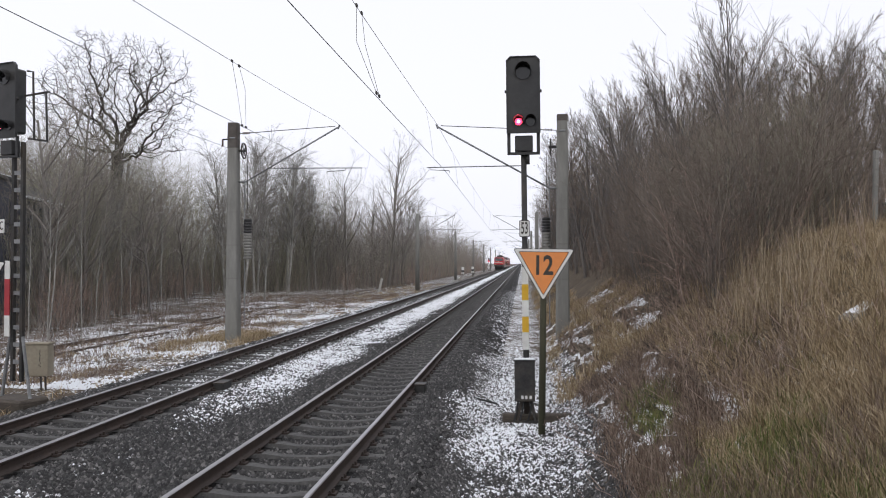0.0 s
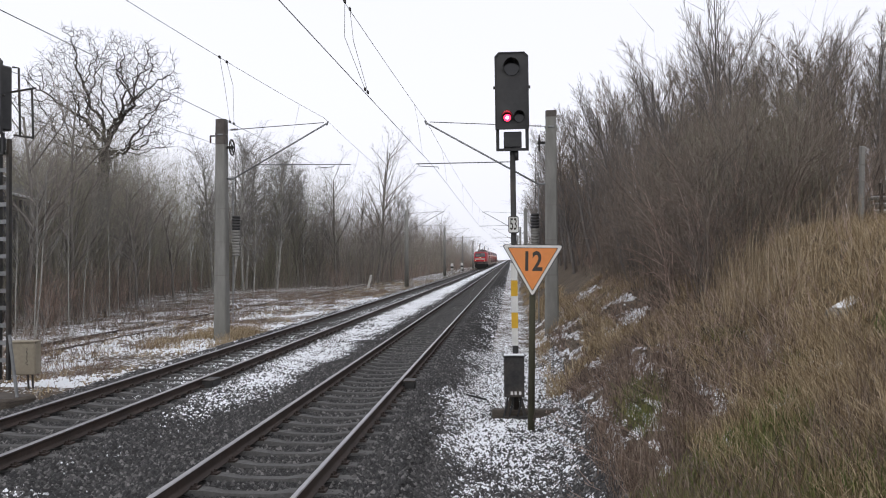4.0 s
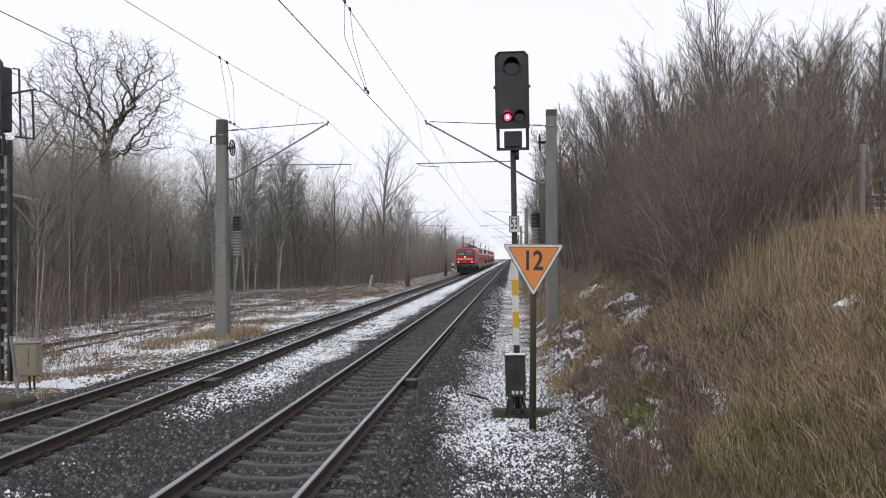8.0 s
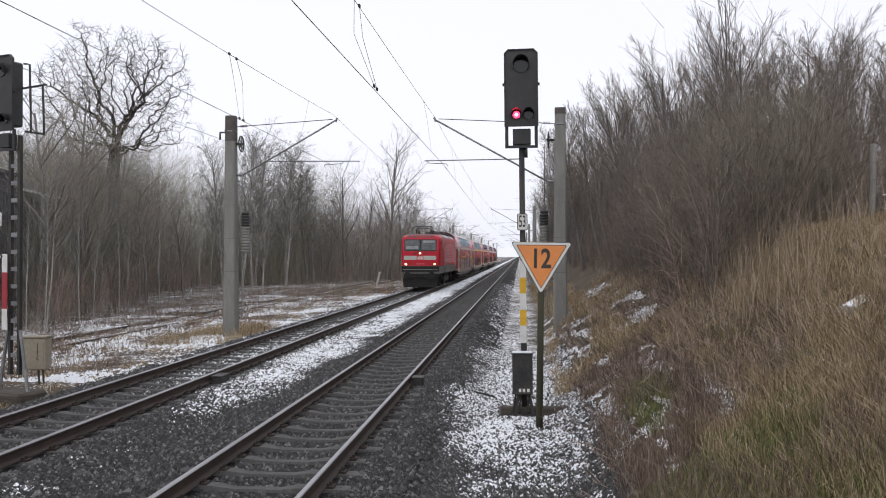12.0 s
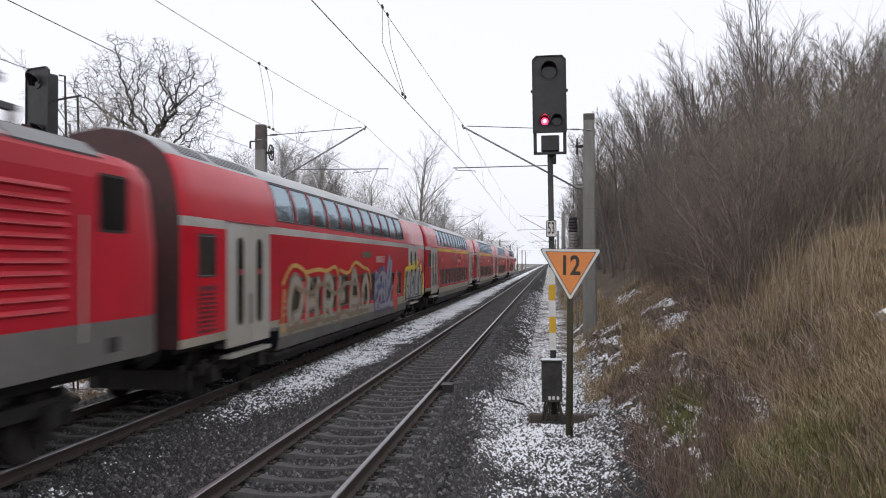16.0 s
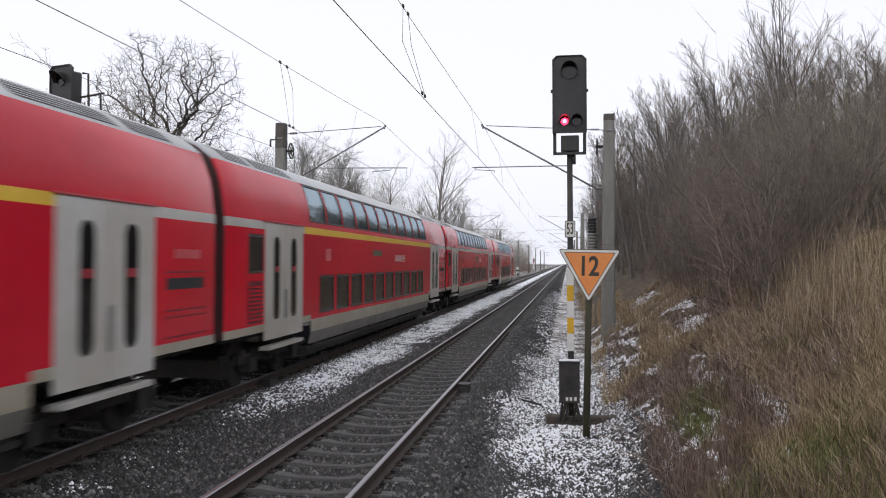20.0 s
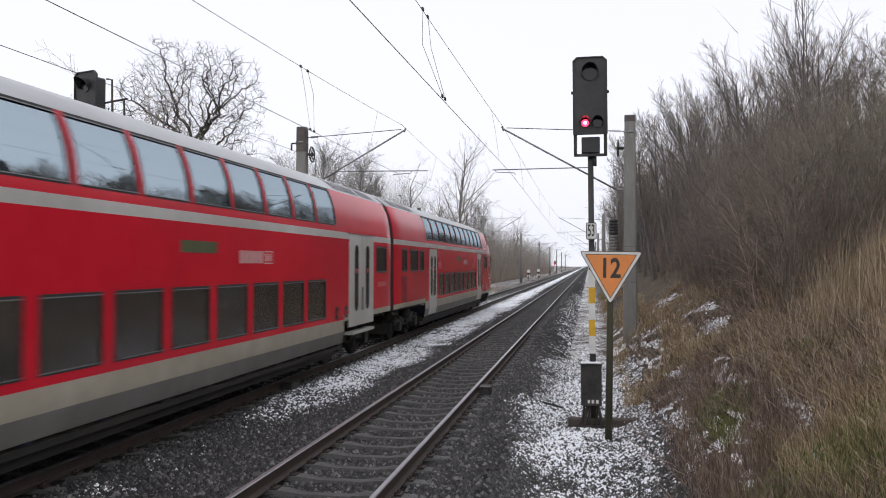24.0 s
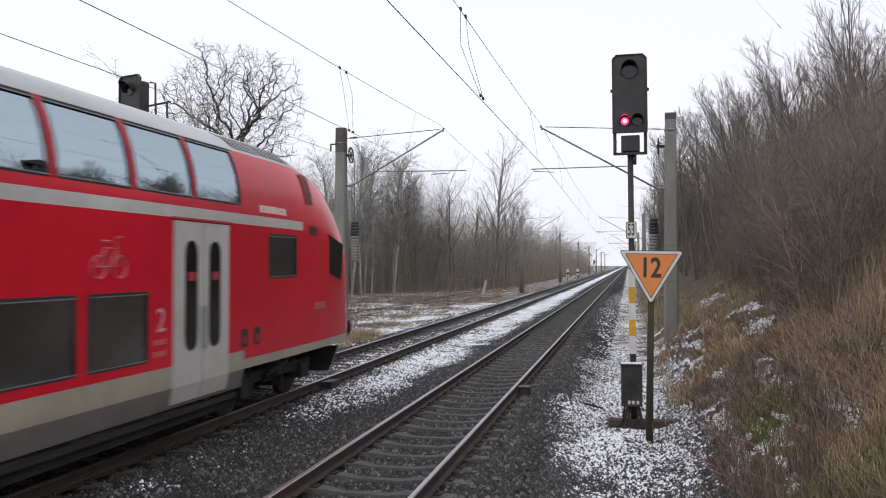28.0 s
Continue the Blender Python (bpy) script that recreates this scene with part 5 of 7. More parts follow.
def speed_sign(m, figure, tall, label):
    """Orange triangle standing on its tip, on a wooden post."""
    s = thing("speed_sign", label, "railway sign", m, "speed signs")
    h, w = 0.90, 0.528

    def tri(k):
        return [(-w * k, h * 0.5 + 0.0 - (1 - k) * 0.28), (w * k, h * 0.5 - (1 - k) * 0.28), (0.0, -h * 0.5 + (1 - k) * 0.56)]

    def soft(pts, r=0.06, n=3):
        out = []
        m3 = len(pts)
        for i in range(m3):
            p, a, b = Vector(pts[i]), Vector(pts[i - 1]), Vector(pts[(i + 1) % m3])
            p0, p1 = p + (a - p).normalized() * r, p + (b - p).normalized() * r
            for k in range(n + 1):
                t = k / n
                out.append(tuple(p0 * (1 - t) ** 2 + p * 2 * t * (1 - t) + p1 * t * t))
        return [(u, v + tall) for u, v in out]
    board = part("board", slab(bmesh.new(), soft(tri(1.0)), 1, -0.012, 0.012), M_dark_steel, s)
    part("white_border", slab(bmesh.new(), soft(tri(0.965), 0.055), 1, -0.016, -0.012), M_white, board, "white reflective border")
    part("black_line", slab(bmesh.new(), soft(tri(0.82), 0.03), 1, -0.019, -0.016), M_ink, board)
    part("orange_face", slab(bmesh.new(), soft(tri(0.785), 0.025), 1, -0.022, -0.019), M_orange, board, "orange reflective face")
    words("figure", figure, 0.46, M_ink, board, pose(-0.01, -0.0225, tall + 0.15, 90) @ Matrix.Diagonal((0.78, 1, 1, 1)), 0.002, bold=0.011)
    post = rod(bmesh.new(), (0.0, 0.06, -0.5), (0.0, 0.06, tall + 0.05), 0.062, 0.05, 10)
    part("post", post, M_post, s, "weathered wooden post green with moss")
    for z in (tall - 0.02, tall - 0.22):
        part("clip", box(bmesh.new(), -0.06, 0.06, 0.0, 0.02, z, z + 0.03), M_steel, s)
    return s


def lattice_signal():
    """The signal of the far track: a lattice mast, a work cage and a red light."""
    s = thing("railway_signal", "black light signal showing red on a grey lattice mast", "signal", pose(-7.3, 15.85, 0))
    s.rotation_euler = (0, 0, radians(-18))
    signal_head(s, 4.98, 6.50, 0.33, -0.12, 5.22)
    signal_bracket(s, 4.62, 4.97, 0.28)
    for x in (0.09, 0.34):
        part("mast_leg", box(bmesh.new(), x - 0.035, x + 0.035, 0.1, 0.17, 0.1, 4.9), M_dark_steel, s)
    z = 0.45
    while z < 4.8:
        part("batten", box(bmesh.new(), 0.125, 0.305, 0.105, 0.12, z, z + 0.085), M_steel, s)
        z += 0.345
    stay = bmesh.new()
    for x0, x1 in ((0.02, -0.25), (0.36, 0.62)):
        rod(stay, (x0, 0.13, 1.0), (x1, 0.13, -0.45), 0.035, n=6)
    part("foot_stay", stay, M_steel, s)
    part("footing", box(bmesh.new(), -0.38, 0.72, -0.2, 0.5, -0.55, -0.22, bevel=0.05), M_wood, s, "dark stained concrete footing")
    for pts in ([(0.36, 0.2, 6.35), (0.52, 0.2, 6.32), (0.54, 0.2, 5.55)], [(0.3, 0.2, 5.85), (0.98, 0.2, 5.88)], [(0.54, 0.2, 5.85), (0.56, 0.2, 4.95)], [(0.88, 0.2, 5.88), (0.92, 0.2, 4.9)], [(0.4, 0.2, 4.98), (0.92, 0.2, 4.9)]):
        part("cage_bar", path_rod(bmesh.new(), pts, 0.022), M_dark_steel, s)
    for z0, z1, mt, nm in ((1.0, 1.42, M_white, "white"), (1.42, 2.15, M_redboard, "red"), (2.15, 2.52, M_white, "white")):
        part("stripe_board", box(bmesh.new(), -0.05, 0.09, 0.04, 0.055, z0, z1), mt, s, nm + " enamelled board on the mast")
    plate = part("letter_plate", slab(bmesh.new(), rounded(-0.22, -0.08, 3.08, 3.36, 0.03), 1, 0.04, 0.06), M_white, s, "small white plate with a black letter")
    words("letter", "C", 0.25, M_ink, plate, pose(-0.15, 0.038, 3.22, 90) @ Matrix.Diagonal((0.6, 1, 1, 1)))
    part("plate_arm", rod(bmesh.new(), (-0.07, 0.06, 3.25), (0.09, 0.1, 3.25), 0.015, n=6), M_dark_steel, s)
    return s


def switch_box():
    s = thing("cable_cabinet", "small weathered cream cabinet on two thin legs", "cabinet", pose(-7.95, 18.15, 0, 0, 0, 8))
    body = part("body", box(bmesh.new(), -0.27, 0.27, -0.16, 0.16, -0.1, 0.62, bevel=0.02), M_cabinet, s)
    part("lid", box(bmesh.new(), -0.29, 0.29, -0.18, 0.18, 0.62, 0.66, bevel=0.01), M_cabinet, body)
    part("cabinet_door", box(bmesh.new(), -0.22, 0.22, -0.168, -0.160, -0.04, 0.56), M_cabinet, body, "flat door with scribbled paint")
    doodle = bmesh.new()
    pts = [(0.10 * math.sin(3.1 * k) * (0.5 + 0.5 * math.sin(k)) + 0.09, -0.172, 0.5 - 0.042 * k) for k in range(10)]
    path_rod(doodle, pts, 0.008, 4)
    part("scribble", doodle, M_ink, body)
    for x in (-0.04, 0.06):
        part("leg", rod(bmesh.new(), (x + 0.1, 0, -0.5), (x + 0.08, 0, -0.1), 0.022, n=6), M_dark_steel, s)


def rail_device(x, y, length, label):
    """Low black box bolted beside a rail."""
    s = thing("rail_contact", label, "rail contact", pose(x, y, 0))
    part("housing", box(bmesh.new(), -0.11, 0.11, -length / 2, length / 2, -0.30, -0.05, bevel=0.02), M_black, s)
    part("cover", box(bmesh.new(), -0.12, 0.12, -length / 2 - 0.01, length / 2 + 0.01, -0.05, -0.03), M_dark_steel, s)
    hose = bmesh.new()
    sg = 1 if x > -2 else -1
    path_rod(hose, [(0.1 * sg, 0, -0.2), (0.4 * sg, 0.15, -0.2), (0.9 * sg, 0.0, -0.27), (1.6 * sg, -0.2, -0.40)], 0.022)
    part("cable", hose, M_rubber, s)
    part("bracket", box(bmesh.new(), -0.2, -0.09, -0.06, 0.06, -0.18, -0.14), M_dark_steel, s)


main_signal()
speed_sign(pose(3.37, 14.35, 0, 0, 0.8, -3), "12", 2.27, "orange triangular sign with black 12 on a mossy post")
speed_sign(pose(-6.87, 14.4, 0, 0, 0, 3), "12", 2.05, "orange triangular sign beside the far track")
lattice_signal()
switch_box()
rail_device(0.93, 17.3, 0.34, "black rail contact box beside the near track's rail")
rail_device(-3.28, 17.2, 0.5, "black rail contact box beside the far track's rail")
# timber sill below the signal
sill = thing("timber_sill", "dark old timber lying across the path below the signal", "timber", pose(3.45, 15.55, -0.42, 0, 0, 4))
part("beam", box(bmesh.new(), -0.78, 1.0, -0.11, 0.11, -0.12, 0.12, bevel=0.02), M_wood, sill)


# ---- catenary ----
def catenary_mast(x, y, base, side, top=7.55, arms=True, back_wire=False, reach=3.87, tip_z=7.36, foot_z=5.42, reg_z=5.88, square=False):
    """A tapered concrete mast with a cantilever reaching over the track (side: -1 or 1)."""
    s = thing("catenary_mast", "grey spun-concrete catenary mast with a steel cantilever", "mast", pose(x, y, 0), "catenary masts")
    d_head = side > 0
    if square:
        def block(z0, z1, k):
            bm = bmesh.new()
            rings = []
            for z in (z0, z1):
                h = 0.255 - 0.065 * (z - base) / (top - base) + k
                c = 0.05
                rings.append([bm.verts.new((u * 0.93, v * 0.93, z)) for u, v in ((h - c, -h), (h, -h + c), (h, h - c), (h - c, h), (c - h, h), (-h, h - c), (-h, c - h), (c - h, -h))])
            for i in range(8):
                bm.faces.new((rings[0][i], rings[0][(i + 1) % 8], rings[1][(i + 1) % 8], rings[1][i]))
            bm.faces.new(rings[0][::-1])
            bm.faces.new(rings[1])
            return bm
        part("mast_shaft", block(base - 0.3, top, 0.0), M_mast, s, "flat-sided weathered concrete shaft")
        part("mast_head", block(top - (0.9 if d_head else 0.2), top + 0.02, 0.006), M_mast_head, s, "dark stained head of the mast")
        for k, z in enumerate((1.9, 3.1, 4.3)):
            part("joint_line", block(z, z + 0.02, 0.004), M_skirt, s)
    else:
        part("mast_shaft", rod(bmesh.new(), (0, 0, base - 0.3), (0, 0, top), 0.235, 0.165, 14), M_mast, s)
    part("band", rod(bmesh.new(), (0, 0, 6.97), (0, 0, 7.03), 0.215 if square else 0.182, n=14), M_steel, s)
    if back_wire:
        bm = bmesh.new()
        rod(bm, (-0.15, 0, 6.98), (-0.42, 0, 6.98), 0.03, n=6)
        rod(bm, (-0.15, 0, 6.85), (-0.22, 0, 7.08), 0.04, n=6)
        part("feeder_arm", bm, M_dark_steel, s)
        part("insulator", rod(bmesh.new(), (-0.42, 0, 6.98), (-0.42, 0, 6.72), 0.035, n=8), M_insul, s)
    if not arms:
        return s
    d = side
    tip = (d * reach, 0, tip_z)
    brace = bmesh.new()
    rod(brace, (d * 0.45, 0, foot_z), tip, 0.03, n=8)
    part("brace_tube", brace, M_steel, s)
    part("tie_rod", rod(bmesh.new(), (d * 0.15, 0, tip_z - 0.18), (tip[0] - d * 0.1, 0, tip_z + 0.04), 0.014, n=6), M_dark_steel, s)
    ins = bmesh.new()
    for k in range(5):
        rod(ins, (d * (0.35 + 0.055 * k), 0, tip_z - 0.166 + 0.003 * k), (d * (0.37 + 0.055 * k), 0, tip_z - 0.165 + 0.003 * k), 0.045, n=8)
    part("tie_insulator", ins, M_insul, s)
    reg = bmesh.new()
    rod(reg, (d * 1.3, 0, reg_z + 0.03), (d * (reach + 0.88 - 0.5 * (reach > 4)), 0, reg_z), 0.02, n=6)
    part("registration_tube", reg, M_steel, s)
    steady = bmesh.new()
    path_rod(steady, [(d * (reach + 0.3), 0, reg_z), (d * (reach + 0.25), 0, reg_z - 0.08), (d * (reach - 0.4), 0, reg_z - 0.12), (d * (reach - 0.41), 0, reg_z - 0.18)], 0.012)
    part("steady_arm", steady, M_dark_steel, s)
    clamp = bmesh.new()
    rod(clamp, (d * 0.12, 0, foot_z), (d * 0.45, 0, foot_z), 0.04, n=8)
    rod(clamp, (tip[0], 0, tip_z - 0.06), (tip[0] + d * 0.06, 0, tip_z + 0.09), 0.035, n=6)
    part("bracket", clamp, M_steel, s)
    return s


def tension_gear(parent_x, y, d):
    """Wheel and weights that keep the wire tight, on the mast's side."""
    s = thing("tension_gear", "rusty wire-tensioning wheel with stacked iron weights beside the mast", "tensioner", pose(parent_x, y, 0))
    wheel = bmesh.new()
    for k in range(14):
        a0, a1 = 2 * math.pi * k / 14, 2 * math.pi * (k + 1) / 14
        rod(wheel, (d * 0.38, 0.28 * math.cos(a0), 6.55 + 0.28 * math.sin(a0)), (d * 0.38, 0.28 * math.cos(a1), 6.55 + 0.28 * math.sin(a1)), 0.028, n=5)
    for k in range(4):
        a0 = math.pi * k / 4
        rod(wheel, (d * 0.38, 0.28 * math.cos(a0), 6.55 + 0.28 * math.sin(a0)), (d * 0.38, -0.28 * math.cos(a0), 6.55 - 0.28 * math.sin(a0)), 0.015, n=5)
    part("wheel", wheel, M_dark_steel, s)
    part("wheel_bracket", box(bmesh.new(), min(0.1 * d, 0.44 * d), max(0.1 * d, 0.44 * d), -0.02, 0.02, 6.5, 6.6), M_dark_steel, s)
    part("guide_rod", rod(bmesh.new(), (d * 0.42, 0, 0.2), (d * 0.42, 0, 5.5), 0.022, n=6), M_steel, s)
    part("rope", rod(bmesh.new(), (d * 0.52, 0, 4.4), (d * 0.52, 0, 6.4), 0.01, n=5), M_dark_steel, s)
    for k in range(14):
        part("weight", rod(bmesh.new(), (d * 0.54, 0, 2.6 + 0.105 * k), (d * 0.54, 0, 2.69 + 0.105 * k), 0.15, n=10), M_black if k > 8 else M_mast, s)


catenary_mast(-7.45, 29.6, -0.4, 1, back_wire=True, square=True)
tension_gear(-7.45, 29.6, 1)
catenary_mast(4.42, 29.0, 0.0, -1, reach=4.31, tip_z=7.22, foot_z=5.05, reg_z=5.80, square=True)
tension_gear(4.42, 29.6, -1)
MAST_Y = [-28.7, 29.3, 86.5, 136.5, 187.0, 238.0, 290.0, 342.0, 395.0]
for y in MAST_Y[2:]:
    catenary_mast(-7.85, y, -0.4, 1, back_wire=True)
    catenary_mast(4.5, y - 1, 0.0, -1, reach=4.31, tip_z=7.22, foot_z=5.05, reg_z=5.80)


def wire(name, pts, r, label, n=5):
    return tagged(part(name, path_rod(bmesh.new(), pts, r, n), M_wire), label, "overhead wire", "overhead wires")


def span(x0, x1, y0, y1, z_end, sag, steps=8):
    out = []
    for k in range(steps + 1):
        t = k / steps
        out.append((x0 + (x1 - x0) * t, y0 + (y1 - y0) * t, z_end - sag * 4 * t * (1 - t)))
    return out


# contact wires run in a slight zigzag, the carriers sag between the masts
for xa, xb, zc, xc, zm, sag in ((-0.17, 0.33, 5.72, 0.05, 7.37, 0.32), (-3.57, -3.98, 5.88, -3.6, 7.52, 0.68)):
    contact, carrier = [], []
    for k in range(len(MAST_Y) - 1):
        y0, y1 = MAST_Y[k], MAST_Y[k + 1]
        x0, x1 = (xa, xb) if k % 2 == 0 else (xb, xa)
        contact += span(x0, x1, y0, y1, zc, 0.0, 24)[0 if k == 0 else 1:]
        carrier += span(xc, xc, y0, y1, zm, sag, 24)[0 if k == 0 else 1:]
        for t in ((0.62, 0.94) if k == 0 else (0.12, 0.38, 0.62, 0.88)):
            if k > 4:
                continue
            y = y0 + (y1 - y0) * t
            zt, xw = zm - sag * 4 * t * (1 - t), x0 + (x1 - x0) * t
            wire("dropper", [(xc, y, zt), (xc + 0.4 * (xw - xc) + 0.02, y, zt - 0.4 * (zt - zc)), (xw, y, zc)], 0.0035, "thin dropper wire between carrier and contact wire", 4)
    wire("contact_wire", contact, 0.0072, "straight dark copper contact wire above the track")
    wire("carrier_wire", carrier, 0.006, "sagging stranded carrier wire above the contact wire")
# looped jumper wires in the first span
for xc, xw, zc, zt, y, run in ((-3.6, -3.93, 5.88, 7.12, 18.6, 1.6), (0.05, 0.24, 5.72, 7.16, 14.9, 0.9)):
    for o in (0.0, 0.3):
        j = wire("jumper", [(xc, y + o * 1.6, zt), (xc - 0.06 * (1 if o == 0 else -0.8), y + 0.3 * run + o, 0.6 * zt + 0.4 * zc), (xw + 0.02, y + run + o, zc + 0.02)], 0.005, "slack jumper wire looped between the overhead wires", 5)
        for p in ((xc, y + o * 1.6, zt), (xw + 0.02, y + run + o, zc + 0.02)):
            part("clamp", box(bmesh.new(), p[0] - 0.018, p[0] + 0.018, p[1] - 0.05, p[1] + 0.05, p[2] - 0.03, p[2] + 0.03, bevel=0.008), M_dark_steel, j, "dark wire clamp")
feed = []
for k in range(len(MAST_Y) - 1):
    feed += span(-7.9, -7.9, MAST_Y[k], MAST_Y[k + 1], 6.76, 0.2, 24)[0 if k == 0 else 1:]
wire("feeder_wire", feed, 0.008, "sagging feeder wire along the row of masts")

# ---- plants: bare winter trees, brush and dry grass ----
def sticks(name, segs, material, parent=None, label="", sides=3):
    """All segments (a, b, radius at a, radius at b) as one mesh of slim tapered prisms; those with no end radius run to a point."""
    S = np.array([(*a, *b, r0, r1) for a, b, r0, r1 in segs], dtype=float)
    S = np.concatenate([S[S[:, 7] > 0], S[S[:, 7] <= 0]])
    A, B, R0, R1 = S[:, 0:3], S[:, 3:6], S[:, 6], S[:, 7]
    full = int((R1 > 0).sum())
    D = B - A
    D /= np.maximum(1e-9, np.linalg.norm(D, axis=1))[:, None]
    ref = np.where(np.abs(D[:, 2:3]) > 0.9, np.array([[1.0, 0, 0]]), np.array([[0, 0, 1.0]]))
    U = np.cross(D, ref)
    U /= np.linalg.norm(U, axis=1)[:, None]
    V = np.cross(D, U)

    def ring(C, R):
        return np.stack([C + (U * math.cos(2 * math.pi * k / sides) + V * math.sin(2 * math.pi * k / sides)) * R[:, None] for k in range(sides)], axis=1)
    lo, hi = ring(A, R0), ring(B, R1)
    W1 = np.concatenate([lo[:full], hi[:full]], axis=1).reshape(-1, 3)
    W2 = np.concatenate([lo[full:], B[full:, None, :]], axis=1).reshape(-1, 3)
    q = [(k, (k + 1) % sides, sides + (k + 1) % sides) for k in range(sides)] + [(k, sides + (k + 1) % sides, sides + k) for k in range(sides)]
    F1 = (np.arange(full)[:, None, None] * 2 * sides + np.array(q)[None]).reshape(-1, 3)
    c = [(k, (k + 1) % sides, sides) for k in range(sides)]
    F2 = (len(W1) + np.arange(len(S) - full)[:, None, None] * (sides + 1) + np.array(c)[None]).reshape(-1, 3)
    W, F = np.concatenate([W1, W2]), np.concatenate([F1, F2])
    me = bpy.data.meshes.new(name)
    me.vertices.add(len(W))
    me.vertices.foreach_set("co", W.ravel())
    me.loops.add(F.size)
    me.loops.foreach_set("vertex_index", F.ravel().astype(np.int32))
    me.polygons.add(len(F))
    me.polygons.foreach_set("loop_start", np.arange(0, F.size, 3, dtype=np.int32))
    me.update(calc_edges=True)
    me.materials.append(material)
    ob = new(name, me)
    ob.parent = parent
    if label:
        tagged(ob, label)
    return ob


def unit(rng):
    while True:
        v = Vector((rng.uniform(-1, 1), rng.uniform(-1, 1), rng.uniform(-1, 1)))
        if 0.05 < v.length < 1:
            return v.normalized()


def grow(rng, start, way, length, radius, level, kinds, wood, twigs):
    """One branch and all that springs from it. kinds: per level (segments, wander, lift, children, from, ratio, angle)."""
    seg, wander, lift, kids, frm, ratio, angle = kinds[level]
    p, d = Vector(start), Vector(way).normalized()
    pts = [(p.copy(), d.copy(), radius)]
    for k in range(seg):
        d = (d + unit(rng) * wander + Vector((0, 0, lift))).normalized()
        q = p + d * (length / seg)
        r = radius * (1 - 0.8 * (k + 1) / seg) if level else radius * (1 - 0.65 * (k + 1) / seg)
        tip = 0.0 if level + 1 >= len(kinds) and k == seg - 1 else max(r, 0.004)
        (wood if level < 2 else twigs).append((p, q, pts[-1][2], tip))
        p = q
        pts.append((p.copy(), d.copy(), max(r, 0.004)))
    if level + 1 >= len(kinds):
        return
    for k in range(kids):
        t = frm + (1 - frm) * (k + rng.random()) / kids
        i = min(seg - 1, int(t * seg))
        f = t * seg - i
        a, b = pts[i], pts[i + 1]
        at = a[0].lerp(b[0], min(1, f))
        side = a[1].cross(unit(rng)).normalized()
        ang = radians(angle * rng.uniform(0.6, 1.3))
        out = a[1] * math.cos(ang) + side * math.sin(ang)
        ln = length * ratio * rng.uniform(0.65, 1.2) * (1.15 - 0.5 * t)
        grow(rng, at, out, ln, max(0.004, (a[2] * (1 - f) + b[2] * f) * 0.62), level + 1, kinds, wood, twigs)


def tree(seed, height, radius, kinds, bark, twig, name, label, min_twig=0.006):
    rng = random.Random(seed)
    wood, twigs = [], []
    grow(rng, (0, 0, -0.3), (rng.uniform(-0.05, 0.05), rng.uniform(-0.05, 0.05), 1), height, radius, 0, kinds, wood, twigs)
    twigs = [(a, b, max(r0, min_twig), r1 and max(r1, min_twig * 0.6)) for a, b, r0, r1 in twigs]
    ob = thing(name, label, "tree")
    sticks("trunk", wood, bark, ob, sides=6)
    sticks("crown", twigs, twig, ob)
    return ob


UPRIGHT = [(7, 0.07, 0.05, 16, 0.22, 0.42, 38), (5, 0.13, 0.07, 7, 0.2, 0.45, 38), (3, 0.20, 0.06, 5, 0.2, 0.55, 40), (2, 0.22, 0.05, 0, 0, 0, 0)]
SPREAD = [(6, 0.12, 0.03, 12, 0.25, 0.6, 50), (5, 0.2, 0.04, 8, 0.2, 0.45, 45), (3, 0.26, 0.05, 5, 0.2, 0.55, 45), (2, 0.26, 0.03, 0, 0, 0, 0)]
BIRCH = [(8, 0.05, 0.04, 30, 0.3, 0.30, 35), (5, 0.12, 0.08, 8, 0.2, 0.5, 35), (3, 0.16, -0.06, 5, 0.2, 0.65, 40), (2, 0.15, -0.16, 0, 0, 0, 0)]
SHRUB = [(5, 0.26, 0.05, 8, 0.2, 0.42, 45), (3, 0.3, 0.04, 6, 0.15, 0.55, 48), (2, 0.34, 0.03, 0, 0, 0, 0)]

place_rng = random.Random(41)


def scatter(src, spots, group, lo=0.8, hi=1.2):
    """Copies of a tree on the ground, each turned and sized a little differently; the first spot takes the tree itself."""
    for k, (x, y, s) in enumerate(spots):
        k_ = s * place_rng.uniform(lo, hi)
        m = pose(x, y, land(x, y) - 0.05, place_rng.uniform(-3, 3), place_rng.uniform(-3, 3), place_rng.uniform(0, 360))
        if k == 0:
            first_m, first_k = m, k_
            continue
        src.scale = (k_, k_, k_)
        copy_thing(src, m)
    src.scale = (first_k,) * 3
    src.matrix_basis = first_m @ Matrix.Diagonal((first_k, first_k, first_k, 1))
    tagged(src, group=group)
    for o in bpy.data.objects:
        if o.name.split(".")[0] == src.name.split(".")[0] and o.parent is None and o.get("label") == src.get("label"):
            o["group"] = group


def edge_left(y):
    """Where the wood begins on the far side of the tracks."""
    pts = [(10, -15), (25, -16.5), (46, -19.5), (60, -24.5), (78, -27.5), (88, -15.5), (110, -11.8), (400, -10.8)]
    for (a, b), (c, d) in zip(pts, pts[1:]):
        if y <= c:
            return b + (d - b) * (y - a) / (c - a)
    return -10.8


SHED = (-21.6, 36.2, 15.0)


def in_shed(x, y):
    """Within the long shed, or in the clearing before its gable."""
    a = radians(SHED[2])
    dx, dy = x - SHED[0], y - SHED[1]
    along, side = -dx * math.sin(a) + dy * math.cos(a), dx * math.cos(a) + dy * math.sin(a)
    return (-8 < along < 15 and -9 < side < 0.6) or (y < 36 and side < 5 and along < 0.5)


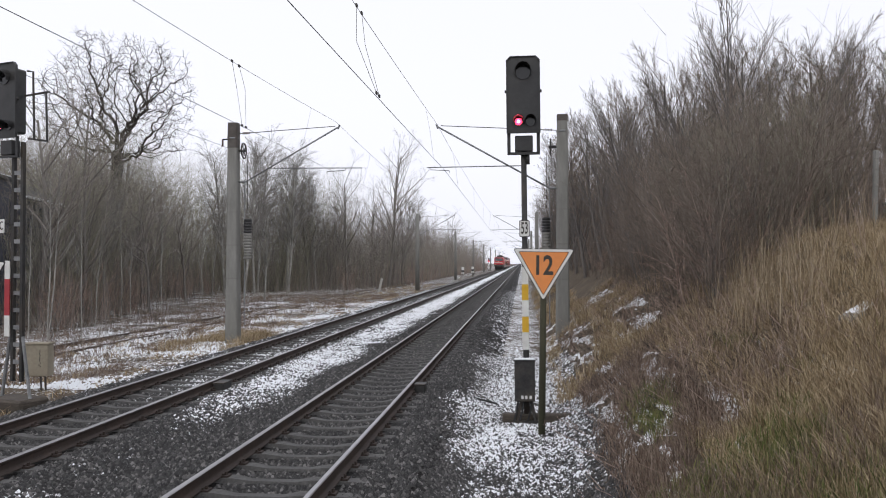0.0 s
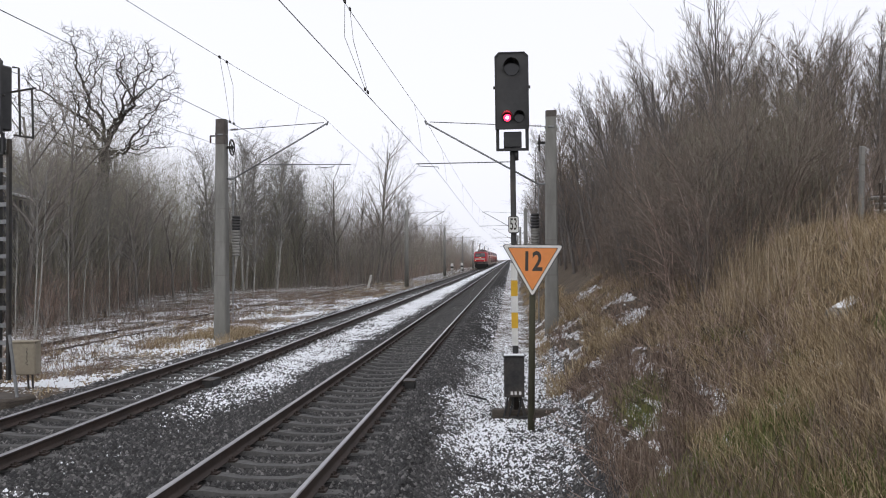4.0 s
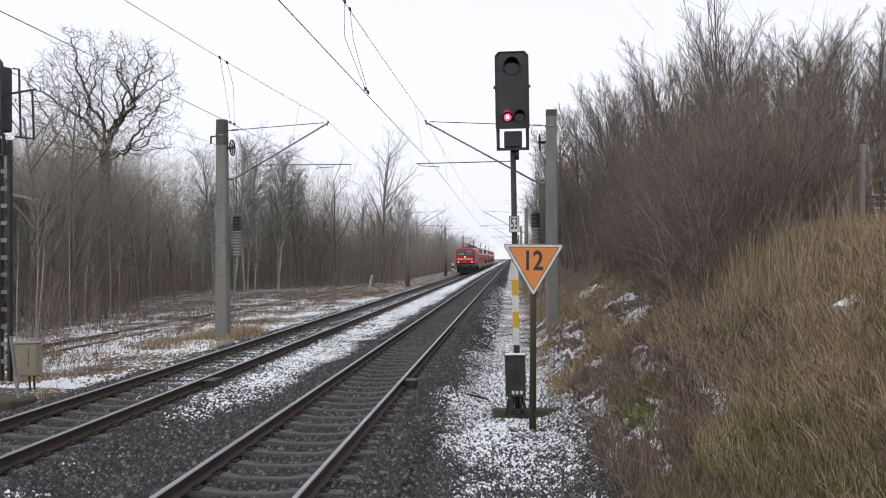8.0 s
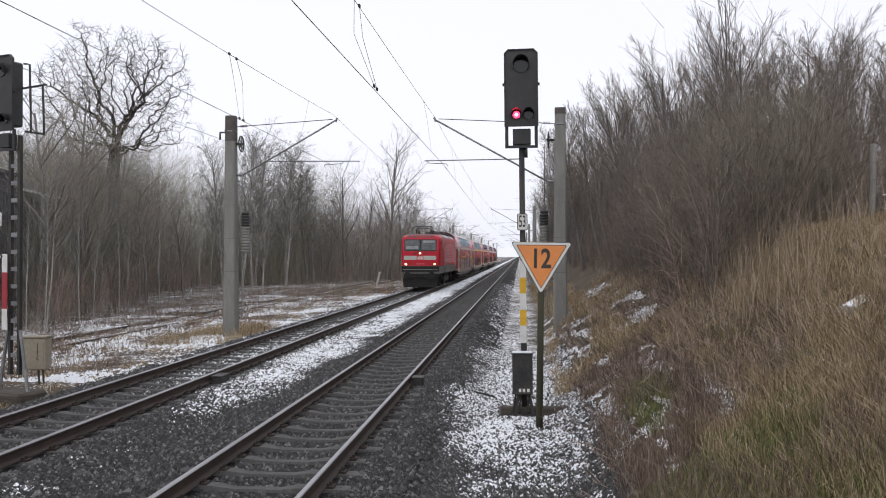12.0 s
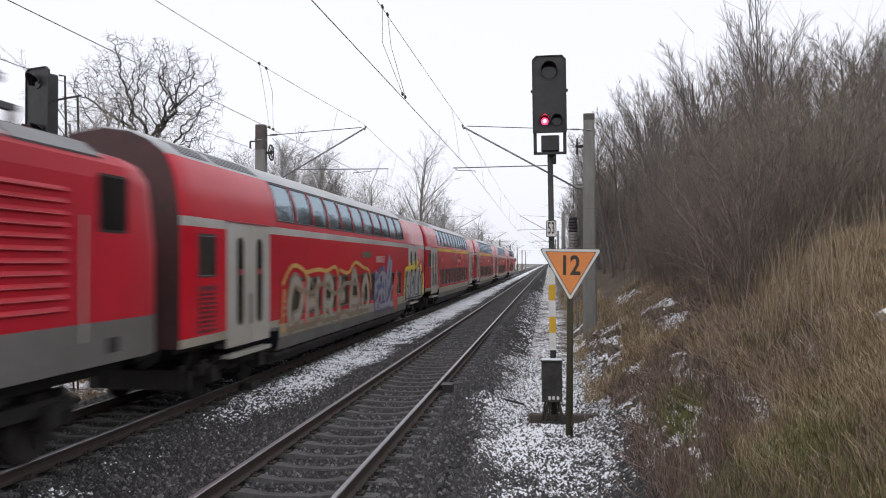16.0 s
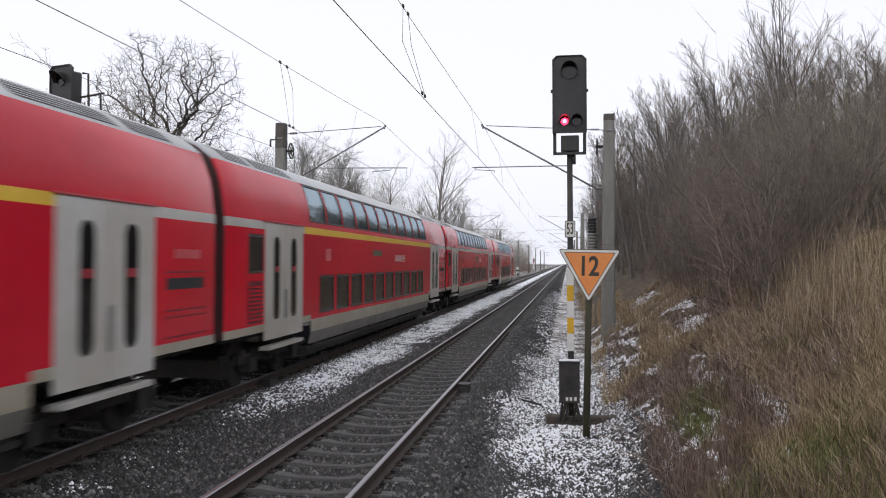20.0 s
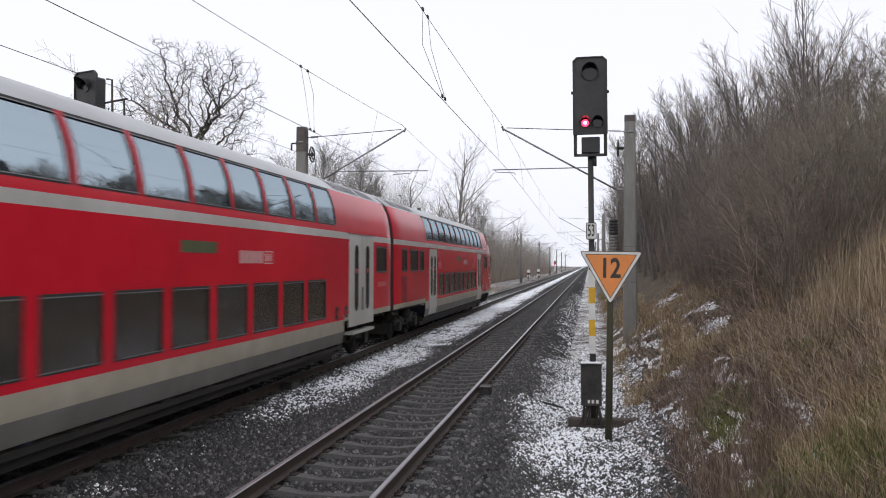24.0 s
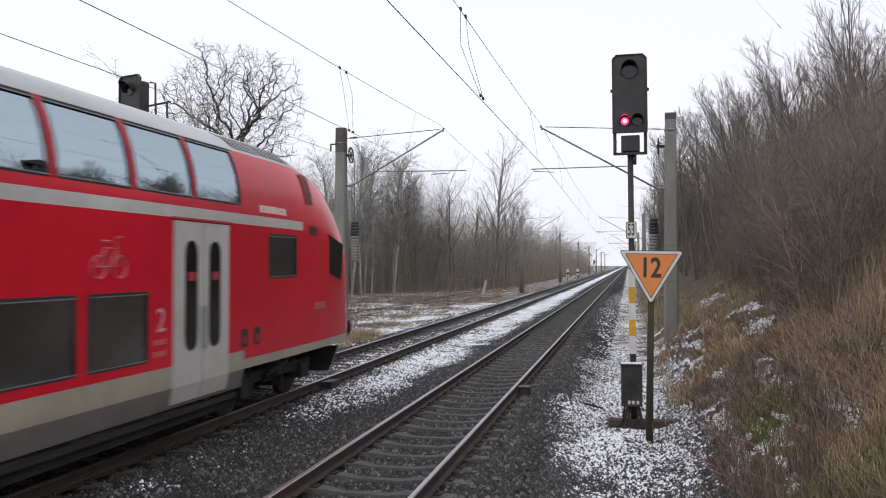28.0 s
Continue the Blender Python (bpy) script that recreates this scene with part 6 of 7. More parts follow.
def wood_spots(rng, n, y0, y1, depth, size=1.0, lean=1.6):
    out = []
    for _ in range(n):
        y = y0 + (y1 - y0) * rng.random() ** lean
        x = edge_left(y) - 0.5 - depth * rng.random() ** 1.3
        if not in_shed(x, y):
            out.append((x, y, size))
    return out


rng = random.Random(7)
t_a = tree(11, 10.5, 0.13, UPRIGHT, M_bark, M_twig_grey, "bare_tree", "slender bare grey-brown tree in the wood")
t_b = tree(12, 9.0, 0.12, SPREAD, M_bark, M_twig, "bare_tree", "bushy bare brown tree in the wood")
t_c = tree(13, 11.5, 0.12, UPRIGHT, M_bark, M_twig, "bare_tree", "tall bare brown tree in the wood")
t_d = tree(14, 13.5, 0.14, BIRCH, M_birch, M_twig_grey, "birch_tree", "pale-barked birch with fine hanging twigs", 0.010)


def shrub(seed, height, stems, twig, label):
    """Many thin stems from one stool, with fine twigs."""
    rg = random.Random(seed)
    wood, twigs = [], []
    for k in range(stems):
        a = rg.uniform(0, 6.283)
        d = Vector((0.28 * math.cos(a), 0.28 * math.sin(a), 1)) + unit(rg) * 0.12
        grow(rg, (0.25 * math.cos(a), 0.25 * math.sin(a), -0.2), d, height * rg.uniform(0.5, 1.0), 0.018, 0, SHRUB, wood, twigs)
    ob = thing("bare_shrub", label, "shrub")
    sticks("stool", [(a, b, max(r0, 0.005), r1 and max(r1, 0.004)) for a, b, r0, r1 in wood], twig, ob)
    sticks("crown", [(a, b, max(r0 * 0.7, 0.0038), r1 and 0.0034) for a, b, r0, r1 in twigs], twig, ob)
    return ob


t_e = shrub(15, 3.2, 10, M_twig_red, "leafless reddish-brown shrub beside the line")
t_h = shrub(18, 4.0, 8, M_bark_dark, "dark-stemmed leafless bush on the bank")
t_f = shrub(16, 3.5, 11, M_twig_bank, "leafless dark-brown shrub on the bank")
scatter(t_a, wood_spots(rng, 24, 28, 190, 12, 1.0), "trees of the wood")
scatter(t_b, wood_spots(rng, 26, 28, 190, 12, 1.0) + [(-20.5, 43, 0.9), (-22.5, 50, 0.95), (-23, 55, 0.95), (-24.5, 47, 0.9), (-19.6, 49, 0.8), (-27.5, 50, 0.95), (-21.0, 58, 0.9), (-28.5, 58, 1.0)], "trees of the wood")
scatter(t_c, wood_spots(rng, 14, 40, 190, 16, 0.85) + [(-13.2, 101, 1.25), (-13.8, 108, 1.15)], "trees of the wood")
scatter(t_d, [(-21.0, 84, 0.95), (-22.4, 88, 0.9), (-19.0, 88, 0.85), (-20.4, 93, 0.9), (-23.5, 82, 1.0), (-18.4, 97, 0.8), (-21.5, 72, 1.0), (-22.5, 78, 1.05), (-19.8, 80, 0.95), (-24, 74, 1.0), (-14.0, 118, 0.9), (-13.0, 130, 0.85),  (-17.5, 58, 0.55), (-16.5, 62, 0.5), (-21, 46, 0.55)], "birches of the wood", 0.92, 1.08)
SAPLING = [(8, 0.05, 0.04, 14, 0.45, 0.24, 32), (4, 0.12, 0.07, 5, 0.2, 0.5, 36), (3, 0.16, 0.02, 0, 0, 0, 0)]
t_s = tree(20, 6.4, 0.034, SAPLING, M_birch, M_twig_grey, "birch_sapling", "slim pale birch sapling standing in the snow")
scatter(t_s, [(-15.3, 29.6, 0.85), (-14.6, 29.7, 1.0), (-14.75, 30.0, 1.05), (-15.2, 33.2, 0.85), (-17.1, 40.5, 1.0), (-17.9, 43.0, 0.85), (-16.4, 36.5, 0.8), (-18.2, 47.5, 1.0), (-17.4, 52.0, 0.9), (-18.8, 57.0, 1.0)], "birch saplings", 0.95, 1.05)


# the bank's trees: coppiced, fanning upwards into round dense crowns
COPPICE = [(8, 0.07, 0.05, 11, 0.22, 0.46, 30), (5, 0.10, 0.09, 9, 0.2, 0.46, 30), (3, 0.10, 0.08, 8, 0.15, 0.58, 30), (2, 0.10, 0.06, 0, 0, 0, 0)]
WHIP = [(9, 0.05, 0.04, 13, 0.35, 0.42, 30), (5, 0.10, 0.06, 5, 0.3, 0.4, 30), (3, 0.12, 0.05, 0, 0, 0, 0)]


def coppice(seed, height, stems, bark, twig, label):
    rg = random.Random(seed)
    wood, twigs = [], []
    for k in range(stems):
        a = 6.283 * (k + rg.random()) / stems
        d = Vector((0.22 * math.cos(a), 0.22 * math.sin(a), 1))
        grow(rg, (0.15 * math.cos(a), 0.15 * math.sin(a), -0.3), d, height * rg.uniform(0.8, 1.05), 0.075, 0, COPPICE, wood, twigs)
    ob = thing("coppiced_tree", label, "tree")
    sticks("trunk", wood, bark, ob, sides=5)
    sticks("crown", [(a, b, max(r0, 0.0045), r1 and max(r1, 0.0038)) for a, b, r0, r1 in twigs], twig, ob)
    return ob


cop_a = coppice(61, 5.7, 2, M_bark_dark, M_twig_bank, "round bare dark-brown tree on top of the bank")
cop_b = coppice(62, 5.4, 3, M_bark_dark, M_twig_grey, "many-stemmed bare grey tree on top of the bank")
cop_c = coppice(63, 5.9, 2, M_bark_dark, M_twig_bank, "bare brown tree with fine upright twigs on the bank")
rows_a, rows_b, rows_c = [], [], []
rc = random.Random(64)
for k in range(24):
    y = 25.0 + 2.1 * k + 0.05 * k * k
    (rows_a, rows_b, rows_c)[k % 3].append((9.0 - 1.9 * min(1, k / 9) + rc.uniform(-0.4, 0.4), y, 1.0 + 0.36 * min(1, k / 9)))
for k in range(12):
    (rows_b, rows_c, rows_a)[k % 3].append((11.3 + rc.uniform(-0.8, 0.8), 26 + 2.2 * k, 1.0 + 0.02 * k))
for k in range(17):
    (rows_c, rows_a, rows_b)[k % 3].append((12.6 + 0.6 * k + rc.uniform(-0.4, 0.4), 27 + 2.0 * (k % 4) + 0.4 * k, 1.0))
scatter(cop_a, rows_a, "trees of the bank", 0.93, 1.08)
scatter(cop_b, rows_b, "trees of the bank", 0.93, 1.08)
scatter(cop_c, rows_c, "trees of the bank", 0.93, 1.08)
whip = tree(65, 6.4, 0.027, WHIP, M_bark_dark, M_bark_dark, "slim_tree", "slim dark leafless tree rising out of the bushes", 0.0055)
scatter(whip, [(7.7, 19.6, 1.05), (8.3, 21.5, 0.95), (7.1, 22.5, 0.8)], "slim trees of the bank", 0.97, 1.03)
shrubs = []
for _ in range(26):
    y = 36 + 110 * rng.random() ** 1.6
    shrubs.append((edge_left(y) + rng.uniform(-4, 0.8), y, rng.uniform(0.6, 1.0)))
for _ in range(17):
    y = 17 + 80 * rng.random() ** 1.4
    shrubs.append((rng.uniform(6.6, 9.0), y, rng.uniform(0.5, 0.9)))
scatter(t_e, shrubs + [(6.9, 16.2, 0.95), (6.6, 17.4, 0.8), (8.4, 18.0, 0.8), (6.9, 23.0, 0.8)], "shrubs by the line")
shrubs = [(6.7, 15.5, 1.0), (7.4, 16.8, 1.05), (7.9, 15.8, 0.85), (7.2, 18.4, 0.95), (8.8, 16.8, 0.8), (6.8, 20.0, 0.9), (7.0, 26.0, 0.95), (6.9, 30.0, 1.0), (9.6, 18.5, 0.85), (10.8, 19.5, 0.85), (9.0, 21.5, 0.9), (11.6, 22.5, 0.9), (13.0, 24.0, 0.95), (10.2, 24.5, 0.9), (12.2, 27.0, 1.0)]
for _ in range(19):
    y = 24 + 70 * rng.random() ** 1.3
    shrubs.append((rng.uniform(6.7, 10.5), y, rng.uniform(0.8, 1.25)))
scatter(t_f, shrubs, "shrubs by the line")
scatter(t_h, [(6.6, 15.6, 0.62), (7.3, 16.7, 0.75), (7.8, 17.6, 0.7), (9.8, 20.5, 0.6), (6.7, 25.0, 0.7)], "dark bushes of the bank")

# the old oak: limbs that grope for the light, gnarled and forked again and again
def old_oak(x, y):
    rg = np.random.RandomState(17)
    ob = thing("oak_tree", "large old bare oak with gnarled limbs edged by snow", "tree", pose(x, y, land(x, y)))
    centre, half = np.array([0.1, 0.0, 14.2]), np.array([5.6, 5.0, 5.0])
    A = rg.uniform(-1, 1, (2600, 3))
    rad = np.linalg.norm(A, axis=1)
    A = A[(rad < 1) & (rad > 0.30)]
    A = centre + A * half * (1 + 0.12 * np.sin(7 * A[:, :1]) * np.cos(5 * A[:, 2:3]))
    A = A[A[:, 2] > 9.6 + 0.10 * np.abs(A[:, 0])]
    nodes, up = [np.array([0.0, 0.0, -0.3])], [-1]
    while nodes[-1][2] < 10.3:
        up.append(len(nodes) - 1)
        nodes.append(nodes[-1] + np.array([rg.normal(0, 0.05), rg.normal(0, 0.05), 0.5]))
    step = 0.33
    for _ in range(60):
        N = np.array(nodes)
        D = np.linalg.norm(A[:, None] - N[None], axis=2)
        near, dist = D.argmin(1), D.min(1)
        A, near, dist = A[dist > 0.42], near[dist > 0.42], dist[dist > 0.42]
        live = dist < 5.5
        if not live.any():
            break
        for i in np.unique(near[live]):
            if sum(1 for u in up if u == i) >= 3:
                continue
            pull = A[live & (near == i)] - N[i]
            pull = (pull / np.linalg.norm(pull, axis=1)[:, None]).mean(0) + rg.normal(0, 0.34, 3)
            up.append(int(i))
            nodes.append(N[i] + step * pull / max(1e-6, np.linalg.norm(pull)))
    flow = np.zeros(len(nodes))
    kids = np.bincount(np.array(up[1:]), minlength=len(nodes))
    for i in range(len(nodes) - 1, 0, -1):
        if kids[i] == 0:
            flow[i] = 1.0
        flow[up[i]] += flow[i]
    r = 0.0128 * np.maximum(flow, 1.0) ** 0.56
    r = np.minimum(r, 0.62)
    wood, twigs, snow = [], [], []
    for i in range(1, len(nodes)):
        a, b, ra, rb = nodes[up[i]], nodes[i], min(r[up[i]], r[i] * 1.35), r[i]
        (wood if rb > 0.03 else twigs).append((a, b, ra, rb))
        d = (b - a) / np.linalg.norm(b - a)
        if 0.035 < rb < 0.3 and abs(d[2]) < 0.75:
            lift = np.array([0, -0.3, 1.0]) * rb * 0.85
            snow.append((a + lift, b + lift, rb * 0.6, rb * 0.6))
        if rb < 0.05:
            for _ in range(3 if kids[i] == 0 else 1):
                p, e, tr = b, d + rg.normal(0, 0.7, 3), 0.012
                for k in range(3):
                    e = e / np.linalg.norm(e)
                    q = p + e * rg.uniform(0.14, 0.30)
                    twigs.append((p, q, tr, tr * 0.75 if k < 2 else 0.0))
                    p, e, tr = q, e + rg.normal(0, 0.5, 3), tr * 0.75
    sticks("trunk", wood, M_oak, ob, sides=7)
    sticks("crown", twigs, M_oak, ob)
    sticks("snow_lines", snow, M_snow, ob, "lines of snow lying on the limbs", 5)


old_oak(-25.4, 56.0)


def brush(name, n, area, height, r, material, label, seed, lean=0.25, twig_n=6, bend=0.16):
    """A thicket of thin bare shoots, too many to count."""
    rg = random.Random(seed)
    segs = []
    for _ in range(n):
        x, y = area(rg)
        z = land(x, y) - 0.05
        h = height * rg.uniform(0.45, 1.15)
        d = Vector((rg.gauss(0, lean), rg.gauss(0, lean), 1)).normalized()
        p = Vector((x, y, z))
        rr = r * rg.uniform(0.7, 1.3)
        for k in range(3):
            d = (d + Vector((rg.gauss(0, bend), rg.gauss(0, bend), 0.05))).normalized()
            q = p + d * h / 3
            segs.append((p, q, rr * (1 - 0.30 * k), rr * (0.7 - 0.3 * k) if k < 2 else 0.0))
            for _ in range((twig_n // 4, twig_n // 3, twig_n - twig_n // 4 - twig_n // 3)[k]):
                e = (d + unit(rg) * 0.95 + Vector((0, 0, 0.15))).normalized()
                a = p.lerp(q, rg.random())
                segs.append((a, a + e * h * rg.uniform(0.08, 0.26), rr * 0.55, 0.0))
            p = q
    return tagged(sticks(name, segs, material), label, "brush", kind="stuff")


def area_left(y0, y1, d0, d1, p=1.6):
    def f(rg):
        for _ in range(20):
            y = y0 + (y1 - y0) * rg.random() ** p
            x = edge_left(y) - d0 - (d1 - d0) * rg.random() ** 1.2
            if not in_shed(x, y):
                break
        return x, y
    return f


def area_right(y0, y1, x0, x1, p=1.6):
    def f(rg):
        y = y0 + (y1 - y0) * rg.random() ** p
        return x0 + (x1 - x0) * rg.random(), y
    return f


brush("thicket", 4200, area_left(32, 330, -0.6, 10), 3.4, 0.011, M_twig_red, "dense reddish-brown bare thicket along the wood's edge", 21, 0.2)
brush("thicket", 3900, area_left(26, 330, 0.6, 13), 9.4, 0.013, M_twig, "tall grey-brown bare thicket in the wood", 22, 0.12, 9)
brush("thicket", 1300, area_left(38, 64, 1.0, 13, 1.0), 10.3, 0.0095, M_twig_green, "mossy green-brown crowns of the wood's edge", 50, 0.14, 22, 0.12)
brush("thicket", 3300, area_left(30, 220, 0.5, 14), 7.5, 0.013, M_twig_green, "mossy green-brown bare thicket in the wood", 23, 0.16, 10)
brush("thicket", 3200, area_right(16, 200, 6.5, 10.5), 2.6, 0.006, M_twig_bank, "dense dark-brown bare thicket on the bank", 24, 0.22)
brush("thicket", 900, area_right(22, 60, 9.5, 20), 3.0, 0.010, M_twig_bank, "dark bare thicket on top of the bank", 25, 0.2, 12)
brush("thicket", 1800, area_right(60, 240, 6.8, 14, 1.3), 7.5, 0.016, M_twig_bank, "tall dark bare thicket on top of the bank", 28, 0.12, 11)
brush("thicket", 1900, area_right(16.5, 32, 6.4, 9.6, 1.2), 3.9, 0.0055, M_twig_bank, "dense dark-brown bare bushes on the bank", 45, 0.2, 14, 0.2)
brush("thicket", 420, area_right(16, 24, 7.0, 9.0, 1.2), 3.2, 0.0052, M_twig_green, "mossy green-brown bare bushes on the bank", 46, 0.2, 14, 0.22)
brush("shoots", 46, area_right(20, 27, 6.5, 8.6, 1.0), 6.4, 0.010, M_bark_dark, "tall thin bare shoots rising from the bushes", 47, 0.06, 5, 0.05)
brush("thicket", 1700, area_left(28, 110, 0.5, 12, 1.2), 8.6, 0.010, M_twig_grey, "tall pale-grey bare thicket in the wood", 29, 0.10, 14)
brush("far_wood", 2400, area_left(30, 420, 20, 60, 1.2), 10.0, 0.05, M_twig, "distant bare wood behind the line", 26, 0.10, 8)
brush("thicket", 3000, area_left(85, 340, 0, 12, 1.0), 9.6, 0.024, M_twig, "bare grey-brown wood along the far track", 43, 0.10, 8)
brush("far_wood", 1600, area_right(60, 420, 18, 60, 1.2), 6.5, 0.04, M_twig, "distant bare wood on the hill", 27, 0.10, 8)


def grass(name, n, area, height, width, material, label, seed, lean=0.35, tuft=7, spread=0.10):
    """Tufts of thin bent blades."""
    rg = np.random.RandomState(seed)
    rr = random.Random(seed)
    verts, faces = [], []
    for _ in range(n):
        x, y = area(rr)
        z = land(x, y) - 0.03
        if -6.3 < x < 2.3:
            z = max(z, bed(x, y)) - 0.02
        k0 = height * rr.uniform(0.5, 1.2)
        for _ in range(tuft):
            px, py = x + rr.gauss(0, spread), y + rr.gauss(0, spread)
            h = k0 * rr.uniform(0.5, 1.15)
            a = rr.uniform(0, 6.283)
            lx, ly = rr.gauss(0, lean) * h, rr.gauss(0, lean) * h
            wx, wy = math.cos(a) * width, math.sin(a) * width
            i = len(verts)
            verts += [(px - wx, py - wy, z), (px + wx, py + wy, z), (px + lx * 0.35 + wx * 0.8, py + ly * 0.35 + wy * 0.8, z + h * 0.6), (px + lx * 0.35 - wx * 0.8, py + ly * 0.35 - wy * 0.8, z + h * 0.6), (px + lx, py + ly, z + h * 0.95)]
            faces += [(i, i + 1, i + 2, i + 3), (i + 3, i + 2, i + 4)]
    return tagged(arrays(name, verts, faces, material), label, "grass", kind="stuff")


def bank(y0, y1, x0, x1, p=1.5, clump=None):
    """Spots on a stretch of ground; with clump (scale, level, shift) only where patches of that size lie."""
    def f(rg):
        for _ in range(12):
            x, y = x0 + (x1 - x0) * rg.random(), y0 + (y1 - y0) * rg.random() ** p
            if not clump or noise.noise((x * clump[0] * 1.5, y * clump[0] * 0.6, clump[2])) > clump[1]:
                break
        return x, y
    return f


grass("dry_grass", 3900, bank(6.5, 17.5, 5.5, 9.8, 1.2, (0.9, -0.4, 1.0)), 0.30, 0.0034, M_straw, "golden dead grass on the bank", 31, 0.55, 16, 0.065)
grass("dry_grass", 1500, bank(5.5, 10, 5.0, 8.0, 1.1, (0.9, -0.05, 1.0)), 0.30, 0.0032, M_straw, "golden dead grass on the bank", 30, 0.6, 14, 0.065)
grass("dead_weeds", 3000, bank(6, 17, 4.2, 6.6, 1.2, (0.9, -0.15, 9.0)), 0.30, 0.0032, M_rust_grass, "brown dead weeds on the bank", 32, 0.4, 12, 0.08)
grass("dead_weeds", 900, bank(15, 34, 4.3, 7.0, 1.2, (1.1, 0.05, 5.0)), 0.22, 0.005, M_rust_grass, "brown dead weeds between snow patches on the bank", 40, 0.6)
grass("green_grass", 3600, bank(3.5, 8.6, 3.9, 7.0, 1.0, (0.7, -0.1, 3.0)), 0.17, 0.0035, M_green_grass, "short green grass at the foot of the bank", 33, 0.5, 11, 0.12)
grass("green_grass", 500, bank(9, 13, 4.7, 6.2, 1.0, (0.9, 0.1, 3.0)), 0.16, 0.0035, M_green_grass, "green tufts between dead weeds", 29, 0.5, 11, 0.12)
grass("reeds", 120, bank(10.8, 15.6, 6.2, 8.4, 1.0, (0.8, 0.05, 4.0)), 1.15, 0.0036, M_reed, "tall dry straw-coloured reeds on the bank", 34, 0.24, 8, 0.22)
grass("dry_grass", 1300, bank(16, 34, 4.9, 7.4, 1.2, (0.6, 0.0, 12.0)), 0.34, 0.0045, M_straw, "straw-coloured tufts under the bushes of the bank", 59, 0.5, 12, 0.08)
grass("dry_grass", 2200, bank(17, 75, 3.9, 5.6, 1.4, (0.5, 0.05, 2.0)), 0.32, 0.007, M_straw, "straw-coloured dead grass beside the path", 35, 0.5)
grass("dry_grass", 2600, bank(14, 110, -14.0, -7.0, 1.4, (0.9, 0.10, 6.0)), 0.20, 0.008, M_straw, "thin straw-coloured grass beside the far track", 36, 0.5)
grass("dead_weeds", 4600, bank(16, 75, -20, -7.6, 1.3, (0.45, 0.0, 8.0)), 0.34, 0.006, M_rust_grass, "brown dead weeds between snow patches", 37, 0.5)
grass("dry_grass", 420, bank(26.5, 33, -9.2, -6.6, 1.0, (0.5, -0.2, 6.0)), 0.42, 0.006, M_straw, "straw-coloured tufts round the mast's foot", 48, 0.4, 10, 0.14)
brush("far_wood", 1500, bank(60, 76, -43, -28, 1.0), 11.5, 0.014, M_twig, "bare grey-brown wood behind the oak", 57, 0.12, 18, 0.12)
brush("far_wood", 1300, bank(58, 74, -43, -27, 1.0), 10.5, 0.013, M_twig_green, "mossy bare wood behind the oak", 58, 0.14, 18, 0.14)
brush("far_wood", 1900, bank(82, 108, -52, -19, 1.0), 13.0, 0.017, M_twig_green, "bare brown wood behind the clearing", 56, 0.14, 16, 0.12)
brush("saplings", 1500, bank(18, 60, -18, -8.6, 1.3, (0.4, 0.0, 8.0)), 0.55, 0.007, M_twig_dark, "dark dead stalks standing in the snow", 49, 0.4, 6)
brush("saplings", 900, bank(20, 85, -19.5, -9.5, 1.3), 1.5, 0.010, M_twig, "thin leafless saplings in the snow", 38, 0.22)
brush("saplings", 260, bank(9, 30, 5.2, 8.5, 1.2), 1.0, 0.006, M_twig_red, "thin reddish shoots on the bank", 39, 0.5)
brush("saplings", 260, area_left(24, 110, -3.5, 3, 1.3), 3.6, 0.014, M_twig_grey, "pale leafless saplings at the wood's edge", 42, 0.10, 5)
brush("litter", 2400, bank(10.5, 27, 4.2, 6.6, 1.2), 0.42, 0.006, M_oak, "dark rotting twigs and stalks among snow on the bank", 44, 2.0, 4)
# fallen twigs and straw pressed to the ground
brush("litter", 1300, bank(9, 34, 3.9, 6.8, 1.2), 0.7, 0.006, M_twig_red, "fallen twigs lying among snow on the bank", 41, 3.0, 3)

# ---- small things along the line ----
for x0 in (-12.0, -13.45):
    rail(x0, "rusty disused rail half hidden in weeds and snow", 22.0, 140.0, -0.47, M_rail_side)


def fence_post(x, y, h):
    s = thing("fence_post", "pale concrete fence post standing on the bank", "post", pose(x, y, land(x, y), 0, 1.5, 12), "fence posts")
    part("shaft", box(bmesh.new(), -0.038, 0.038, -0.04, 0.04, -0.4, h, bevel=0.012), M_mast, s)
    part("cap", box(bmesh.new(), -0.043, 0.043, -0.045, 0.045, h - 0.16, h + 0.0, bevel=0.015), M_mast, s)
    for k in range(4):
        part("groove", box(bmesh.new(), -0.040, 0.040, -0.043, -0.041, 0.2 + 0.3 * k, 0.225 + 0.3 * k), M_skirt, s)


fence_post(9.24, 15.4, 1.45)
fence_post(9.63, 21.0, 1.35)


def slabs(x, y, lift=0.10, tip=-25):
    s = thing("concrete_slab", "snow-dusted broken concrete slab lying on the bank", "slab", pose(x, y, land(x, y) + lift, 0, tip, 20))
    part("block", box(bmesh.new(), -0.26, 0.26, -0.16, 0.16, -0.3, 0.03, bevel=0.03), M_mast, s)
    part("snow_cap", box(bmesh.new(), -0.17, 0.12, -0.12, 0.10, 0.03, 0.05, bevel=0.01), M_snow, s)


slabs(6.9, 9.9, 0.03, -24)


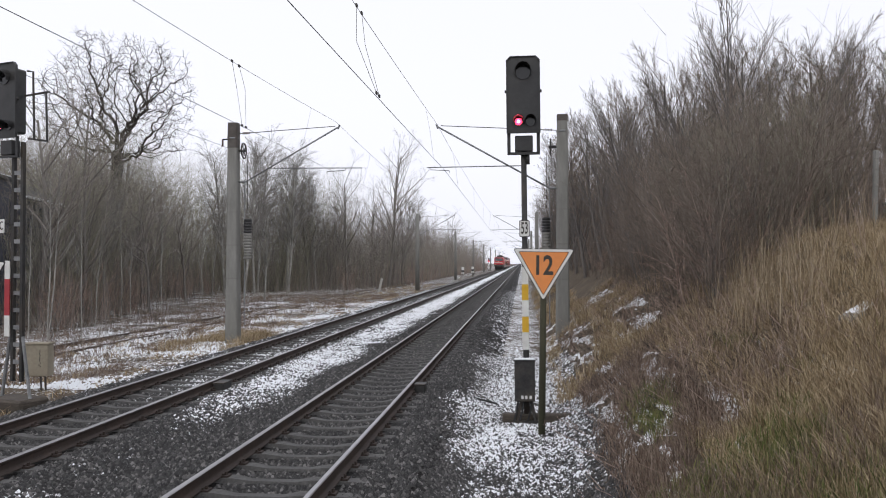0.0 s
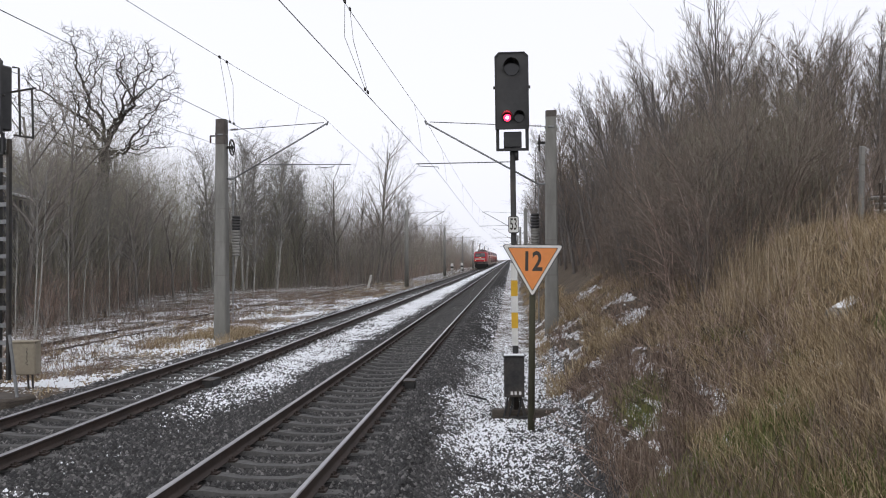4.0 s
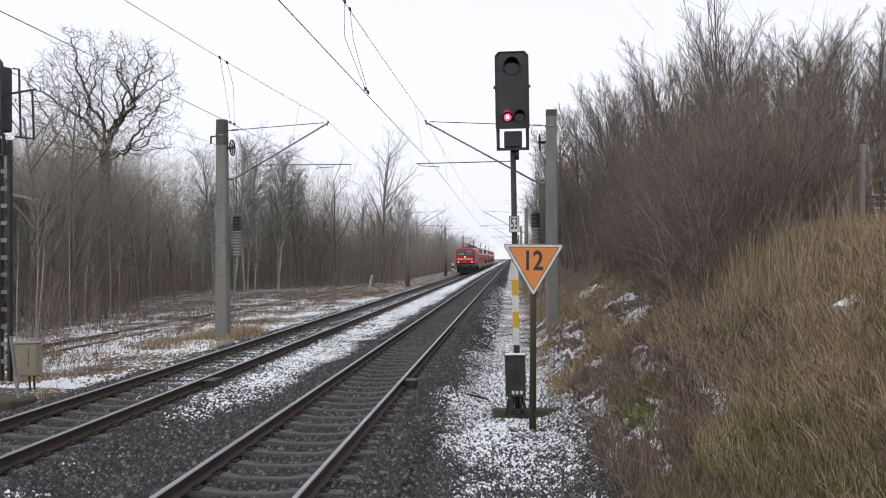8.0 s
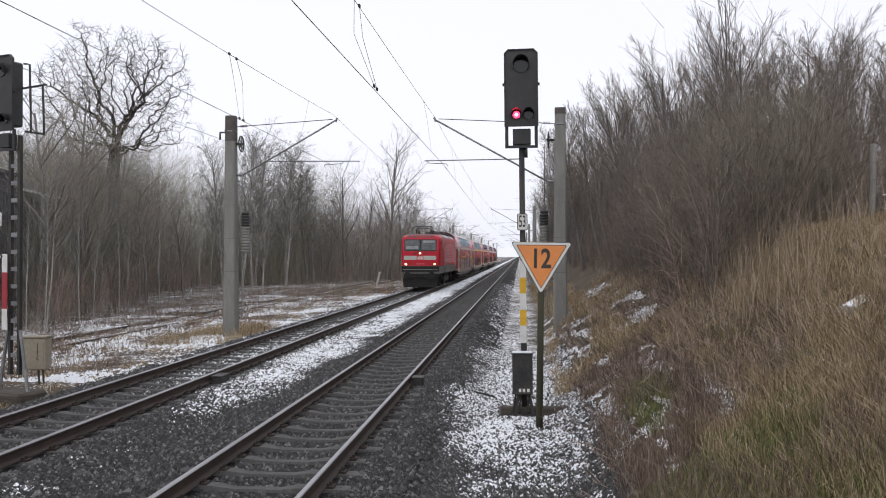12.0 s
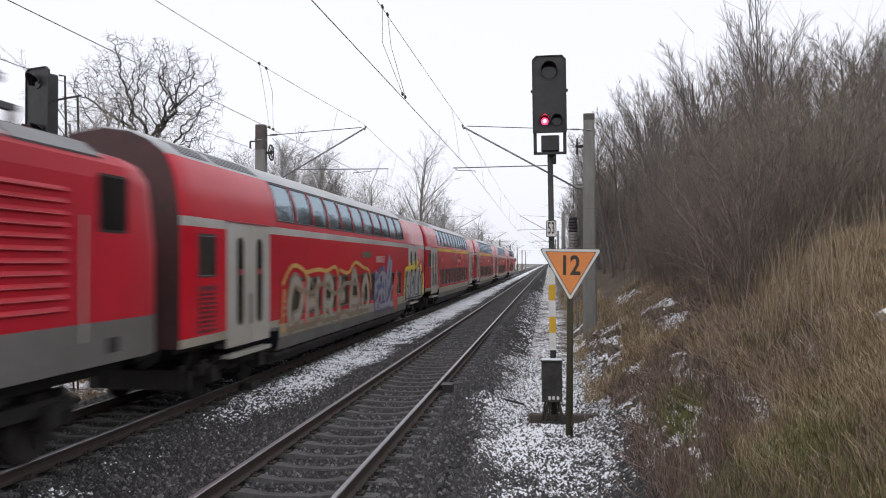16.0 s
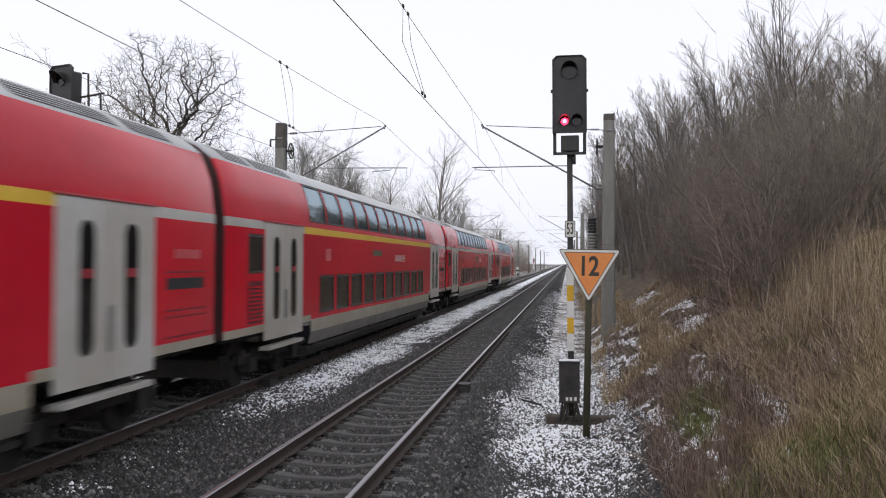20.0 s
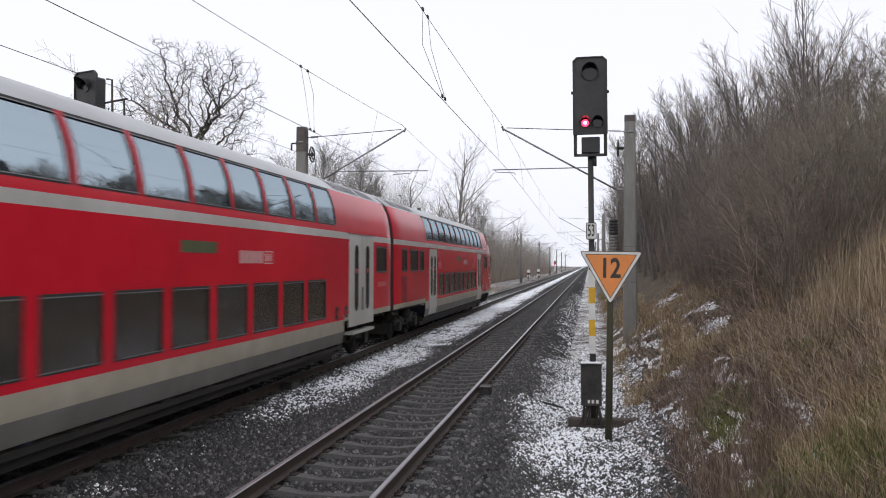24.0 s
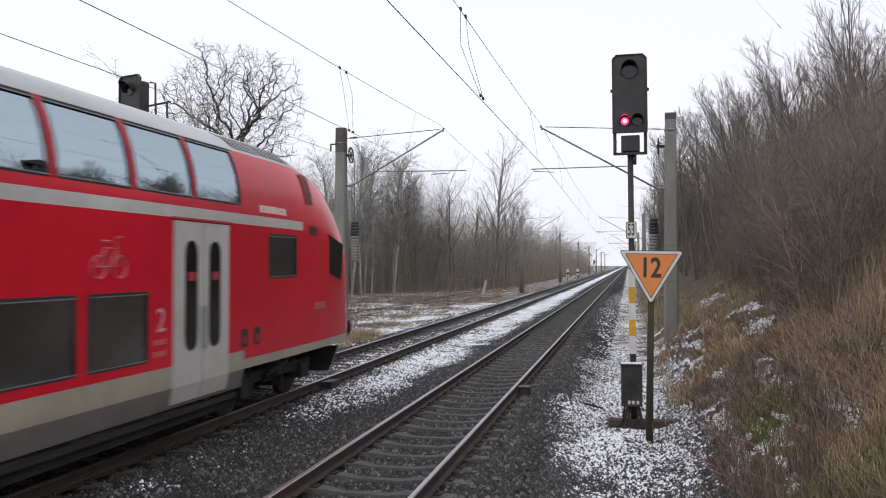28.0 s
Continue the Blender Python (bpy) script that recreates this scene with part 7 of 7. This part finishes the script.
def plank_stack(x, y):
    s = thing("plank_stack", "low stack of weathered planks dusted with snow on the bank", "planks", pose(x, y, land(x, y) - 0.18, 0, 0, 14))
    rg = random.Random(5)
    for k in range(5):
        o, z = rg.uniform(-0.08, 0.08), 0.02 + 0.13 * k
        p = part("plank", box(bmesh.new(), -0.9 + o, 0.95 + o, -0.10, 0.10, z, z + 0.05, bevel=0.008), M_mast, s)
        part("snow_cap", box(bmesh.new(), -0.86 + o, 0.9 + o, -0.10, 0.06, z + 0.05, z + 0.072, bevel=0.008), M_snow, p, "thin snow on the plank")
        for q in (-0.6, 0.6):
            part("spacer", box(bmesh.new(), q - 0.04, q + 0.04, -0.09, 0.09, z + 0.051, z + 0.129), M_wood, s)
    for q in (-0.75, 0.8):
        part("stake", box(bmesh.new(), q - 0.03, q + 0.03, -0.16, -0.11, -0.3, 0.85, bevel=0.008), M_wood, s)


plank_stack(10.75, 16.8)


def board_post(x, y, label, h=1.35):
    s = thing("marker_post", label, "post", pose(x, y, land(x, y), 0, 14, 0))
    part("shaft", box(bmesh.new(), -0.11, 0.11, -0.06, 0.06, -0.3, h, bevel=0.01), M_cream, s)
    part("tip", box(bmesh.new(), -0.112, 0.112, -0.062, 0.062, h, h + 0.06, bevel=0.01), M_white, s)


board_post(-11.5, 84, "leaning pale wooden marker post in the grass")


def far_signal(x, y, s_):
    s = thing("distant_signal", "small distant signal with boards beside the track", "signal", pose(x, y, 0), "distant signals")
    part("pole", rod(bmesh.new(), (0, 0, -0.5), (0, 0, 4.2 * s_), 0.07, n=8), M_dark_steel, s)
    part("screen", box(bmesh.new(), -0.3, 0.3, -0.05, 0.1, 3.0 * s_, 4.4 * s_, bevel=0.05), M_black, s)
    part("red_light", rod(bmesh.new(), (0, -0.06, 3.3 * s_), (0, -0.08, 3.3 * s_), 0.11, n=10), M_red_lamp, s, "glowing red light")
    part("mast_board", box(bmesh.new(), -0.12, 0.12, -0.1, -0.08, 0.4, 1.9), M_white, s)


far_signal(-7.4, 262, 0.85)
far_signal(3.3, 330, 0.85)
for x, y in ((-7.6, 150), (-6.9, 168)):
    s = thing("clearance_sign", "small white board on a short post beside the track", "railway sign", pose(x, y, -0.4), "clearance signs")
    part("post", rod(bmesh.new(), (0, 0, -0.3), (0, 0, 1.3), 0.05, n=8), M_dark_steel, s)
    part("board", box(bmesh.new(), -0.25, 0.25, -0.03, -0.01, 0.7, 2.0, bevel=0.01), M_white, s)
    part("stripe", box(bmesh.new(), -0.25, 0.25, -0.036, -0.03, 1.1, 1.45), M_black, s)

# the line's far end: an added glowing grey ridge that stands in for haze
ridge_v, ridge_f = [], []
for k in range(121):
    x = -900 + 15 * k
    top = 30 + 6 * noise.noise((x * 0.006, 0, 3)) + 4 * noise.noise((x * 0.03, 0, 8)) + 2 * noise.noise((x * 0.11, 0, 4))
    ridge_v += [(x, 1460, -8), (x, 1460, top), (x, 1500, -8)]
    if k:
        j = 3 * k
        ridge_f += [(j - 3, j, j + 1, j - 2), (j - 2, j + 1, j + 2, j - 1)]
tagged(arrays("backdrop", ridge_v, ridge_f, M_haze_glow), "glowing grey ridge standing in for haze at the line's far end", "backdrop", kind="structure")

# long shed half hidden by the trees
hut = thing("station_shed", "long dark blue-grey shed with snow on its eaves behind trees", "building", pose(SHED[0], SHED[1], 0, 0, 0, SHED[2]))
part("wall", box(bmesh.new(), -7, 0, -6, 14, -0.7, 5.75), M_wall_far, hut)
part("gable_wall", box(bmesh.new(), -6.9, 0.12, -7.5, 4.4, -0.7, 6.5), M_wall_far, hut, "taller dark boarded end of the shed")
part("roof", slab(bmesh.new(), [(0.45, 5.7), (0.45, 5.82), (-1.6, 7.0), (-7.4, 7.1), (-7.4, 5.8), (-1.6, 6.85)], 1, 4.4, 14.4), M_roof_dark, hut)
part("flat_roof", box(bmesh.new(), -7.1, 0.3, -7.7, 4.5, 6.5, 6.68, bevel=0.03), M_roof_dark, hut)
part("snow_edge", box(bmesh.new(), 0.3, 0.52, 4.5, 14.4, 5.8, 5.93, bevel=0.03), M_snow, hut, "line of snow on the eaves")
part("roof_snow", box(bmesh.new(), -7.1, 0.32, -7.7, 4.5, 6.68, 6.72), M_snow, hut, "thin snow on the flat roof")
for k in range(12):
    part("board_seam", box(bmesh.new(), 0.0, 0.15 if k < 7 else 0.03, -6.9 + 1.65 * k, -6.86 + 1.65 * k, 0.0, 5.6), M_black, hut)

# ---- sleepers and ballast stones ----
def sleeper_mesh():
    """Concrete sleeper with raised rail seats and a lower waist."""
    st = [(-1.3, 0.08, -0.225), (-1.1, 0.11, -0.192), (-0.5, 0.115, -0.182), (-0.28, 0.085, -0.215), (0.28, 0.085, -0.215), (0.5, 0.115, -0.182), (1.1, 0.11, -0.192), (1.3, 0.08, -0.225)]
    verts, faces = [], []
    for x, w, top in st:
        verts += [(x, -w - 0.02, -0.36), (x, -w + 0.02, top), (x, w - 0.02, top), (x, w + 0.02, -0.36)]
    for j in range(len(st) - 1):
        for k in range(3):
            faces.append((4 * j + k, 4 * j + k + 1, 4 * j + k + 5, 4 * j + k + 4))
    faces += [(0, 3, 2, 1), (4 * len(st) - 4, 4 * len(st) - 3, 4 * len(st) - 2, 4 * len(st) - 1)]
    me = bpy.data.meshes.new("sleeper")
    me.from_pydata(verts, [], faces)
    me.materials.append(M_concrete)
    return me


def clip_mesh():
    """Rail fastening: plate, clip and bolt on each side of the rail foot."""
    bm = bmesh.new()
    for s in (-1, 1):
        box(bm, s * 0.115 - 0.045, s * 0.115 + 0.045, -0.07, 0.07, -0.185, -0.158)
        rod(bm, (s * 0.115, 0, -0.16), (s * 0.115, 0, -0.115), 0.022, n=6)
        rod(bm, (s * 0.09, -0.06, -0.145), (s * 0.09, 0.06, -0.145), 0.016, n=5)
    me = bpy.data.meshes.new("rail_clip")
    bm.to_mesh(me)
    bm.free()
    me.materials.append(M_rail_side)
    return me


SLEEPER, CLIP = sleeper_mesh(), clip_mesh()
PITCH = 0.657
for c, tag in ((TRACK_A, "grey concrete sleepers of the near track"), (TRACK_B, "grey concrete sleepers of the far track")):
    rows = tagged(new("sleeper_row"), tag, "sleepers", kind="structure")
    n = 150 if c == TRACK_A else 120
    for k in range(n):
        y = 5.55 + PITCH * k + (0.0 if c == TRACK_A else 0.2)
        ob = new("sleeper", SLEEPER)
        ob.parent = rows
        ob.location = (c + place_rng.uniform(-0.02, 0.02), y, place_rng.uniform(-0.006, 0.004))
        ob.rotation_euler = (0, 0, place_rng.uniform(-0.008, 0.008))
        if k < 40:
            for s in (-1, 1):
                cl = new("rail_clip", CLIP)
                cl.parent = rows
                cl.location = (c + s * 0.7525, y, 0)
    # the rest, too far off to be told apart
    V = np.array([v.co[:] for v in SLEEPER.vertices])
    F = [tuple(p.vertices) for p in SLEEPER.polygons]
    verts, faces = [], []
    for k in range(n, n + 420):
        y = 5.55 + PITCH * k
        b = len(verts)
        verts += [(v[0] + c, v[1] + y, v[2]) for v in V]
        faces += [tuple(i + b for i in f) for f in F]
    tagged(arrays("far_sleepers", verts, faces, M_concrete), "distant concrete sleepers along the line", "sleepers", kind="stuff")


def stones(name, n, x0, x1, y0, y1, size, seed, p=1.8, material=None, label="loose crushed ballast stones, some capped with snow", patch=None):
    """Crushed stones lying on the bed, each an uneven eight-sided lump."""
    rg = np.random.RandomState(seed)
    X = x0 + (x1 - x0) * rg.rand(n)
    Y = y0 + (y1 - y0) * rg.rand(n) ** p
    keep = np.ones(n, bool)
    for c in (TRACK_A, TRACK_B):
        for s in (-1, 1):
            keep &= np.abs(X - c - s * 0.7525) > 0.12
    ph = (Y - 5.55) / PITCH
    on = np.abs(ph - np.round(ph)) * PITCH < 0.12
    keep &= ~(on & (np.abs(X - TRACK_A) < 0.98) & (rg.rand(n) > 0.06))
    ph = (Y - 5.75) / PITCH
    on = np.abs(ph - np.round(ph)) * PITCH < 0.12
    keep &= ~(on & (np.abs(X - TRACK_B) < 0.98) & (rg.rand(n) > 0.06))
    if patch:
        keep &= np.array([noise.noise((a * patch[0], b * patch[0] * patch[2], 21.0)) + 0.6 * noise.noise((a * 9.0, b * 1.8, 5.0)) > patch[1] for a, b in zip(X, Y)])
    X, Y = X[keep], Y[keep]
    n = len(X)
    Z = np.array([max(bed(a, b), land(a, b) + 0.006) if -6.8 < a < 2.7 else max(land(a, b), (land(a - 0.2, b) + land(a + 0.2, b)) / 2) + 0.008 for a, b in zip(X, Y)])
    S = size * (0.6 + 0.8 * rg.rand(n))
    o = np.array([(1, 0, 0), (0, 1, 0), (-1, 0, 0), (0, -1, 0), (0.25, 0.2, 1.0), (-0.35, -0.1, 0.8)], float)
    W = o[None] * S[:, None, None] * (0.7 + 0.6 * rg.rand(n, 6, 3))
    a = rg.rand(n) * 6.283
    ca, sa = np.cos(a)[:, None], np.sin(a)[:, None]
    W = np.stack([W[:, :, 0] * ca - W[:, :, 1] * sa, W[:, :, 0] * sa + W[:, :, 1] * ca, W[:, :, 2]], axis=2)
    W += np.stack([X, Y, Z - 0.004], axis=1)[:, None, :]
    q = np.array([(0, 1, 4), (1, 5, 4), (1, 2, 5), (2, 3, 5), (3, 4, 5), (3, 0, 4)])
    F = (np.arange(n)[:, None, None] * 6 + q[None]).reshape(-1, 3)
    me = bpy.data.meshes.new(name)
    me.vertices.add(n * 6)
    me.vertices.foreach_set("co", W.ravel())
    me.loops.add(F.size)
    me.loops.foreach_set("vertex_index", F.ravel().astype(np.int32))
    me.polygons.add(len(F))
    me.polygons.foreach_set("loop_start", np.arange(0, F.size, 3, dtype=np.int32))
    me.update(calc_edges=True)
    me.materials.append(material or M_stone)
    return tagged(new(name, me), label, "snow" if material else "ballast", kind="stuff")


stones("ballast_stones", 90000, -6.6, 2.4, 6.0, 26, 0.030, 51, 1.25)
stones("ballast_stones", 34000, -6.6, 2.4, 22, 80, 0.036, 52, 1.5)
stones("ballast_stones", 46000, 1.9, 4.3, 6.5, 26, 0.029, 53, 1.3)
stones("snow_crumbs", 46000, 3.8, 6.3, 8.5, 34, 0.022, 54, 1.2, M_snow, "crumbs of old snow between dead stalks on the bank", (3.0, 0.12, 0.16))
stones("snow_crumbs", 40000, -17.0, -6.7, 18.5, 62, 0.040, 55, 1.3, M_snow, "crumbs of old snow between weeds beside the far track", (0.45, 0.0, 0.6))


motions()
